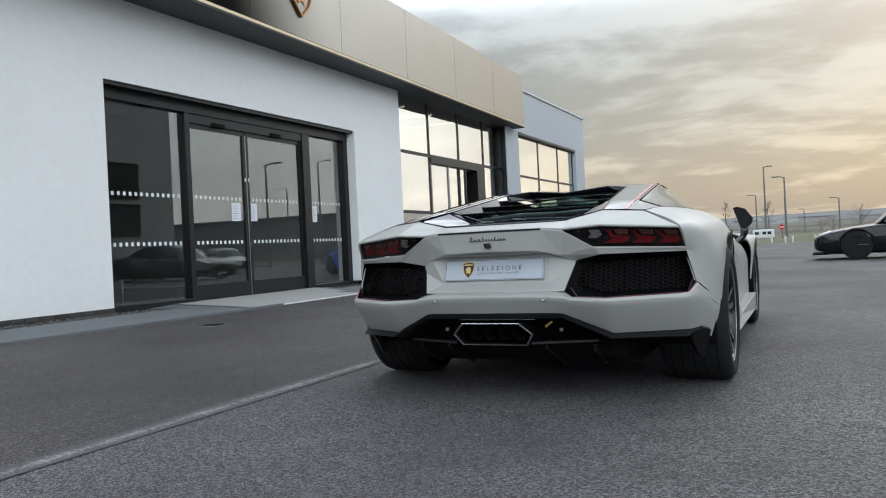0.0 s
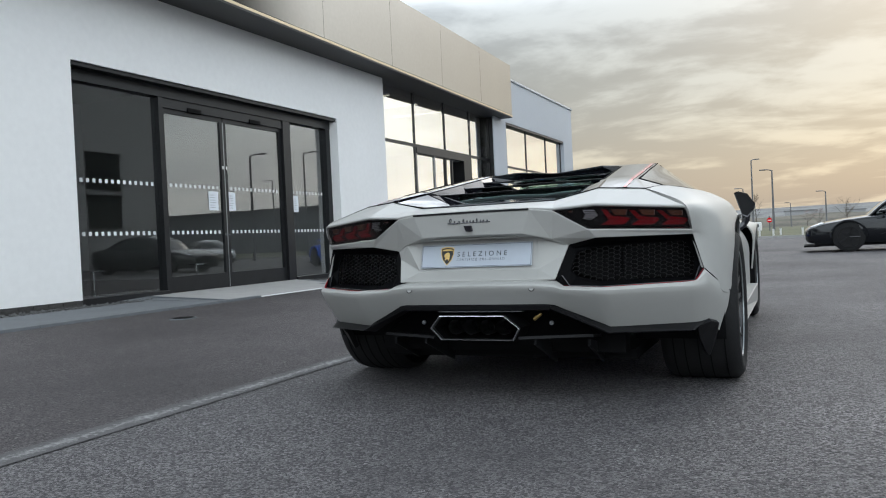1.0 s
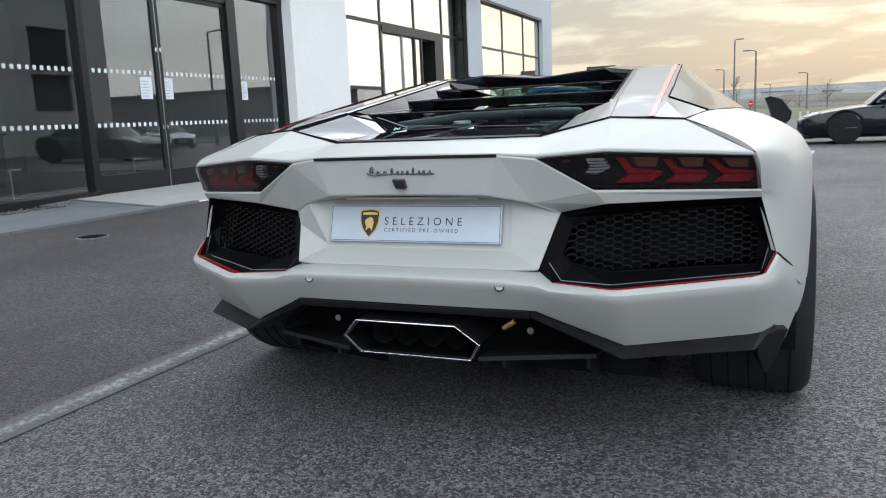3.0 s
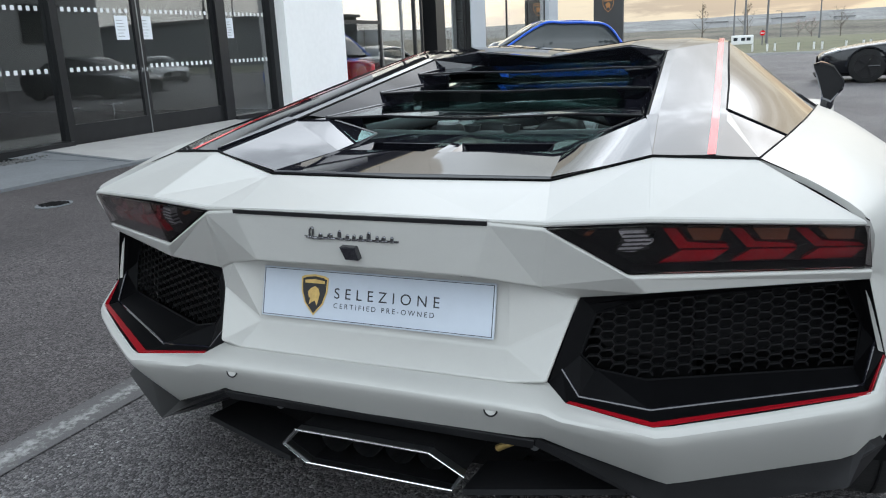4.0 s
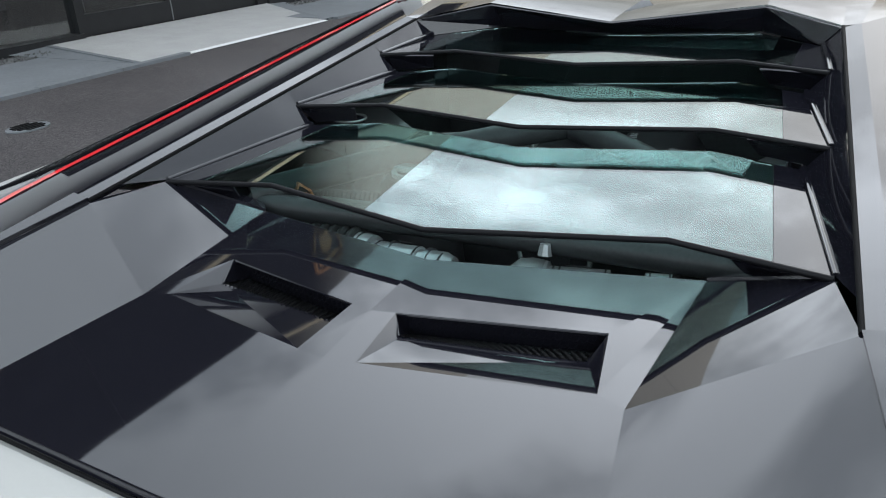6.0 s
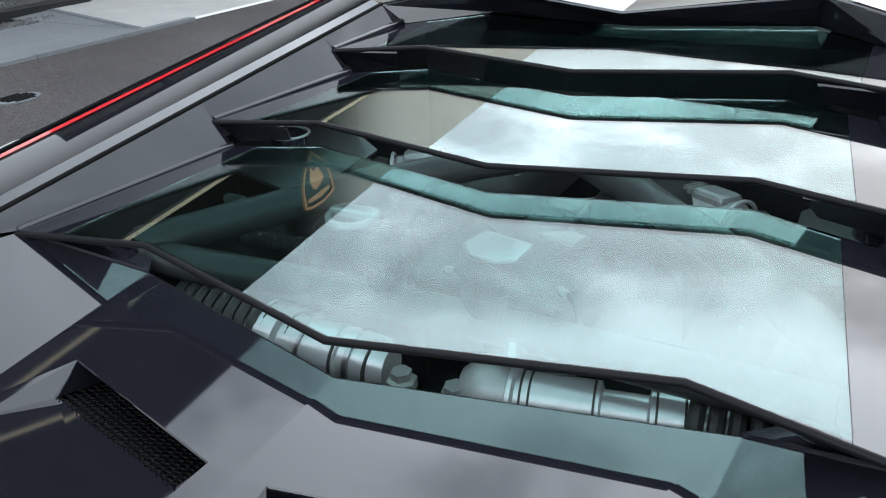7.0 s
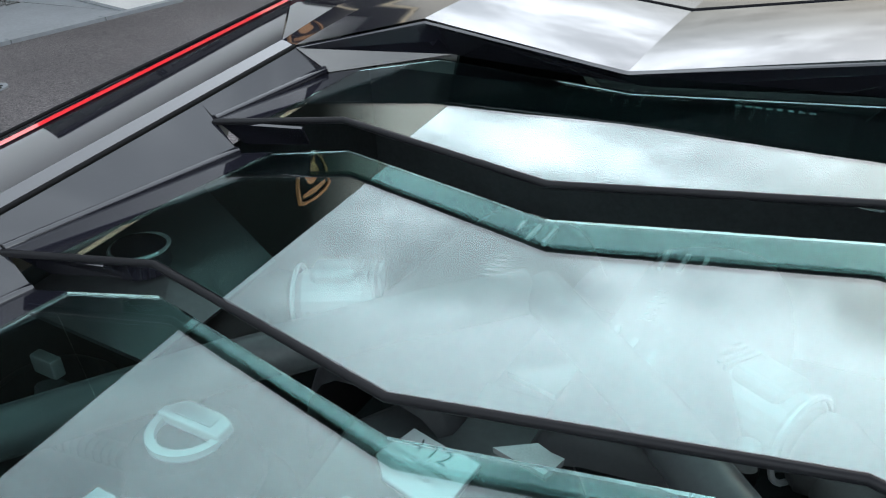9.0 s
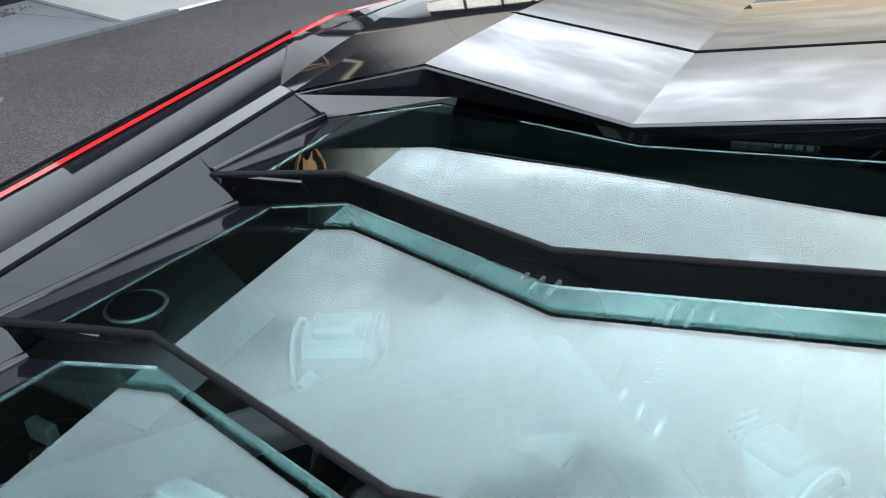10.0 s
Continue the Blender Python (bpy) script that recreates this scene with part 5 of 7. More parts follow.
for i, S in enumerate(SLATS):
    rear = w_edge(S["tip"], S["yt"], S["yk"], S["ym"], S["xk"])
    if i < 2:
        N = SLATS[i + 1]
        front = w_edge(N["tip"] - 0.028, N["yt"], N["yk"], N["ym"], N["xk"], -0.004)
        slope = (0.0145 if i == 0 else 0.0095) / (N["ym"] - S["ym"])
    else:
        front = [(-0.372, 1.400), (-0.262, 1.50), (0.0, 1.455), (0.262, 1.50), (0.372, 1.400)]
        slope = 0.045

    def cut(edge, lim):
        """The edge cropped to |x| <= lim, and the point where it is cut."""
        (x0, y0), (x1, y1) = edge[0], edge[1]
        t = (-lim - x0) / (x1 - x0)
        yc = y0 + (y1 - y0) * t
        return [(-lim, yc)] + edge[1:4] + [(lim, yc)], yc
    fr_, ff_ = S["tip"] - 0.056, -front[0][0] - 0.035
    crear, yr = cut(rear, fr_)
    cfront, yf = cut(front, ff_)
    zat = lambda y: S["z"] + slope * (y - S["ym"])
    sl = slat("glass_slat", crear, cfront, S["z"], slope, S["ym"], "green tinted glass engine slat")
    tube("slat_edge", [(x, y - 0.001, zat(y) - 0.0032) for x, y in rear], 0.0036, EDGE_BLACK, sl, "black edge strip")
    for s in (1, -1):
        y0, y1 = S["yt"], front[0][1]
        end = [(s * (fr_ + 0.0005), yr, zat(yr)), (s * S["tip"], y0, zat(y0)), (s * -front[0][0], y1, zat(y1)), (s * (ff_ + 0.0005), yf, zat(yf))]
        cp("slat_end", *prism(end, -0.006, 0.0) if s > 0 else prism(end[::-1], -0.006, 0.0), BLACK, "black coated glass end", parent=sl)
        # dark wing between the slat end and the buttress rail
        fx, fz = (SLATS[i + 1]["tip"] - 0.027, SLATS[i + 1]["z"] - 0.032) if i < 2 else (0.370, 1.068)
        ye = SLATS[i + 1]["yt"] if i < 2 else 1.405
        ra, rb = rail(y0 if i else 0.640), rail(ye if i < 2 else 1.385)
        w = [(s * (S["tip"] + 0.001), y0 + 0.002, zat(y0) - 0.001), (s * fx, ye, fz), (s * (rb.x - 0.001), rb.y, rb.z - 0.001), (s * (ra.x - 0.001), ra.y, ra.z - 0.001)]
        cp("slat_wing", *bilinear(*w), BLACK, "gloss black slat wing", parent=sl, solid=0.004, smooth=True)
        tube("wing_seam", [w[0], w[1]], 0.0048, BLACK, sl)
        # hooked black bracket under the tip
        cp("slat_bracket", [(s * (S["tip"] - 0.002), y0 + 0.004, zat(y0) - 0.006), (s * (S["tip"] - 0.10), S["yt"] + 0.024, zat(y0) - 0.006), (s * (S["tip"] - 0.085), y0 + 0.050, zat(y0) - 0.034), (s * (S["tip"] - 0.012), y0 + 0.028, zat(y0) - 0.037)], [(0, 1, 2, 3)], BLACK, parent=sl, solid=0.003)
for s in (1, -1):
    tube("rail_seam", [(s * rail(y).x, y, rail(y).z + 0.001) for y in (0.588, 0.98, 1.385)], 0.0028, DARK, car)
for s in (1, -1):
    cp("bay_cheek", [(s * 0.312, 0.761, 0.9125), (s * 0.350, 0.800, 0.908), (s * 0.425, 0.716, 0.956), (s * 0.434, 0.704, 0.9635)], [(0, 1, 2, 3)], BLACK, "gloss black bay cheek", solid=0.004)

# hooded scoops in the slab: ramp, side walls and a mesh below the hood
for s in (1, -1):
    c0, c1, e0, e1, r0, r1 = [Vector((s * p[0], p[1], p[2])) for p in (C0, C1, E0, E1, R0_, R1_)]
    m0, m1 = e0 + Vector((s * 0.004, 0.016, -0.034)), e1 + Vector((-s * 0.004, 0.016, -0.034))
    scoop = cp("vent_scoop", [c0, c1, r1, r0, e0, e1], [(0, 1, 2, 3), (0, 3, 4), (1, 5, 2)], BLACK, "gloss black air scoop with mesh")
    cp("vent_wall", [e0, r0, m0, e1, r1, m1], [(0, 1, 2), (3, 5, 4), (0, 2, 5, 3)], BLACK, parent=scoop)
    under = Vector((0, 0.0015, -0.0022))
    tube("hood_rim", [r0, e0 + under, e1 + under, r1], 0.0022, BLACK, scoop, sides=8)
    drop = Vector((0, 0, -0.006))
    cp("vent_floor", [r0 + drop, r1 + drop, m1 + drop, m0 + drop], [(0, 1, 2, 3)], DARK, parent=scoop)
    nb = []
    for r in range(7):
        for q in range(24):
            u, w = (q + 0.5 * (r % 2)) / 24.0, (r + 0.3) / 7.0
            if u > 0.98:
                continue
            p = r0.lerp(r1, u).lerp(m0.lerp(m1, u), w)
            nb.append(tube_geo([p + Vector((0.0046 * math.cos(t), 0.0030 * math.sin(t), -0.0030 * math.sin(t))) for t in (math.pi * k6 / 3 for k6 in range(5))], 0.0007, 4, False))
    vm = cp("vent_mesh", *joined(nb), SATIN, "black mesh", parent=scoop)
    vm["kind"] = "stuff"

# roof with its shallow centre channel
ROOF = [
    [(0, 1.434, 1.096), (0.135, 1.456, 1.109), (0.269, 1.480, 1.121), (0.396, 1.388, 1.100), (0.4215, 1.393, 1.1025), (0.568, 1.590, 1.1152)],
    [(0, 1.60, 1.104), (0.135, 1.62, 1.118), (0.262, 1.64, 1.131), (0.390, 1.66, 1.132), (0.450, 1.68, 1.130), (0.560, 1.72, 1.114)],
    [(0, 1.95, 1.108), (0.13, 1.95, 1.120), (0.25, 1.95, 1.133), (0.37, 1.97, 1.133), (0.45, 1.98, 1.126), (0.545, 2.00, 1.100)],
    [(0, 2.32, 1.088), (0.12, 2.32, 1.096), (0.24, 2.32, 1.104), (0.36, 2.32, 1.100), (0.44, 2.32, 1.088), (0.52, 2.32, 1.060)],
]
# the crown runs on as one even arc behind the windscreen
def crown(x, y):
    return 1.1345 - 0.132 * (y - 1.80) ** 2 - (0.0262 * (1 - x / 0.262) if x < 0.262 else 0.62 * max(0.0, x - 0.39) ** 2)


first = [(x, y, 0.5 * (z + crown(x, y)) if x < 0.3 else z) for x, y, z in ROOF[0]]
second = [(x, 1.66, crown(x, 1.66)) for x in (0, 0.135, 0.262, 0.390, 0.450, 0.560)]
ROOF = [first]
for f_ in (0.25, 0.5, 0.75):
    ROOF.append([(p[0] + (q[0] - p[0]) * f_, p[1] + (q[1] - p[1]) * f_, crown(p[0] + (q[0] - p[0]) * f_, p[1] + (q[1] - p[1]) * f_) + (p[2] - crown(p[0], p[1])) * (1 - f_)) for p, q in zip(first, second)])
ROOF += [[(x * w_, y, crown(x, y)) for x in (0, 0.135, 0.262, 0.390, 0.450, 0.560)] for y, w_ in ((1.66, 1.0), (1.74, 1.0), (1.84, 0.99), (1.95, 0.98), (2.07, 0.965), (2.20, 0.945), (2.32, 0.925))]
rv, rf = grid_geo(ROOF)
roof_ob = cp("roof", *both(rv, rf), BLACK, "gloss black roof with a centre channel", smooth=True)
roof_ob.data.set_sharp_from_angle(angle=radians(3.0))
tube("roof_seam", [(-0.560, 1.79, 1.1125), (-0.260, 1.725, 1.1328), (0, 1.690, 1.1062), (0.260, 1.725, 1.1328), (0.560, 1.79, 1.1125)], 0.0022, DARK, car)
# rear overhang underside and cabin window below it
cp("roof_return", *both([(0, 1.434, 1.094), (0.269, 1.480, 1.118), (0.396, 1.388, 1.098), (0.368, 1.410, 1.066), (0.26, 1.53, 1.070), (0, 1.50, 1.064)], [(0, 1, 4, 5), (1, 2, 3, 4)]), BLACK, "gloss black roof return", solid=0.004)
cp("cabin_window", [(-0.30, 1.56, 0.93), (0.30, 1.56, 0.93), (0.25, 1.53, 1.078), (-0.25, 1.53, 1.078)], [(0, 1, 2, 3)], TINT_GLASS, "dark cabin rear window", solid=0.004).visible_shadow = False

# windscreen, side glass, nose and doors
cp("windscreen", *grid_geo([[(x * w / 0.52, y + 0.10 * (1 - (x / 0.52) ** 2) * b, z) for x in (-0.52, -0.35, -0.17, 0, 0.17, 0.35, 0.52)] for y, z, w, b in ((2.34, 1.085, 0.52, 0.2), (2.75, 0.985, 0.58, 0.6), (3.30, 0.820, 0.68, 1.0))]), TINT_GLASS, "dark raked windscreen", smooth=True, solid=0.005).visible_shadow = False
sg = [(0.572, 1.600, 1.106), (0.545, 2.00, 1.094), (0.522, 2.34, 1.055), (0.690, 3.28, 0.812), (0.842, 2.60, 0.790), (0.862, 1.95, 0.815), (0.845, 1.745, 0.890)]
cp2("side_glass", *(sg, [(0, 1, 5, 6), (1, 2, 4, 5), (2, 3, 4)]), CAR_GLASS, "dark side window", solid=0.005)
DOOR = [
    [(0.852, 1.752, 0.892), (0.895, 1.75, 0.80), (0.930, 1.74, 0.68), (0.965, 1.70, 0.46), (0.985, 1.62, 0.24)],
    [(0.866, 1.95, 0.820), (0.905, 1.95, 0.75), (0.900, 1.98, 0.62), (0.880, 2.00, 0.42), (0.930, 2.0, 0.22)],
    [(0.846, 2.60, 0.795), (0.905, 2.60, 0.73), (0.925, 2.60, 0.60), (0.905, 2.60, 0.42), (0.940, 2.6, 0.20)],
    [(0.70, 3.25, 0.818), (0.86, 3.22, 0.74), (0.95, 3.22, 0.60), (0.955, 3.22, 0.42), (0.955, 3.20, 0.20)],
]
ov, of = loft(DOOR, 5, 4)
cp("door", ov, of, WHITE, "pearl white scissor door", smooth=True, solid=0.010)
cp("door", flip(ov), [tuple(reversed(f)) for f in of], WHITE, "pearl white scissor door", smooth=True, solid=0.010)
cp2("side_intake", *([(0.992, 1.60, 0.66), (0.975, 1.72, 0.80), (0.930, 1.90, 0.62), (0.900, 1.96, 0.40), (0.960, 1.72, 0.34)], [(0, 1, 2, 3, 4)]), DARK, "black side intake", solid=0.01)
NOSE = [
    [(0, 3.40, 0.825), (0.35, 3.36, 0.822), (0.70, 3.26, 0.805), (0.90, 3.24, 0.755), (0.99, 3.24, 0.66), (0.975, 3.24, 0.40)],
    [(0, 3.75, 0.745), (0.35, 3.72, 0.745), (0.70, 3.68, 0.765), (0.90, 3.67, 0.765), (0.995, 3.67, 0.745), (1.0, 3.67, 0.735)],
    [(0, 4.20, 0.640), (0.35, 4.18, 0.645), (0.68, 4.12, 0.690), (0.86, 4.08, 0.690), (0.96, 4.05, 0.60), (0.97, 4.04, 0.40)],
    [(0, 4.66, 0.470), (0.35, 4.62, 0.475), (0.66, 4.50, 0.500), (0.82, 4.40, 0.510), (0.91, 4.32, 0.46), (0.92, 4.30, 0.30)],
    [(0, 4.78, 0.26), (0.35, 4.74, 0.26), (0.66, 4.60, 0.25), (0.80, 4.48, 0.24), (0.90, 4.38, 0.22), (0.91, 4.34, 0.15)],
]
nv, nf = loft(NOSE, 5, 4)
cp("bonnet", *both(nv, nf), WHITE, "pearl white nose and front fenders", smooth=True, solid=0.010)
cp2("side_sill", *prism([(0.955, 1.40, 0.16), (0.955, 3.15, 0.16), (0.965, 3.10, 0.30), (0.93, 2.2, 0.22), (0.985, 1.5, 0.34)], -0.02, 0.05), WHITE, "white side sill", bevel=0.006)
for s in (1, -1):
    head = [(0.872, 0.976), (0.905, 0.986), (0.965, 0.966), (1.018, 0.892), (1.012, 0.852), (0.962, 0.790), (0.925, 0.806), (0.872, 0.976)]
    mid_x, mid_z = 0.948, 0.895
    rings = [[(s * (mid_x + (x_ - mid_x) * k_), y_ + (0.03 * (x_ - 0.872)), mid_z + (z_ - mid_z) * k_ + dz_) for x_, z_ in head] for y_, k_, dz_ in ((3.105, 0.90, 0.0), (3.100, 1.0, 0.0), (3.16, 1.0, 0.0), (3.22, 0.80, 0.006), (3.26, 0.45, 0.010))]
    mv_, mf_ = grid_geo(rings)
    mir = cp("door_mirror", mv_, mf_ + [tuple(range(len(mv_) - 8, len(mv_)))], BLACK, "black door mirror with a red flash", smooth=True)
    mir.data.set_sharp_from_angle(angle=radians(38))
    # mirror face coloured satin black in place of its dark reflection
    cp("mirror_glass", [(s * (mid_x + (x_ - mid_x) * 0.9), 3.108 + 0.03 * (x_ - 0.872), mid_z + (z_ - mid_z) * 0.9) for x_, z_ in head[:-1]], [tuple(range(7))], SATIN, parent=mir)
    tube("mirror_arm", smooth_line([(s * 0.952, 3.15, 0.815), (s * 0.940, 3.15, 0.755), (s * 0.905, 3.14, 0.715), (s * 0.86, 3.12, 0.700)], 4), [0.030] * 4 + [0.024] * 4 + [0.022] * 5, BLACK, mir)
    cp("mirror_flash", [(s * 0.900, 3.120, 0.9885), (s * 0.950, 3.120, 0.9745), (s * 0.945, 3.17, 0.9765), (s * 0.905, 3.17, 0.9885)], [(0, 1, 2, 3)], RED, parent=mir)


def wheel(parent, s, x, y, r, width, rim_r, spokes=5):
    prof = [(0, r - 0.03), (0.02, r - 0.006), (0.05, r), (width - 0.05, r), (width - 0.02, r - 0.006), (width, r - 0.03), (width + 0.004, r - 0.06), (width - 0.015, rim_r + 0.004)]
    n = 40
    v, f = [], []
    for q in range(n):
        a = 2 * math.pi * q / n
        v += [(s * (x - width + d), y + rr * math.cos(a), r + rr * math.sin(a)) for d, rr in prof]
    m = len(prof)
    for q in range(n):
        for j in range(m - 1):
            a, b = q * m + j, ((q + 1) % n) * m + j
            f.append((a, a + 1, b + 1, b))
    w = put("wheel", v, f, RUBBER, parent, "low-profile tyre on a black alloy rim", smooth=True)
    # tread grooves
    gr = []
    for d in (0.06, 0.11, 0.17, 0.22, width - 0.06):
        if d < width:
            gr.append(tube_geo([(s * (x - width + d), y + (r + 0.0005) * math.cos(a), r + (r + 0.0005) * math.sin(a)) for a in (2 * math.pi * q / 40 for q in range(41))], 0.003, 4, False))
    put("tread", *joined(gr), DARK, w)
    hub = (s * (x - 0.05), y, r)
    barrel = [(s * (x - 0.012), rim_r + 0.004), (s * (x - 0.02), rim_r - 0.012), (s * (x - 0.05), rim_r - 0.02), (s * (x - 0.16), rim_r - 0.03)]
    bv2, bf2 = [], []
    for q in range(n):
        a = 2 * math.pi * q / n
        bv2 += [(d, y + rr * math.cos(a), r + rr * math.sin(a)) for d, rr in barrel]
    for q in range(n):
        for j in range(3):
            a, b = q * 4 + j, ((q + 1) % n) * 4 + j
            bf2.append((a, a + 1, b + 1, b))
    put("rim", bv2, bf2, RIM, w, "black alloy rim", smooth=True)
    tube("rim_lip", [(s * (x - 0.013), y + (rim_r - 0.002) * math.cos(a), r + (rim_r - 0.002) * math.sin(a)) for a in (2 * math.pi * q / 40 for q in range(41))], 0.004, ALLOY, w, caps=False, sides=8)
    put("rim_back", [(s * (x - 0.17), y + (rim_r - 0.02) * math.cos(a), r + (rim_r - 0.02) * math.sin(a)) for a in (2 * math.pi * q / 24 for q in range(24))], [tuple(range(24))], DARK, w)
    for q in range(spokes):
        a0 = 2 * math.pi * q / spokes + 0.3
        for da in (-0.16, 0.16):
            c1, s1 = math.cos(a0 + da * 0.5), math.sin(a0 + da * 0.5)
            c2, s2 = math.cos(a0 + da * 1.25), math.sin(a0 + da * 1.25)
            t = Vector((0, -math.sin(a0), math.cos(a0))) * 0.014
            p1, p2 = Vector((s * (x - 0.045), y + 0.05 * c1, r + 0.05 * s1)), Vector((s * (x - 0.02), y + (rim_r - 0.012) * c2, r + (rim_r - 0.012) * s2))
            dn = Vector((-s * 0.035, 0, 0))
            put("spoke", *joined([([p1 - t * 1.2, p1 + t * 1.2, p2 + t, p2 - t, p1 - t * 1.2 + dn, p1 + t * 1.2 + dn, p2 + t + dn, p2 - t + dn], [(0, 1, 2, 3), (0, 3, 7, 4), (1, 2, 6, 5), (2, 3, 7, 6)])]), RIM, w)
    put("hub_cap", *tube_geo([(s * (x - 0.10), y, r), (s * (x - 0.038), y, r)], [0.06, 0.05], 16), RIM, w, smooth=False)
    return w


for s in (1, -1):
    wheel(car, s, 1.044, 0.915, 0.355, 0.345, 0.262)
    wheel(car, s, 0.985, 3.685, 0.335, 0.255, 0.245)
    # arch liners
    cp("arch_liner", [(s * 0.995, 0.940 + 0.40 * math.cos(a), 0.355 + 0.40 * math.sin(a)) for a in (math.pi * q / 20 for q in range(-2, 23))] + [(s * 0.60, 0.940 + 0.40 * math.cos(a), 0.355 + 0.40 * math.sin(a)) for a in (math.pi * q / 20 for q in range(-2, 23))], [(i, i + 1, i + 26, i + 25) for i in range(24)], DARK, "black wheel arch liner")
    cp("arch_liner", [(s * 0.985, 3.685 + 0.375 * math.cos(a), 0.335 + 0.375 * math.sin(a)) for a in (math.pi * q / 20 for q in range(-2, 23))] + [(s * 0.60, 3.685 + 0.375 * math.cos(a), 0.335 + 0.375 * math.sin(a)) for a in (math.pi * q / 20 for q in range(-2, 23))], [(i, i + 1, i + 26, i + 25) for i in range(24)], DARK)
cp("body_core", *box_geo(-0.60, 0.60, 1.66, 3.3, 0.2, 0.40), DARK, "dark inner structure")
# what shows through the cabin's rear window
for s in (1, -1):
    cp("seat", *loft([[(s * 0.36 + dx_, 2.42 - 0.20 * k_ - 0.35 * max(0, k_ - 0.3), 0.42 + 0.05 * (1 - k_) + z_) for dx_, z_ in ((-0.22, 0.05), (-0.12, 0), (0.12, 0), (0.22, 0.05))] for k_ in (0.0, 0.3)] + [[(s * 0.36 + w_ * u_, y_ + 0.05 * abs(u_), z_) for u_ in (-1, -0.5, 0.5, 1)] for y_, z_, w_ in ((2.18, 0.50, 0.22), (1.98, 0.78, 0.20), (1.90, 0.92, 0.13), (1.88, 1.00, 0.10))], 3, 3), SATIN, "black leather seat shell", solid=0.05, smooth=True)
cp("dashboard", *prism([(-0.62, 2.95, 0.60), (-0.62, 3.10, 0.72), (-0.62, 3.38, 0.76), (-0.62, 3.38, 0.40), (-0.62, 3.02, 0.40)], -1.24, 0.0), SATIN, "black dashboard", bevel=0.02)
vent = cp("console_plate", *box_geo(-0.14, 0.09, 2.925, 2.94, 0.50, 0.585), STEEL, "silver toothed console plate", bevel=0.004)
for q in range(8):
    cp("tooth", *box_geo(-0.135 + 0.028 * q, -0.118 + 0.028 * q, 2.91, 2.926, 0.555, 0.60), ALLOY, parent=vent, bevel=0.003)
cp("rear_bulkhead", *box_geo(-0.60, 0.60, 0.32, 0.42, 0.2, 0.83), DARK, "dark rear bulkhead")

# ---- the engine bay under the glass ----
cp("bay_tub", *joined([([(-0.43, 0.44, 0.70), (0.43, 0.44, 0.70), (0.43, 1.60, 0.70), (-0.43, 1.60, 0.70)], [(0, 1, 2, 3)]), ([(-0.43, 0.44, 0.70), (-0.43, 1.60, 0.70), (-0.43, 1.60, 1.03), (-0.44, 0.70, 0.94)], [(0, 1, 2, 3)]), ([(0.43, 0.44, 0.70), (0.43, 1.60, 0.70), (0.43, 1.60, 1.03), (0.44, 0.70, 0.94)], [(0, 1, 2, 3)]), ([(-0.43, 1.58, 0.70), (0.43, 1.58, 0.70), (0.43, 1.58, 1.02), (-0.43, 1.58, 1.02)], [(0, 1, 2, 3)]), ([(-0.43, 0.46, 0.70), (0.43, 0.46, 0.70), (0.30, 0.50, 0.868), (-0.30, 0.50, 0.868)], [(0, 1, 2, 3)])]), LINING, "dull black engine bay lining")
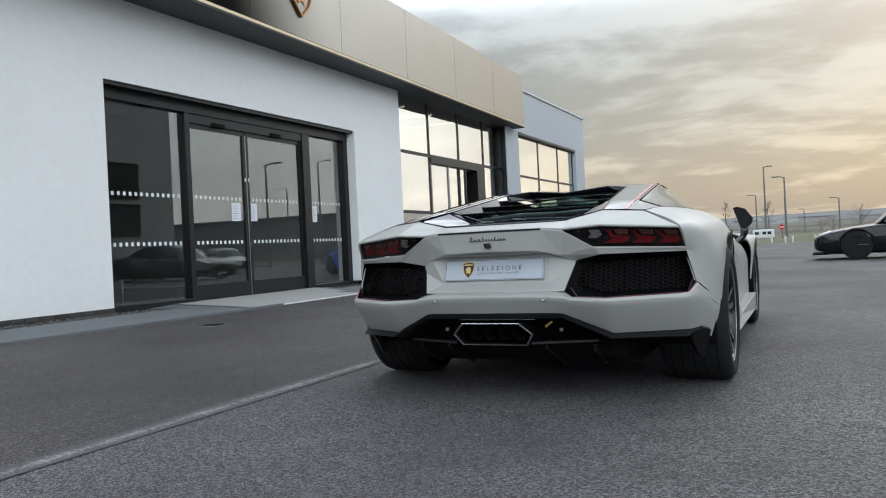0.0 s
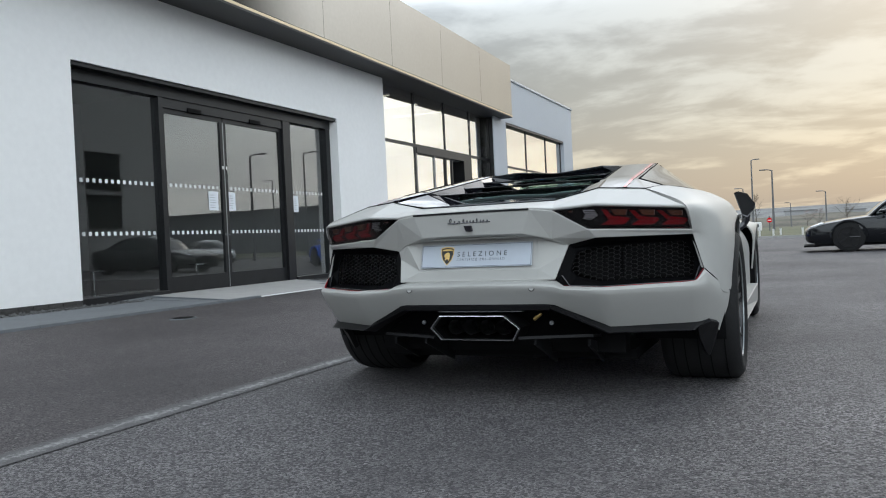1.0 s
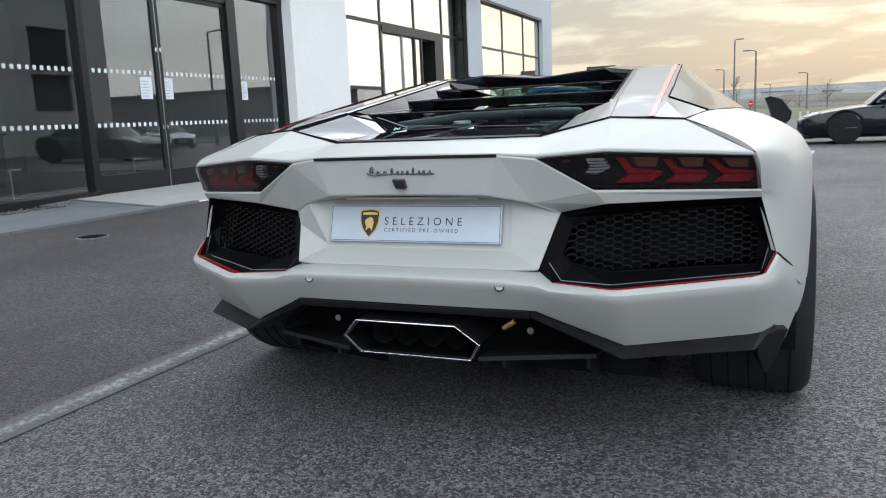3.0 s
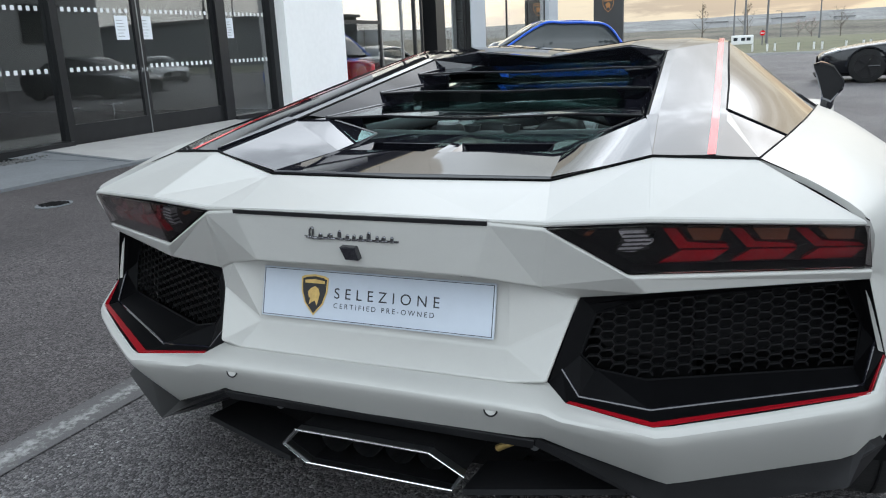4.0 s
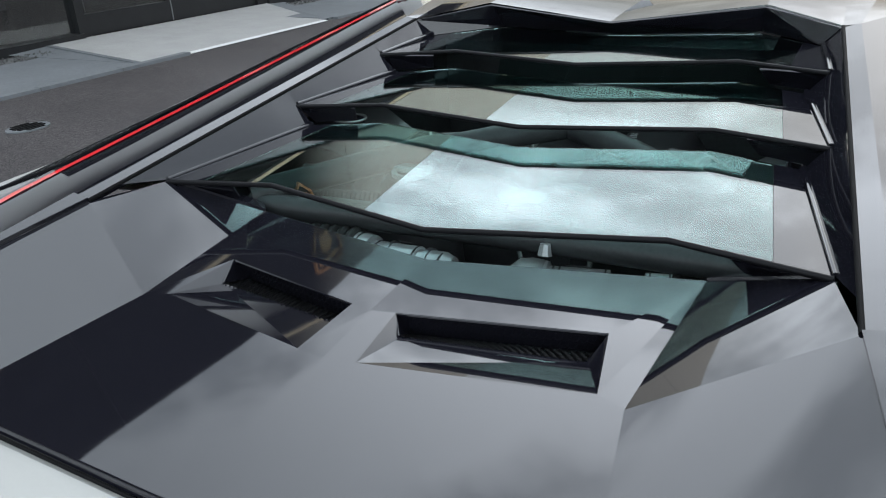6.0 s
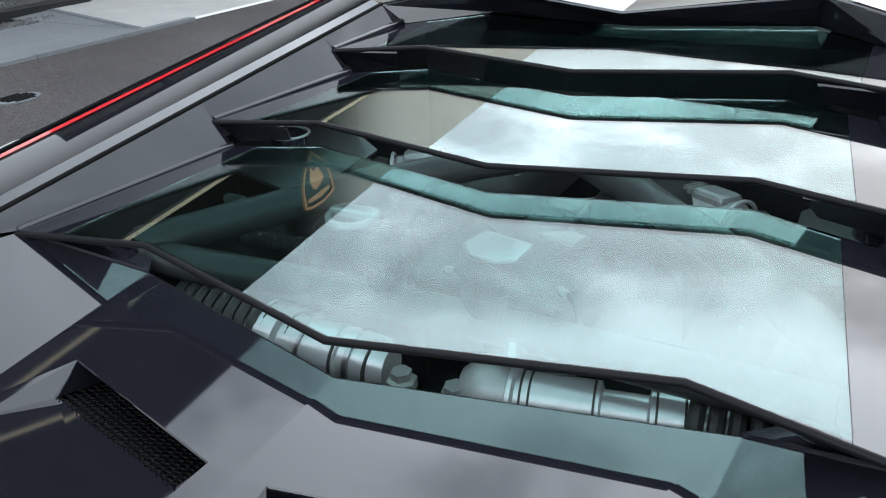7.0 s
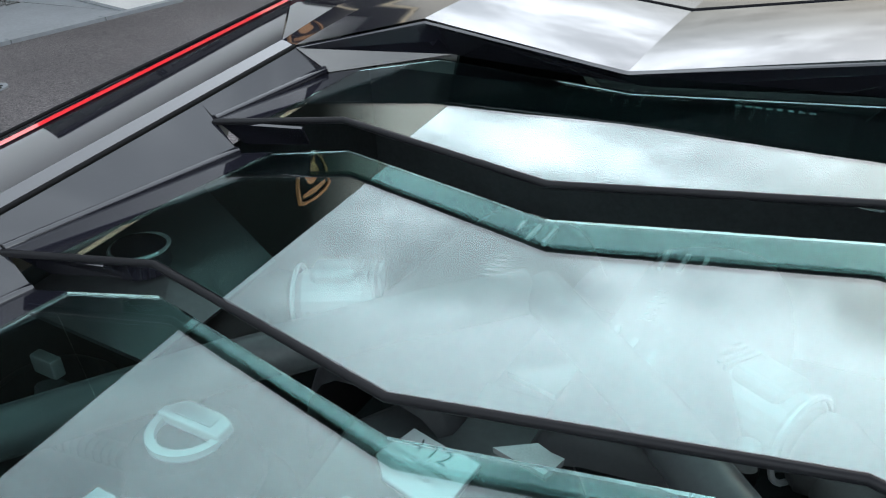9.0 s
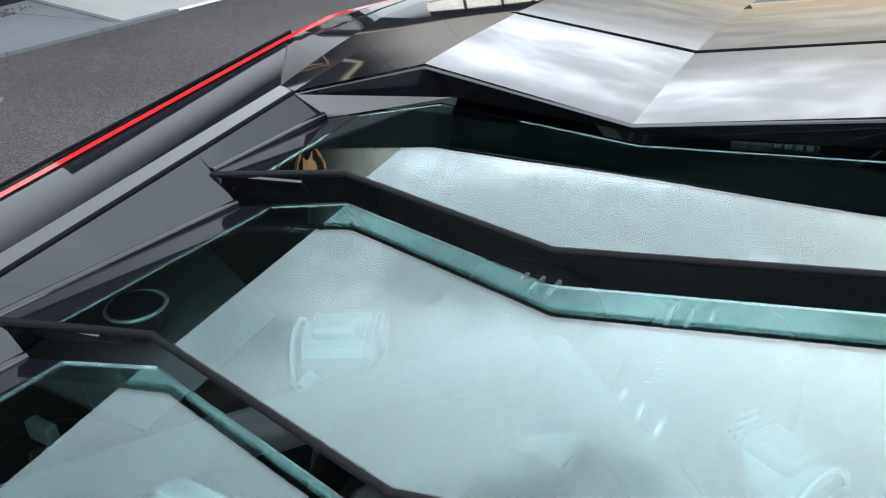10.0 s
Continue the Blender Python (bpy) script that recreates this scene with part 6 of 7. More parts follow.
# intake plenums with ribs
for s in (1, -1):
    pl = cp("intake_plenum", *loft([[(s * 0.03, y, 0.855 - d), (s * 0.06, y, 0.900 - d), (s * 0.15, y, 0.910 - d), (s * 0.19, y, 0.860 - d), (s * 0.20, y, 0.76)] for y, d in ((1.10, 0.03), (1.13, 0.0), (1.30, 0.0), (1.45, 0.01), (1.50, 0.05))], 3, 3), SATIN, "black crackle intake plenum", smooth=True)
    for j in range(3):
        x0 = s * 0.085 + (j - 1) * 0.020
        cp("plenum_rib", *box_geo(x0 - 0.0022, x0 + 0.0022, 1.195, 1.245 - 0.012 * j, 0.908, 0.913), ALLOY, parent=pl)
        cp("plenum_rib", *box_geo(x0 - 0.0022, x0 + 0.0022, 1.375, 1.415, 0.902, 0.907), ALLOY, parent=pl)
    fl5 = [tube_geo(smooth_line([(s * 0.085 + a * (1 + 0.5 * (j % 3 == 0)), 1.262 + 0.011 * j + b, 0.9125) for a, b in ((-0.006, 0.0), (-0.002, 0.004), (0.001, 0.002), (0.004, 0.006), (0.006, 0.003))], 3), 0.0007, 5) for j in range(6)]
    cp("plenum_script", *joined(fl5), ALLOY, "pale script flourish", parent=pl)
    # throttle body, clamp and ribbed hose
    tx, ty = (0.194, 1.232) if s > 0 else (-0.238, 1.222)
    tb = cp("throttle_body", *placed(tube_geo([(0, -0.042, 0), (0, -0.034, 0), (0, 0.030, 0), (0, 0.040, 0)], [0.028, 0.034, 0.034, 0.030], 20), pose(tx, ty, 0.872, 0, 0, s * 62)), THROTTLE, "cast aluminium throttle body")
    cp("throttle_boss", *placed(box_geo(-0.022, 0.022, -0.030, 0.020, 0.010, 0.040), pose(tx - s * 0.003, ty + 0.003, 0.872, 0, s * 8, s * 62)), THROTTLE, parent=tb, bevel=0.007)
    for q in range(4):
        cp("throttle_fin", *placed(box_geo(-0.023, 0.023, 0.022 + 0.007 * q, 0.025 + 0.007 * q, 0.008, 0.036), pose(tx - s * 0.003, ty + 0.003, 0.872, 0, s * 8, s * 62)), THROTTLE, parent=tb)
    tube("throttle_port", [(tx, ty - 0.044, 0.872), (tx + s * 0.002, ty - 0.062, 0.866)], [0.010, 0.009], THROTTLE, tb)
    tube("hose_clamp", [Vector((tx + s * 0.036, ty - 0.020, 0.872)) + Vector((s * 0.017 * math.cos(a), 0.034 * math.cos(a), 0.038 * math.sin(a))) for a in (2 * math.pi * q / 24 for q in range(25))], 0.0028, ALLOY, tb, caps=False, sides=6)
    hp = [(tx + s * (0.042 + 0.012 * j), ty - 0.022 - 0.005 * j - 0.0006 * j * j, 0.871 - 0.001 * j * j) for j in range(14)]
    tube("air_hose", hp, [0.036 if j % 2 else 0.031 for j in range(14)], HOSE, car, "ribbed black intake hose", sides=16)
# strut brace: a V of tubes from the middle and the cross tube with two open stubs
tube("strut_brace", [(-0.012, 1.216, 0.944), (-0.098, 1.124, 0.944), (-0.176, 1.026, 0.942), (-0.37, 0.80, 0.915)], 0.021, TUBE, car, "black strut brace tube", sides=18)
tube("strut_brace", [(0.0, 1.222, 0.944), (0.132, 1.110, 0.944), (0.262, 0.982, 0.940), (0.38, 0.865, 0.925)], 0.021, TUBE, car, "black strut brace tube", sides=18)
cross = tube("cross_tube", [(-0.37, 0.800, 0.903), (-0.10, 0.842, 0.893), (0.10, 0.848, 0.893), (0.37, 0.838, 0.900)], 0.0195, TUBE, car, "black cross tube with two open stubs", sides=18)
for x in (-0.057, 0.058):
    tube("open_stub", [(x, 0.852, 0.890), (x, 0.852, 0.910), (x, 0.852, 0.927)], [0.018, 0.021, 0.0245], TUBE, cross, caps=False, sides=22)
    tube("stub_rim", [(x + 0.0245 * math.cos(a), 0.852 + 0.0245 * math.sin(a), 0.927) for a in (2 * math.pi * q / 24 for q in range(25))], 0.0009, TUBE, cross, caps=False, sides=6)
# V12 cover with the silver firing-order plate
cp("engine_cover", *prism([(-0.12, 0.98, 0.842), (0.08, 0.98, 0.842), (0.10, 1.09, 0.850), (0.03, 1.18, 0.865), (-0.06, 1.18, 0.865), (-0.13, 1.09, 0.850)], -0.08, 0.0), CARBON, "carbon engine cover", bevel=0.008)
bm_ = pose(-0.030, 1.057, 0.8600, 6, 0, -12)
badge = cp("order_plate", *placed(prism([(-0.040, -0.016, 0), (-0.018, -0.031, 0), (0.020, -0.031, 0), (0.042, -0.014, 0), (0.038, 0.026, 0), (-0.036, 0.026, 0)], 0.0, 0.006), bm_), ALLOY, "silver firing-order plate", bevel=0.0015)
cp("plate_words", *placed(text_geo("V12", 0.021, 1.15), bm_ @ Matrix.Translation((-0.020, 0.006, 0.0064))), INK, parent=badge)
cp("plate_words", *placed(text_geo("ORDINE DI ACCENSIONE", 0.0058, 1.0), bm_ @ Matrix.Translation((-0.036, -0.004, 0.0064))), INK, parent=badge)
cp("plate_words", *placed(text_geo("1 12 4 9 2 11 6 7 3 10 5 8", 0.0056, 1.0), bm_ @ Matrix.Translation((-0.034, -0.014, 0.0064))), INK, parent=badge)
for q in ((-0.09, 1.19, 0.88), (0.02, 1.18, 0.885), (0.045, 1.10, 0.875)):
    cp("cover_tab", *prism([(q[0] - 0.03, q[1] - 0.01, q[2]), (q[0] + 0.02, q[1] - 0.022, q[2]), (q[0] + 0.035, q[1] + 0.03, q[2] + 0.004)], -0.004, 0.002), CAST)
# oil filler cap
cap = tube("filler_cap", [(-0.174, 0.952, 0.872), (-0.174, 0.952, 0.910), (-0.174, 0.952, 0.918)], [0.052, 0.048, 0.040], SATIN, car, "round black oil filler cap with a silver grip", sides=24)
hoop = []
for q in range(19):
    a = math.pi + math.pi * q / 18
    hoop.append([(-0.174 + r_ * math.cos(a), 0.956 + r_ * math.sin(a), z_) for r_, z_ in ((0.0255, 0.919), (0.0255, 0.925), (0.0325, 0.925), (0.0325, 0.919))])
cp("cap_hoop", *grid_geo(hoop), ALLOY, "silver hoop of the filler cap", parent=cap)
grip = cp("cap_grip", *placed(prism([(-0.0325, -0.004, 0), (0.0325, -0.004, 0), (0.031, 0.013, 0), (0.020, 0.018, 0), (-0.020, 0.018, 0), (-0.031, 0.013, 0)], 0.0, 0.010), pose(-0.174, 0.958, 0.919)), ALLOY, "silver grip bar", parent=cap, bevel=0.002)
cp("grip_inset", *placed(box_geo(-0.020, 0.020, 0.001, 0.011, 0.0102, 0.0108), pose(-0.174, 0.958, 0.919)), STEEL, parent=grip)
tube("filler_neck", [(-0.174, 0.952, 0.70), (-0.174, 0.952, 0.842), (-0.174, 0.952, 0.877)], [0.085, 0.075, 0.055], SATIN, car, "black filler neck", sides=24)
# left and right dampers with springs
sp = [Vector((-0.300 + 0.0011 * q, 0.790 + 0.036 * math.cos(q * 0.42), 0.853 + 0.040 * math.sin(q * 0.42))) for q in range(115)]
dl = tube("damper", [(-0.190, 0.788, 0.853), (-0.180, 0.788, 0.853), (-0.172, 0.788, 0.853), (-0.150, 0.788, 0.853), (-0.148, 0.788, 0.853), (-0.075, 0.792, 0.853), (-0.073, 0.792, 0.853), (-0.035, 0.794, 0.853), (-0.022, 0.795, 0.853)], [0.036, 0.040, 0.040, 0.038, 0.031, 0.031, 0.028, 0.028, 0.022], ALLOY, car, "silver suspension damper with black spring", sides=26)
tube("spring", sp, 0.0075, HOSE, dl, "black coil spring", sides=8)
tube("damper_ring", [(-0.120, 0.790, 0.853), (-0.116, 0.790, 0.853)], 0.0335, STEEL, dl, sides=26)
tube("damper_ring", [(-0.062, 0.792, 0.853), (-0.056, 0.792, 0.853)], 0.0310, STEEL, dl, sides=26)
for x_ in (-0.168, -0.140, -0.078, -0.038):
    tube("damper_groove", [(x_, 0.790, 0.853), (x_ + 0.0022, 0.790, 0.853)], 0.0405 if x_ < -0.15 else 0.0318 if x_ < -0.05 else 0.0286, HOSE, dl, sides=26)
cp("damper_label", *placed(box_geo(-0.010, 0.010, -0.016, 0.016, 0.031, 0.0318), pose(-0.098, 0.790, 0.853, -38)), INK, parent=dl)
dr = tube("damper", [(0.078, 0.800, 0.851), (0.092, 0.802, 0.851), (0.112, 0.806, 0.851), (0.114, 0.806, 0.851), (0.190, 0.822, 0.851), (0.192, 0.822, 0.851), (0.232, 0.830, 0.851), (0.234, 0.830, 0.851), (0.268, 0.838, 0.851), (0.270, 0.838, 0.851), (0.300, 0.845, 0.851)], [0.031, 0.035, 0.035, 0.029, 0.029, 0.022, 0.022, 0.029, 0.029, 0.022, 0.022], ALLOY, car, "silver suspension damper", sides=26)
tube("spring", [Vector((0.270 + 0.0011 * q, 0.838 + 0.00024 * q + 0.036 * math.cos(q * 0.42), 0.851 + 0.036 * math.sin(q * 0.42))) for q in range(105)], 0.0075, HOSE, dr, "black coil spring", sides=8)
for x_, r_ in ((0.118, 0.0300), (0.126, 0.0296), (0.184, 0.0298), (0.238, 0.0298), (0.262, 0.0298)):
    tube("damper_groove", [(x_, 0.806 + (x_ - 0.112) * 0.205, 0.851), (x_ + 0.0022, 0.8065 + (x_ - 0.112) * 0.205, 0.851)], r_, HOSE, dr, sides=26)
tube("damper_head", [(0.060, 0.796, 0.851), (0.075, 0.799, 0.851), (0.090, 0.802, 0.851), (0.108, 0.805, 0.851)], [0.024, 0.036, 0.038, 0.036], CAST, dr, "dull cast damper head", sides=26)
cp("damper_label", *placed(box_geo(-0.016, 0.016, -0.010, 0.010, 0.029, 0.0298), pose(0.150, 0.813, 0.851, -38, 0, 12)), INK, parent=dr)
for x, y in ((-0.007, 0.791), (0.052, 0.793)):
    tube("hex_bolt", [(x, y, 0.835), (x, y, 0.846), (x, y, 0.848), (x, y, 0.856)], [0.016, 0.016, 0.011, 0.011], CAST, car, "grey hexagon bolt", sides=6)
tube("bleed_nipple", [(0.100, 0.818, 0.885), (0.100, 0.822, 0.900)], [0.010, 0.007], CAST, car, sides=8)
for ob_ in [dl, dr] + list(dl.children) + list(dr.children):
    for v_ in ob_.data.vertices:
        v_.co += Vector((-0.008, 0.013, -0.012))
# wires and lines
tube("sensor_lead", smooth_line([(-0.070, 1.004, 0.846), (-0.045, 0.990, 0.856), (0.005, 0.940, 0.850), (0.045, 0.88, 0.83)], 6), 0.0035, TUBE, car, "thin grey sensor lead")
tube("lead_ferrule", [(-0.076, 1.008, 0.845), (-0.056, 0.998, 0.851)], 0.0055, ALLOY, car)
tube("sensor_lead", smooth_line([(0.078, 1.010, 0.846), (0.098, 0.990, 0.852), (0.125, 0.940, 0.845), (0.135, 0.89, 0.825)], 6), 0.0035, TUBE, car, "thin grey sensor lead")
tube("lead_ferrule", [(0.072, 1.016, 0.845), (0.087, 1.000, 0.850)], 0.0055, ALLOY, car)
tube("ribbed_conduit", [(-0.36 + 0.004 * q, 0.925 + 0.0006 * q, 0.875 - 0.0000 * q) for q in range(40)], [0.011 if q % 2 else 0.009 for q in range(40)], HOSE, car, "ribbed black conduit", sides=10)
tube("brake_line", smooth_line([(0.11, 0.86, 0.88), (0.16, 0.88, 0.885), (0.22, 0.90, 0.88), (0.32, 0.90, 0.87)], 5), 0.005, HOSE, car, "black braided line")
tube("line_fitting", [(0.15, 0.876, 0.885), (0.175, 0.886, 0.884)], 0.008, CAST, car)
# left side: suspension pick-up, fuel cap and carbon shelf
cp2("carbon_shelf", [(0.425, 0.98, 0.955), (0.425, 1.22, 0.985), (0.30, 1.20, 0.915), (0.30, 1.02, 0.90)], [(0, 1, 2, 3)], CARBON, "carbon fibre side shelf", solid=0.006)
for s in (1, -1):
    fc = tube("coolant_cap", [(s * 0.385, 1.10, 0.945), (s * 0.383, 1.10, 0.962)], [0.030, 0.027], BLACK, car, "gloss black cap", sides=20)
    tube("cap_ring", [(s * 0.383 + 0.029 * math.cos(a), 1.10 + 0.029 * math.sin(a), 0.962) for a in (2 * math.pi * q / 24 for q in range(25))], 0.002, ALLOY, fc, caps=False, sides=6)
    tube("turret", [(s * 0.37, 0.97, 0.80), (s * 0.375, 0.965, 0.87), (s * 0.375, 0.965, 0.885)], [0.075, 0.062, 0.050], SATIN, car, "black suspension turret", sides=22, caps=False)
    tube("turret_link", [(s * 0.385, 0.975, 0.875), (s * 0.34, 0.93, 0.84)], 0.015, TUBE, car)
    cp("turret_clamp", *placed(box_geo(-0.016, 0.016, -0.006, 0.006, 0.0, 0.02), pose(s * 0.39, 0.98, 0.885)), CAST, bevel=0.002)
cp("warning_label", *placed(box_geo(-0.011, 0.011, -0.018, 0.018, 0, 0.001), pose(-0.245, 0.900, 0.858)), PAPER, "small white label")

# ---- the far side of the forecourt ----
def lamp_post(x, y, h, arm, label="tall grey street lamp with a flat head"):
    ob = empty("street_lamp", x, y)
    tagged(ob, label, "street lamp", "street lamps beyond the forecourt")
    tube("pole", [(0, 0, 0), (0, 0, h * 0.4), (0, 0, h)], [0.09, 0.075, 0.05], LAMP_POST, ob)
    tube("arm", smooth_line([(0, 0, h - 0.02), (arm * 0.5, 0, h + 0.05), (arm, 0, h + 0.06)], 3), 0.035, LAMP_POST, ob)
    box("lamp_head", arm - 0.35 if arm < 0 else arm - 0.1, arm + 0.1 if arm < 0 else arm + 0.35, -0.12, 0.12, h + 0.02, h + 0.10, LAMP_POST, ob, bevel=0.02)
    return ob


lamp_post(-3.34, 70.0, 6.1, 0.3)
lamp_post(-1.55, 62.0, 4.65, -0.5)
lamp_post(-5.0, 85.0, 4.45, -0.5)
lamp_post(2.5, 85.0, 3.7, -0.5)
lamp_post(-1.04, 120.0, 3.6, -0.4)
lamp_post(14.0, 48.0, 7.5, -0.8)
lamp_post(10.0, 36.9, 6.1, -0.8, "tall grey car park lamp with a double head")
lamp_post(26.0, 60.0, 7.0, 0.8)

verge = put("grass_verge", *grid_geo([[(x, y + 0.002 * x * x * 0.02, 0.06 + (0.25 if y > 60 else 0.0)) for x in (-40, -20, -5, 5, 20, 60, 120)] for y in (45.0, 52.0, 62.0, 110.0)]), GRASS)
tagged(verge, "dull olive grass verge beyond the tarmac", "grass", kind="structure")
tagged(box("kerb_far", -40, 120, 44.8, 45.0, 0.0, 0.11, CONCRETE), "pale concrete kerb at the verge", "kerb", kind="structure")

rng = random.Random(5)


def hill(name, y, x0, x1, base, amp, mat, seed, lean=0.0):
    n = 90
    top, mid, bot = [], [], []
    for i in range(n + 1):
        x = x0 + (x1 - x0) * i / n
        h = base + amp * noise.noise(Vector((x / (y * 0.35), seed, 0))) + amp * 0.35 * noise.noise(Vector((x / (y * 0.07), seed + 4, 0))) + lean * max(0.0, x - y * 0.15)
        bot.append((x, y - y * 0.12, -0.3))
        mid.append((x, y, h * 0.62))
        top.append((x, y + y * 0.15, h))
    return tagged(put(name, *grid_geo([bot, mid, top]), mat), "low hazy hillside with bare trees and sheds", "hillside", kind="structure")


HAZE = material("hazy_hillside", (0.115, 0.118, 0.122), 1.0, var=0.4, scale=0.06, tint=(0.19, 0.19, 0.185))
NEARHILL = material("winter_scrub", (0.075, 0.070, 0.055), 1.0, var=0.5, scale=0.15, tint=(0.12, 0.108, 0.085))
hill("backdrop_hill", 640, -700, 900, 15.0, 3.5, HAZE, 3, 0.022)
hill("backdrop_scrub", 170, -160, 260, 2.6, 1.2, NEARHILL, 9, 0.006)
SHED = material("distant_shed", (0.30, 0.30, 0.30), 0.9, var=0.1, scale=0.1)
for x, y, w, h in ((-40, 520, 12, 7.5), (0, 520, 18, 8), (30, 520, 10, 7), (70, 520, 16, 8.5)):
    b = empty("distant_shed", x, y)
    tagged(b, "pale flat shed on the far hillside", "shed", "sheds on the hillside")
    box("wall", -w / 2, w / 2, 0, 12, 0, h, SHED, b)
    box("roof", -w / 2 - 0.5, w / 2 + 0.5, -0.5, 12.5, h, h + 0.6, HAZE, b)

# bare winter trees and shrubs
TWIG = material("bare_twig", (0.085, 0.068, 0.055), 0.9, var=0.2, scale=4)
BLOSSOM = material("pale_blossom", (0.42, 0.30, 0.29), 0.9, var=0.2, scale=3)
LEAFB = material("dry_leaf", (0.13, 0.10, 0.05), 0.9, var=0.3, scale=3)


def bare_tree(x, y, h, spread, seed, label, clumps=None):
    r = random.Random(seed)
    ob = empty("tree", x, y)
    tagged(ob, label, "tree", "bare trees beyond the verge")
    tube("trunk", [(0, 0, 0), (0.02 * h, 0, h * 0.35), (0, 0.02 * h, h * 0.65), (0, 0, h)], [0.012 * h + 0.02, 0.01 * h, 0.006 * h, 0.002 * h], TWIG, ob, sides=7)
    geo, leaf = [], []
    for i in range(26):
        z = h * r.uniform(0.25, 0.92)
        a, ln = r.uniform(0, 6.28), spread * r.uniform(0.4, 1.0) * (1.15 - z / h)
        p0 = Vector((0, 0, z))
        p1 = p0 + Vector((math.cos(a) * ln * 0.5, math.sin(a) * ln * 0.5, ln * 0.45))
        p2 = p0 + Vector((math.cos(a) * ln, math.sin(a) * ln, ln * 1.0))
        geo.append(tube_geo([p0, p1, p2], [0.004 * h, 0.0025 * h, 0.001 * h], 5))
        for j in range(5):
            q = p0.lerp(p2, r.uniform(0.4, 1))
            d = Vector((r.uniform(-1, 1), r.uniform(-1, 1), r.uniform(0, 1))) * ln * 0.4
            geo.append(tube_geo([q, q + d], [0.0014 * h, 0.0007 * h], 4))
            for _ in range(4 if clumps else 1):
                c = q + d * r.uniform(0.3, 1.1)
                e = 0.012 * h
                leaf.append(([c + Vector((r.uniform(-e, e), r.uniform(-e, e), r.uniform(-e, e))) for _ in range(4)], [(0, 1, 2), (1, 3, 2)]))
    put("limbs", *joined(geo), TWIG, ob)
    cr = put("crown", *joined(leaf), clumps or LEAFB, ob)
    cr["kind"] = "stuff"


bare_tree(-3.25, 71.5, 3.4, 1.2, 1, "slender bare young tree beside a lamp post")
bare_tree(-7.5, 80, 4.0, 1.2, 2, "slender bare young tree")
bare_tree(4.6, 92, 2.9, 2.6, 3, "round bare winter tree")
bare_tree(2.2, 100, 2.2, 2.0, 4, "pink flowering cherry tree", BLOSSOM)
bare_tree(0.9, 104, 2.0, 1.9, 7, "pink flowering cherry tree", BLOSSOM)
for j in range(12):
    bare_tree(12 + j * 7.0, 96 + (j % 3) * 6, 2.4 + (j % 4) * 0.4, 2.2, 20 + j, "round bare winter tree")

# no-entry sign, bollards and a parked caravan
sg_ = empty("road_sign", -1.77, 60.0)
tagged(sg_, "round red no-entry sign with white bar on a post", "road sign")
tube("post", [(0, 0.03, 0), (0, 0.03, 1.3)], 0.04, LAMP_POST, sg_)
tube("disc", [(0, 0, 1.02), (0, -0.02, 1.02)], 0.17, RED, sg_, sides=28)
box("bar", -0.12, 0.12, -0.026, -0.022, 0.985, 1.055, EDGE_PAINT, sg_)
for j in range(16):
    b = empty("bollard", -3.2 + j * 0.78 + (0.4 if j % 3 else 0), 50.0 + (j % 2) * 0.6)
    tagged(b, "short white verge marker post", "bollard", "white posts along the verge")
    tube("shaft", [(0, 0, 0.05), (0, 0, 0.46)], 0.055, EDGE_PAINT, b)
    tube("cap", [(0, 0, 0.46), (0, 0, 0.49)], [0.06, 0.04], LAMP_POST, b)
cv = empty("caravan", -3.1, 62.0)
tagged(cv, "white touring caravan parked beyond the verge", "caravan")
box("body", -0.75, 0.70, 0, 0.9, 0.25, 0.92, EDGE_PAINT, cv, bevel=0.08)
for x in (-0.45, 0.05, 0.4):
    box("window", x - 0.13, x + 0.13, -0.006, 0.01, 0.55, 0.76, CAR_GLASS, cv)
box("chassis", -0.65, 0.6, 0.05, 0.85, 0.12, 0.25, DARK, cv)
tube("wheel", [(0.0, -0.02, 0.18), (0.0, 0.12, 0.18)], 0.14, RUBBER, cv)


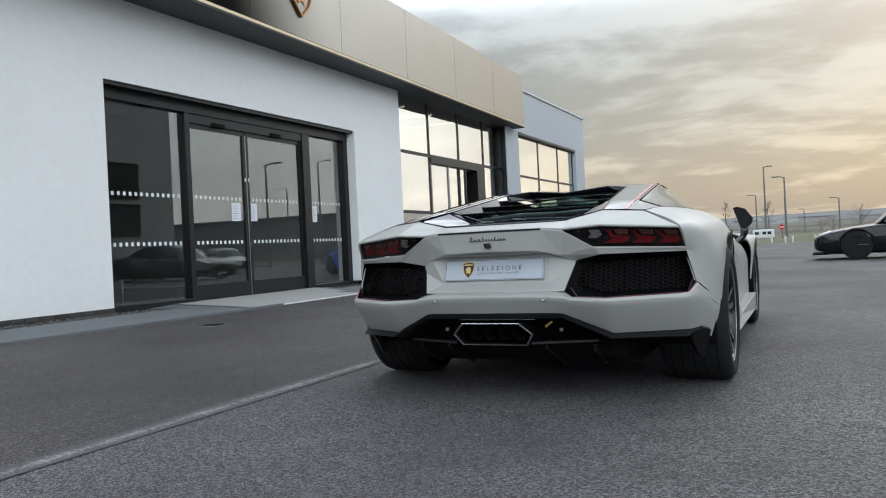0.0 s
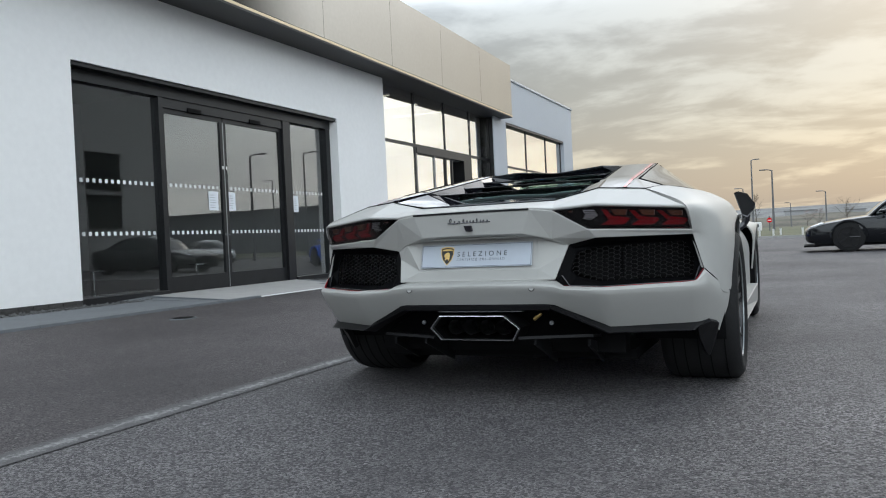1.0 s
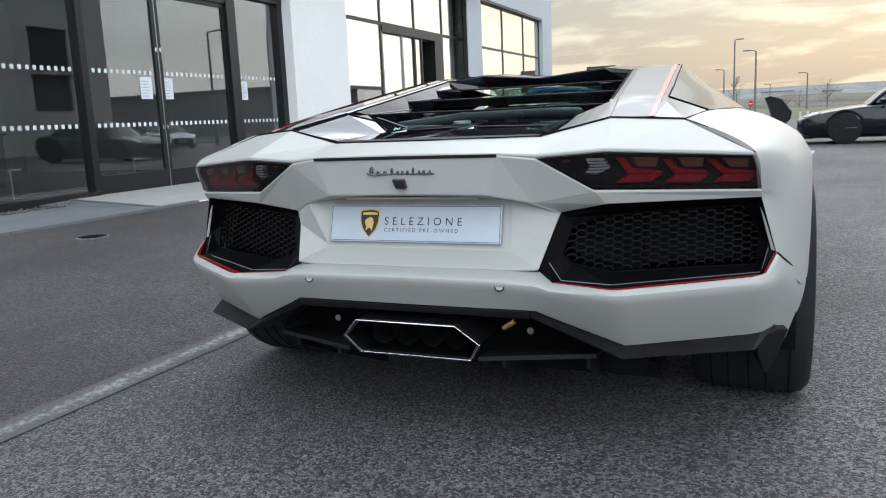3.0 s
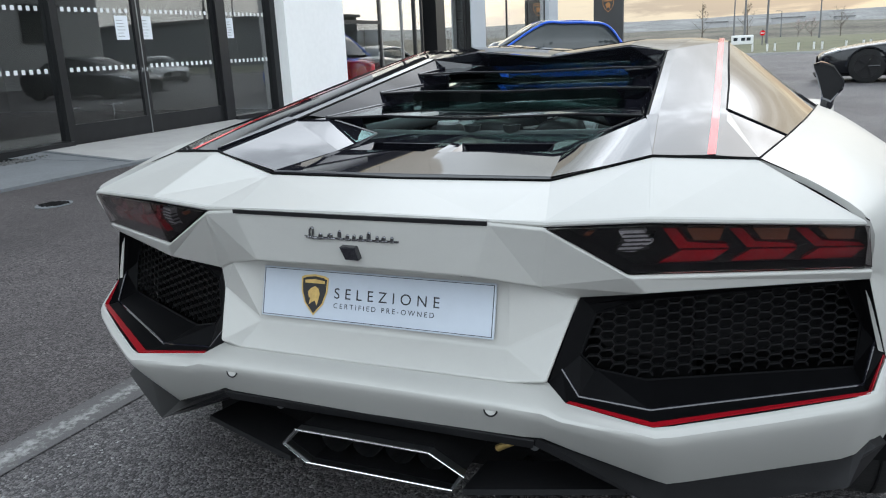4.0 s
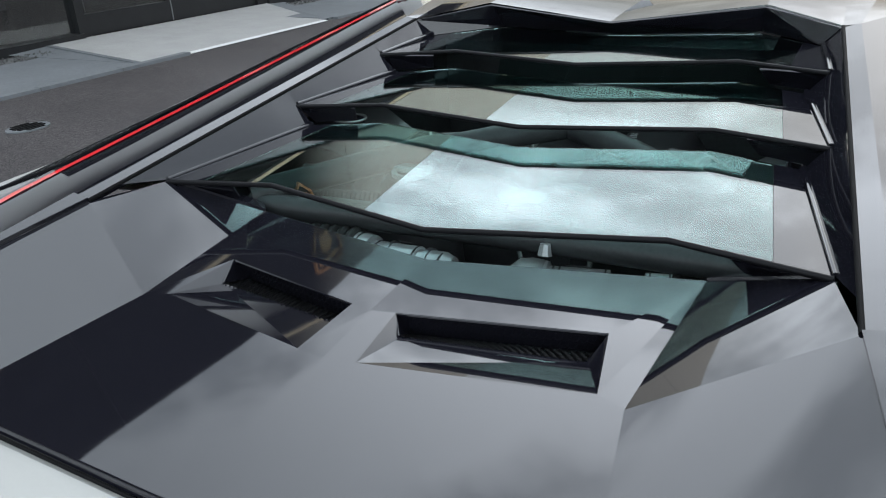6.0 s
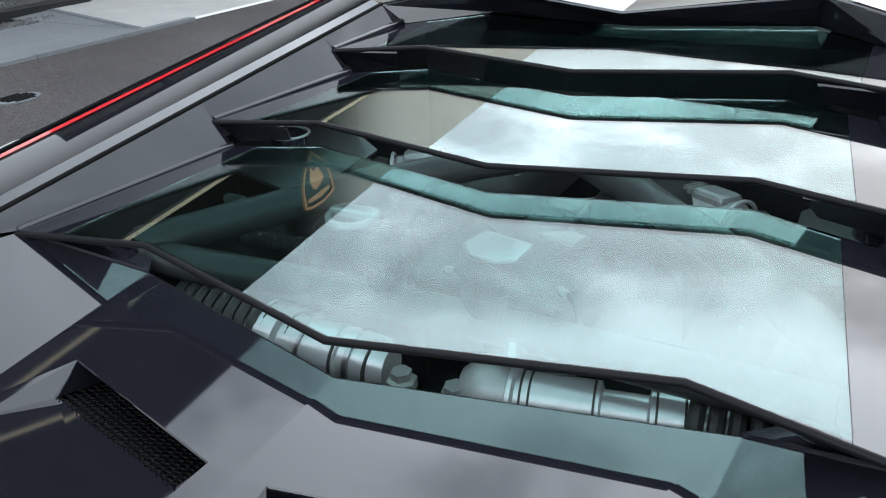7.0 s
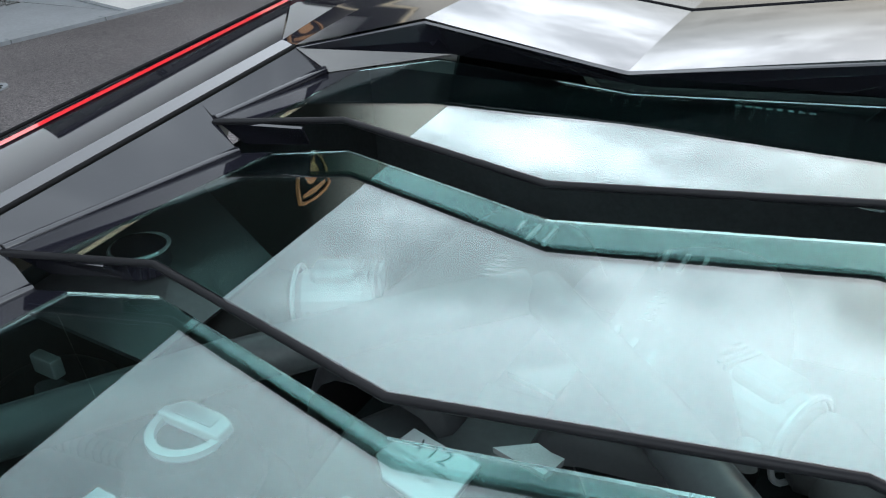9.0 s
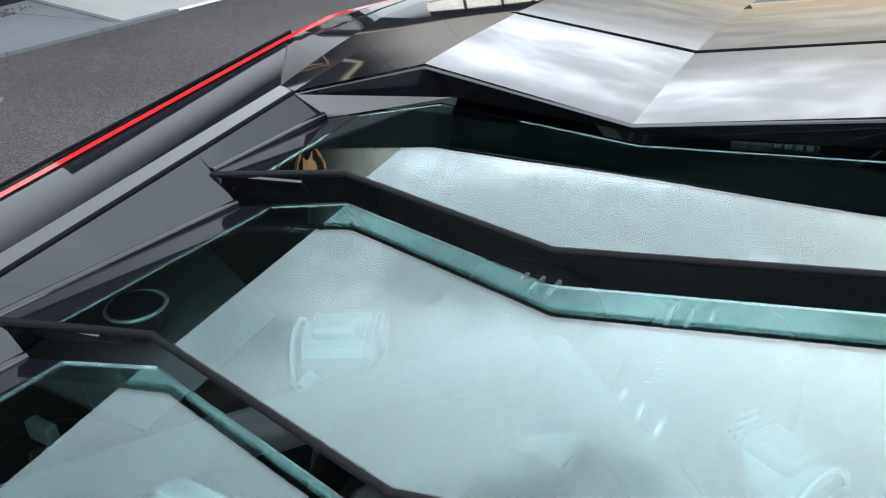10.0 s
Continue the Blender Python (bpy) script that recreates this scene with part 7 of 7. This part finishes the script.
def parked_car(name, x, y, turn, paint, label, roof_h=1.22, length=4.5, wide=0.93, hatch=False):
    """A parked car; it points along its own -x, its base at the middle."""
    ob = empty(name, x, y, 0, turn)
    tagged(ob, label, "car", "cars parked on the forecourt")
    L = length / 2
    st = [(-L, 0.30, 0.52, 0.60), (-L + 0.12, 0.22, 0.60, 0.80), (-L + 0.5, 0.20, 0.70, 0.90), (-L + 1.25, 0.20, 0.80, 0.94), (-L + 1.9, 0.20, 0.84, 0.90), (0.5, 0.20, 0.85, 0.90), (L - 1.1, 0.20, 0.90, 0.97), (L - 0.35, 0.24, 0.92, 0.94), (L, 0.40, 0.80, 0.80)]
    rows = []
    for u, z0, z1, w in st:
        w *= wide
        rows.append([(u, -w * 0.92, z0), (u, -w, z0 + (z1 - z0) * 0.35), (u, -w * 0.985, z0 + (z1 - z0) * 0.75), (u, -w * 0.86, z1), (u, 0, z1 + 0.04), (u, w * 0.86, z1), (u, w * 0.985, z0 + (z1 - z0) * 0.75), (u, w, z0 + (z1 - z0) * 0.35), (u, w * 0.92, z0)])
    v, f = loft(rows, 4, 3)
    put("body", v, f, paint, ob, smooth=True)
    r1 = roof_h
    end = L - 0.25 if hatch else L - 0.55
    cab = []
    for u, z, w in ((-L + 1.35, 0.84, 0.74), (-L + 1.8, r1 - 0.14, 0.60), (-0.1, r1 - 0.02, 0.56), (0.5, r1, 0.55), (1.1, r1 - 0.06 if not hatch else r1 - 0.01, 0.56), (end, 0.92 if not hatch else 1.0, 0.68)):
        w *= wide
        cab.append([(u, -w - (z - 0.84) * 0.0, min(z, 0.88)), (u, -w, z - 0.05), (u, -w * 0.8, z), (u, 0, z + 0.02), (u, w * 0.8, z), (u, w, z - 0.05), (u, w, min(z, 0.88))])
    v, f = grid_geo([smooth_line([r[i] for r in cab], 4) for i in range(7)])
    roof_faces = [q for q in f]
    put("cabin_glass", v, roof_faces, CAR_GLASS, ob, smooth=True)
    rr = [[(p[0], p[1] * (1.01 if i else 1.01), p[2] + 0.008) for p in smooth_line([r[j] for r in cab[1:5]], 4)] for i, j in enumerate((2, 3, 4))]
    put("roof", *grid_geo(rr), paint, ob, smooth=True, solid=0.01)
    for s in (1, -1):
        pil = [tuple(Vector(p) * 1.0 + Vector((0, s * 0.008, 0))) for p in smooth_line([r[1 if s < 0 else 5] for r in cab], 4)]
        tube("pillar", pil, 0.028, paint, ob, sides=6)
        put("side_blade", *prism([(-0.9, s * wide * 0.905, 0.40), (0.9, s * wide * 0.915, 0.52), (1.1, s * wide * 0.92, 0.62), (0.6, s * wide * 0.915, 0.50)], -0.02, 0.015), CAST if s < 0 else paint, ob)
        for u in (-L + 0.92, L - 0.88):
            w = tube("wheel", [(u, s * (wide * 0.93 - 0.20), 0.345), (u, s * (wide * 0.93), 0.345), (u, s * (wide * 0.93 + 0.015), 0.345)], [0.345, 0.345, 0.30], RUBBER, ob, sides=26)
            tube("rim", [(u, s * (wide * 0.93 + 0.004), 0.345), (u, s * (wide * 0.93 + 0.02), 0.345)], 0.245, RIM, w, sides=24)
            for q in range(5):
                a = q * 1.2566
                tube("spoke", [(u, s * (wide * 0.93 + 0.02), 0.345), (u + 0.235 * math.cos(a), s * (wide * 0.93 + 0.022), 0.345 + 0.235 * math.sin(a))], 0.016, RIM, w, sides=5)
            tube("arch", [(u + 0.385 * math.cos(a), s * (wide * 0.945), 0.345 + 0.385 * math.sin(a)) for a in (math.pi * q / 14 for q in range(15))], 0.03, paint, ob, sides=6)
        mr = put("door_mirror", *loft([[(-L + 1.72, s * (wide + 0.02), 0.93), (-L + 1.70, s * (wide + 0.10), 0.97), (-L + 1.70, s * (wide + 0.17), 0.92), (-L + 1.71, s * (wide + 0.10), 0.87), (-L + 1.72, s * (wide + 0.02), 0.93)], [(-L + 1.56, s * (wide + 0.04), 0.92), (-L + 1.54, s * (wide + 0.09), 0.94), (-L + 1.54, s * (wide + 0.13), 0.92), (-L + 1.55, s * (wide + 0.09), 0.89), (-L + 1.56, s * (wide + 0.04), 0.92)]], 2, 3), paint, ob, smooth=True)
        tube("mirror_arm", [(-L + 1.66, s * (wide - 0.16), 0.85), (-L + 1.66, s * (wide + 0.06), 0.89)], 0.022, paint, mr, sides=6)
        put("head_light", *prism([(-L + 0.10, s * wide * 0.62, 0.60), (-L + 0.14, s * wide * 0.78, 0.60), (-L + 0.42, s * wide * 0.84, 0.68), (-L + 0.36, s * wide * 0.68, 0.70)], -0.01, 0.02), LAMP_CLEAR, ob)
    box("splitter", -L - 0.04, -L + 0.3, -wide * 0.8, wide * 0.8, 0.13, 0.17, DARK, ob)
    box("underbody", -L + 0.2, L - 0.2, -wide * 0.8, wide * 0.8, 0.14, 0.30, DARK, ob)
    return ob


CAR_BLACK = material("black_car_paint", (0.006, 0.007, 0.009), 0.25, coat=0.6, spec=0.2)
CAR_WHITE = material("white_car_paint", (0.62, 0.63, 0.64), 0.25, coat=0.8)
CAR_SILVER = material("silver_car_paint", (0.32, 0.33, 0.35), 0.3, metal=0.7, coat=0.8)
CAR_BLUE = material("blue_car_paint", (0.02, 0.11, 0.60), 0.3, coat=0.3)
CAR_RED = material("red_car_paint", (0.36, 0.015, 0.025), 0.2, coat=1.0)
parked_car("parked_car", 2.80, 22.2, 0, CAR_BLACK, "black sports saloon parked side-on on the forecourt", 1.34, 4.9, 0.95)
parked_car("parked_car", 10.8, 34.0, 30, CAR_WHITE, "white coupe parked on the forecourt", 1.3)
parked_car("parked_car", 8.6, 27.0, 40, CAR_BLACK, "black coupe parked across the forecourt", 1.25)
parked_car("parked_car", 13.0, 31.0, 40, CAR_SILVER, "silver coupe parked across the forecourt", 1.3)
parked_car("parked_car", -5.3, 23.2, 212, CAR_BLUE, "tall blue sport utility car parked past the showroom", 1.62, 4.9, 0.97, True)
parked_car("parked_car", -11.6, 19.3, 20, CAR_RED, "red sports car standing inside the showroom", 1.15)
parked_car("parked_car", -7.1, 24.2, -90, CAR_WHITE, "white sports car parked along the showroom", 1.22, 4.4)

# low dark buildings round the estate, which close the view behind
ESTATE = material("dark_estate_cladding", (0.075, 0.08, 0.085), 0.7, var=0.1, scale=0.2)
for x, y, lx, ly, h in ((45, 66, 50, 10, 4.2), (40, -40, 30, 22, 6.0), (-5, -45, 40, 14, 5.5)):
    b = empty("estate_building", x, y)
    tagged(b, "low dark industrial building across the estate road", "building", "estate buildings")
    box("wall", -lx / 2, lx / 2, -ly / 2, ly / 2, 0, h, ESTATE, b)
    box("roof", -lx / 2 - 0.3, lx / 2 + 0.3, -ly / 2 - 0.3, ly / 2 + 0.3, h, h + 0.25, CLAD_DARK, b)
    for q in range(5):
        box("window", -lx / 2 - 0.02, -lx / 2 + 0.02, -ly / 2 + ly * (q + 0.25) / 5, -ly / 2 + ly * (q + 0.7) / 5, 1.0, 3.0, CAR_GLASS, b)

GREY_HALL = material("grey_hall_render", (0.42, 0.41, 0.40), 0.8, var=0.06, scale=0.4)
hall = empty("grey_hall", 20.0, 21.0)
tagged(hall, "tall plain grey building with dark windows across the car park", "building")
box("wall", -4.5, 6, -14.5, 14.0, 0, 10.5, GREY_HALL, hall)
box("roof", -4.7, 6.2, -14.7, 14.2, 10.5, 10.8, CLAD_DARK, hall)
for q in range(6):
    for z0, z1 in ((2.2, 3.9), (4.3, 6.2)):
        w_ = box("window", -4.56, -4.50, 11.4 - q * 4.6 - 2.2, 11.4 - q * 4.6, z0, z1, CAR_GLASS, hall)
        box("frame", -4.60, -4.54, 11.4 - q * 4.6 - 2.3, 11.4 - q * 4.6 + 0.1, z1, z1 + 0.12, FRAME, w_)

# dark totem with an emblem past the end of the building
tot = empty("totem_sign", -7.6, 38.5)
tagged(tot, "dark totem sign with a bronze shield", "sign")
box("post_panel", -0.65, 0.65, -0.12, 0.12, 0, 3.0, CLAD_DARK, tot, bevel=0.02)
shield_parts(tot, lambda a, b: (a * 0.6, -0.122, 2.55 + b * 0.5), Vector((0, -0.02, 0)), BRONZE, CLAD_DARK, BRONZE)
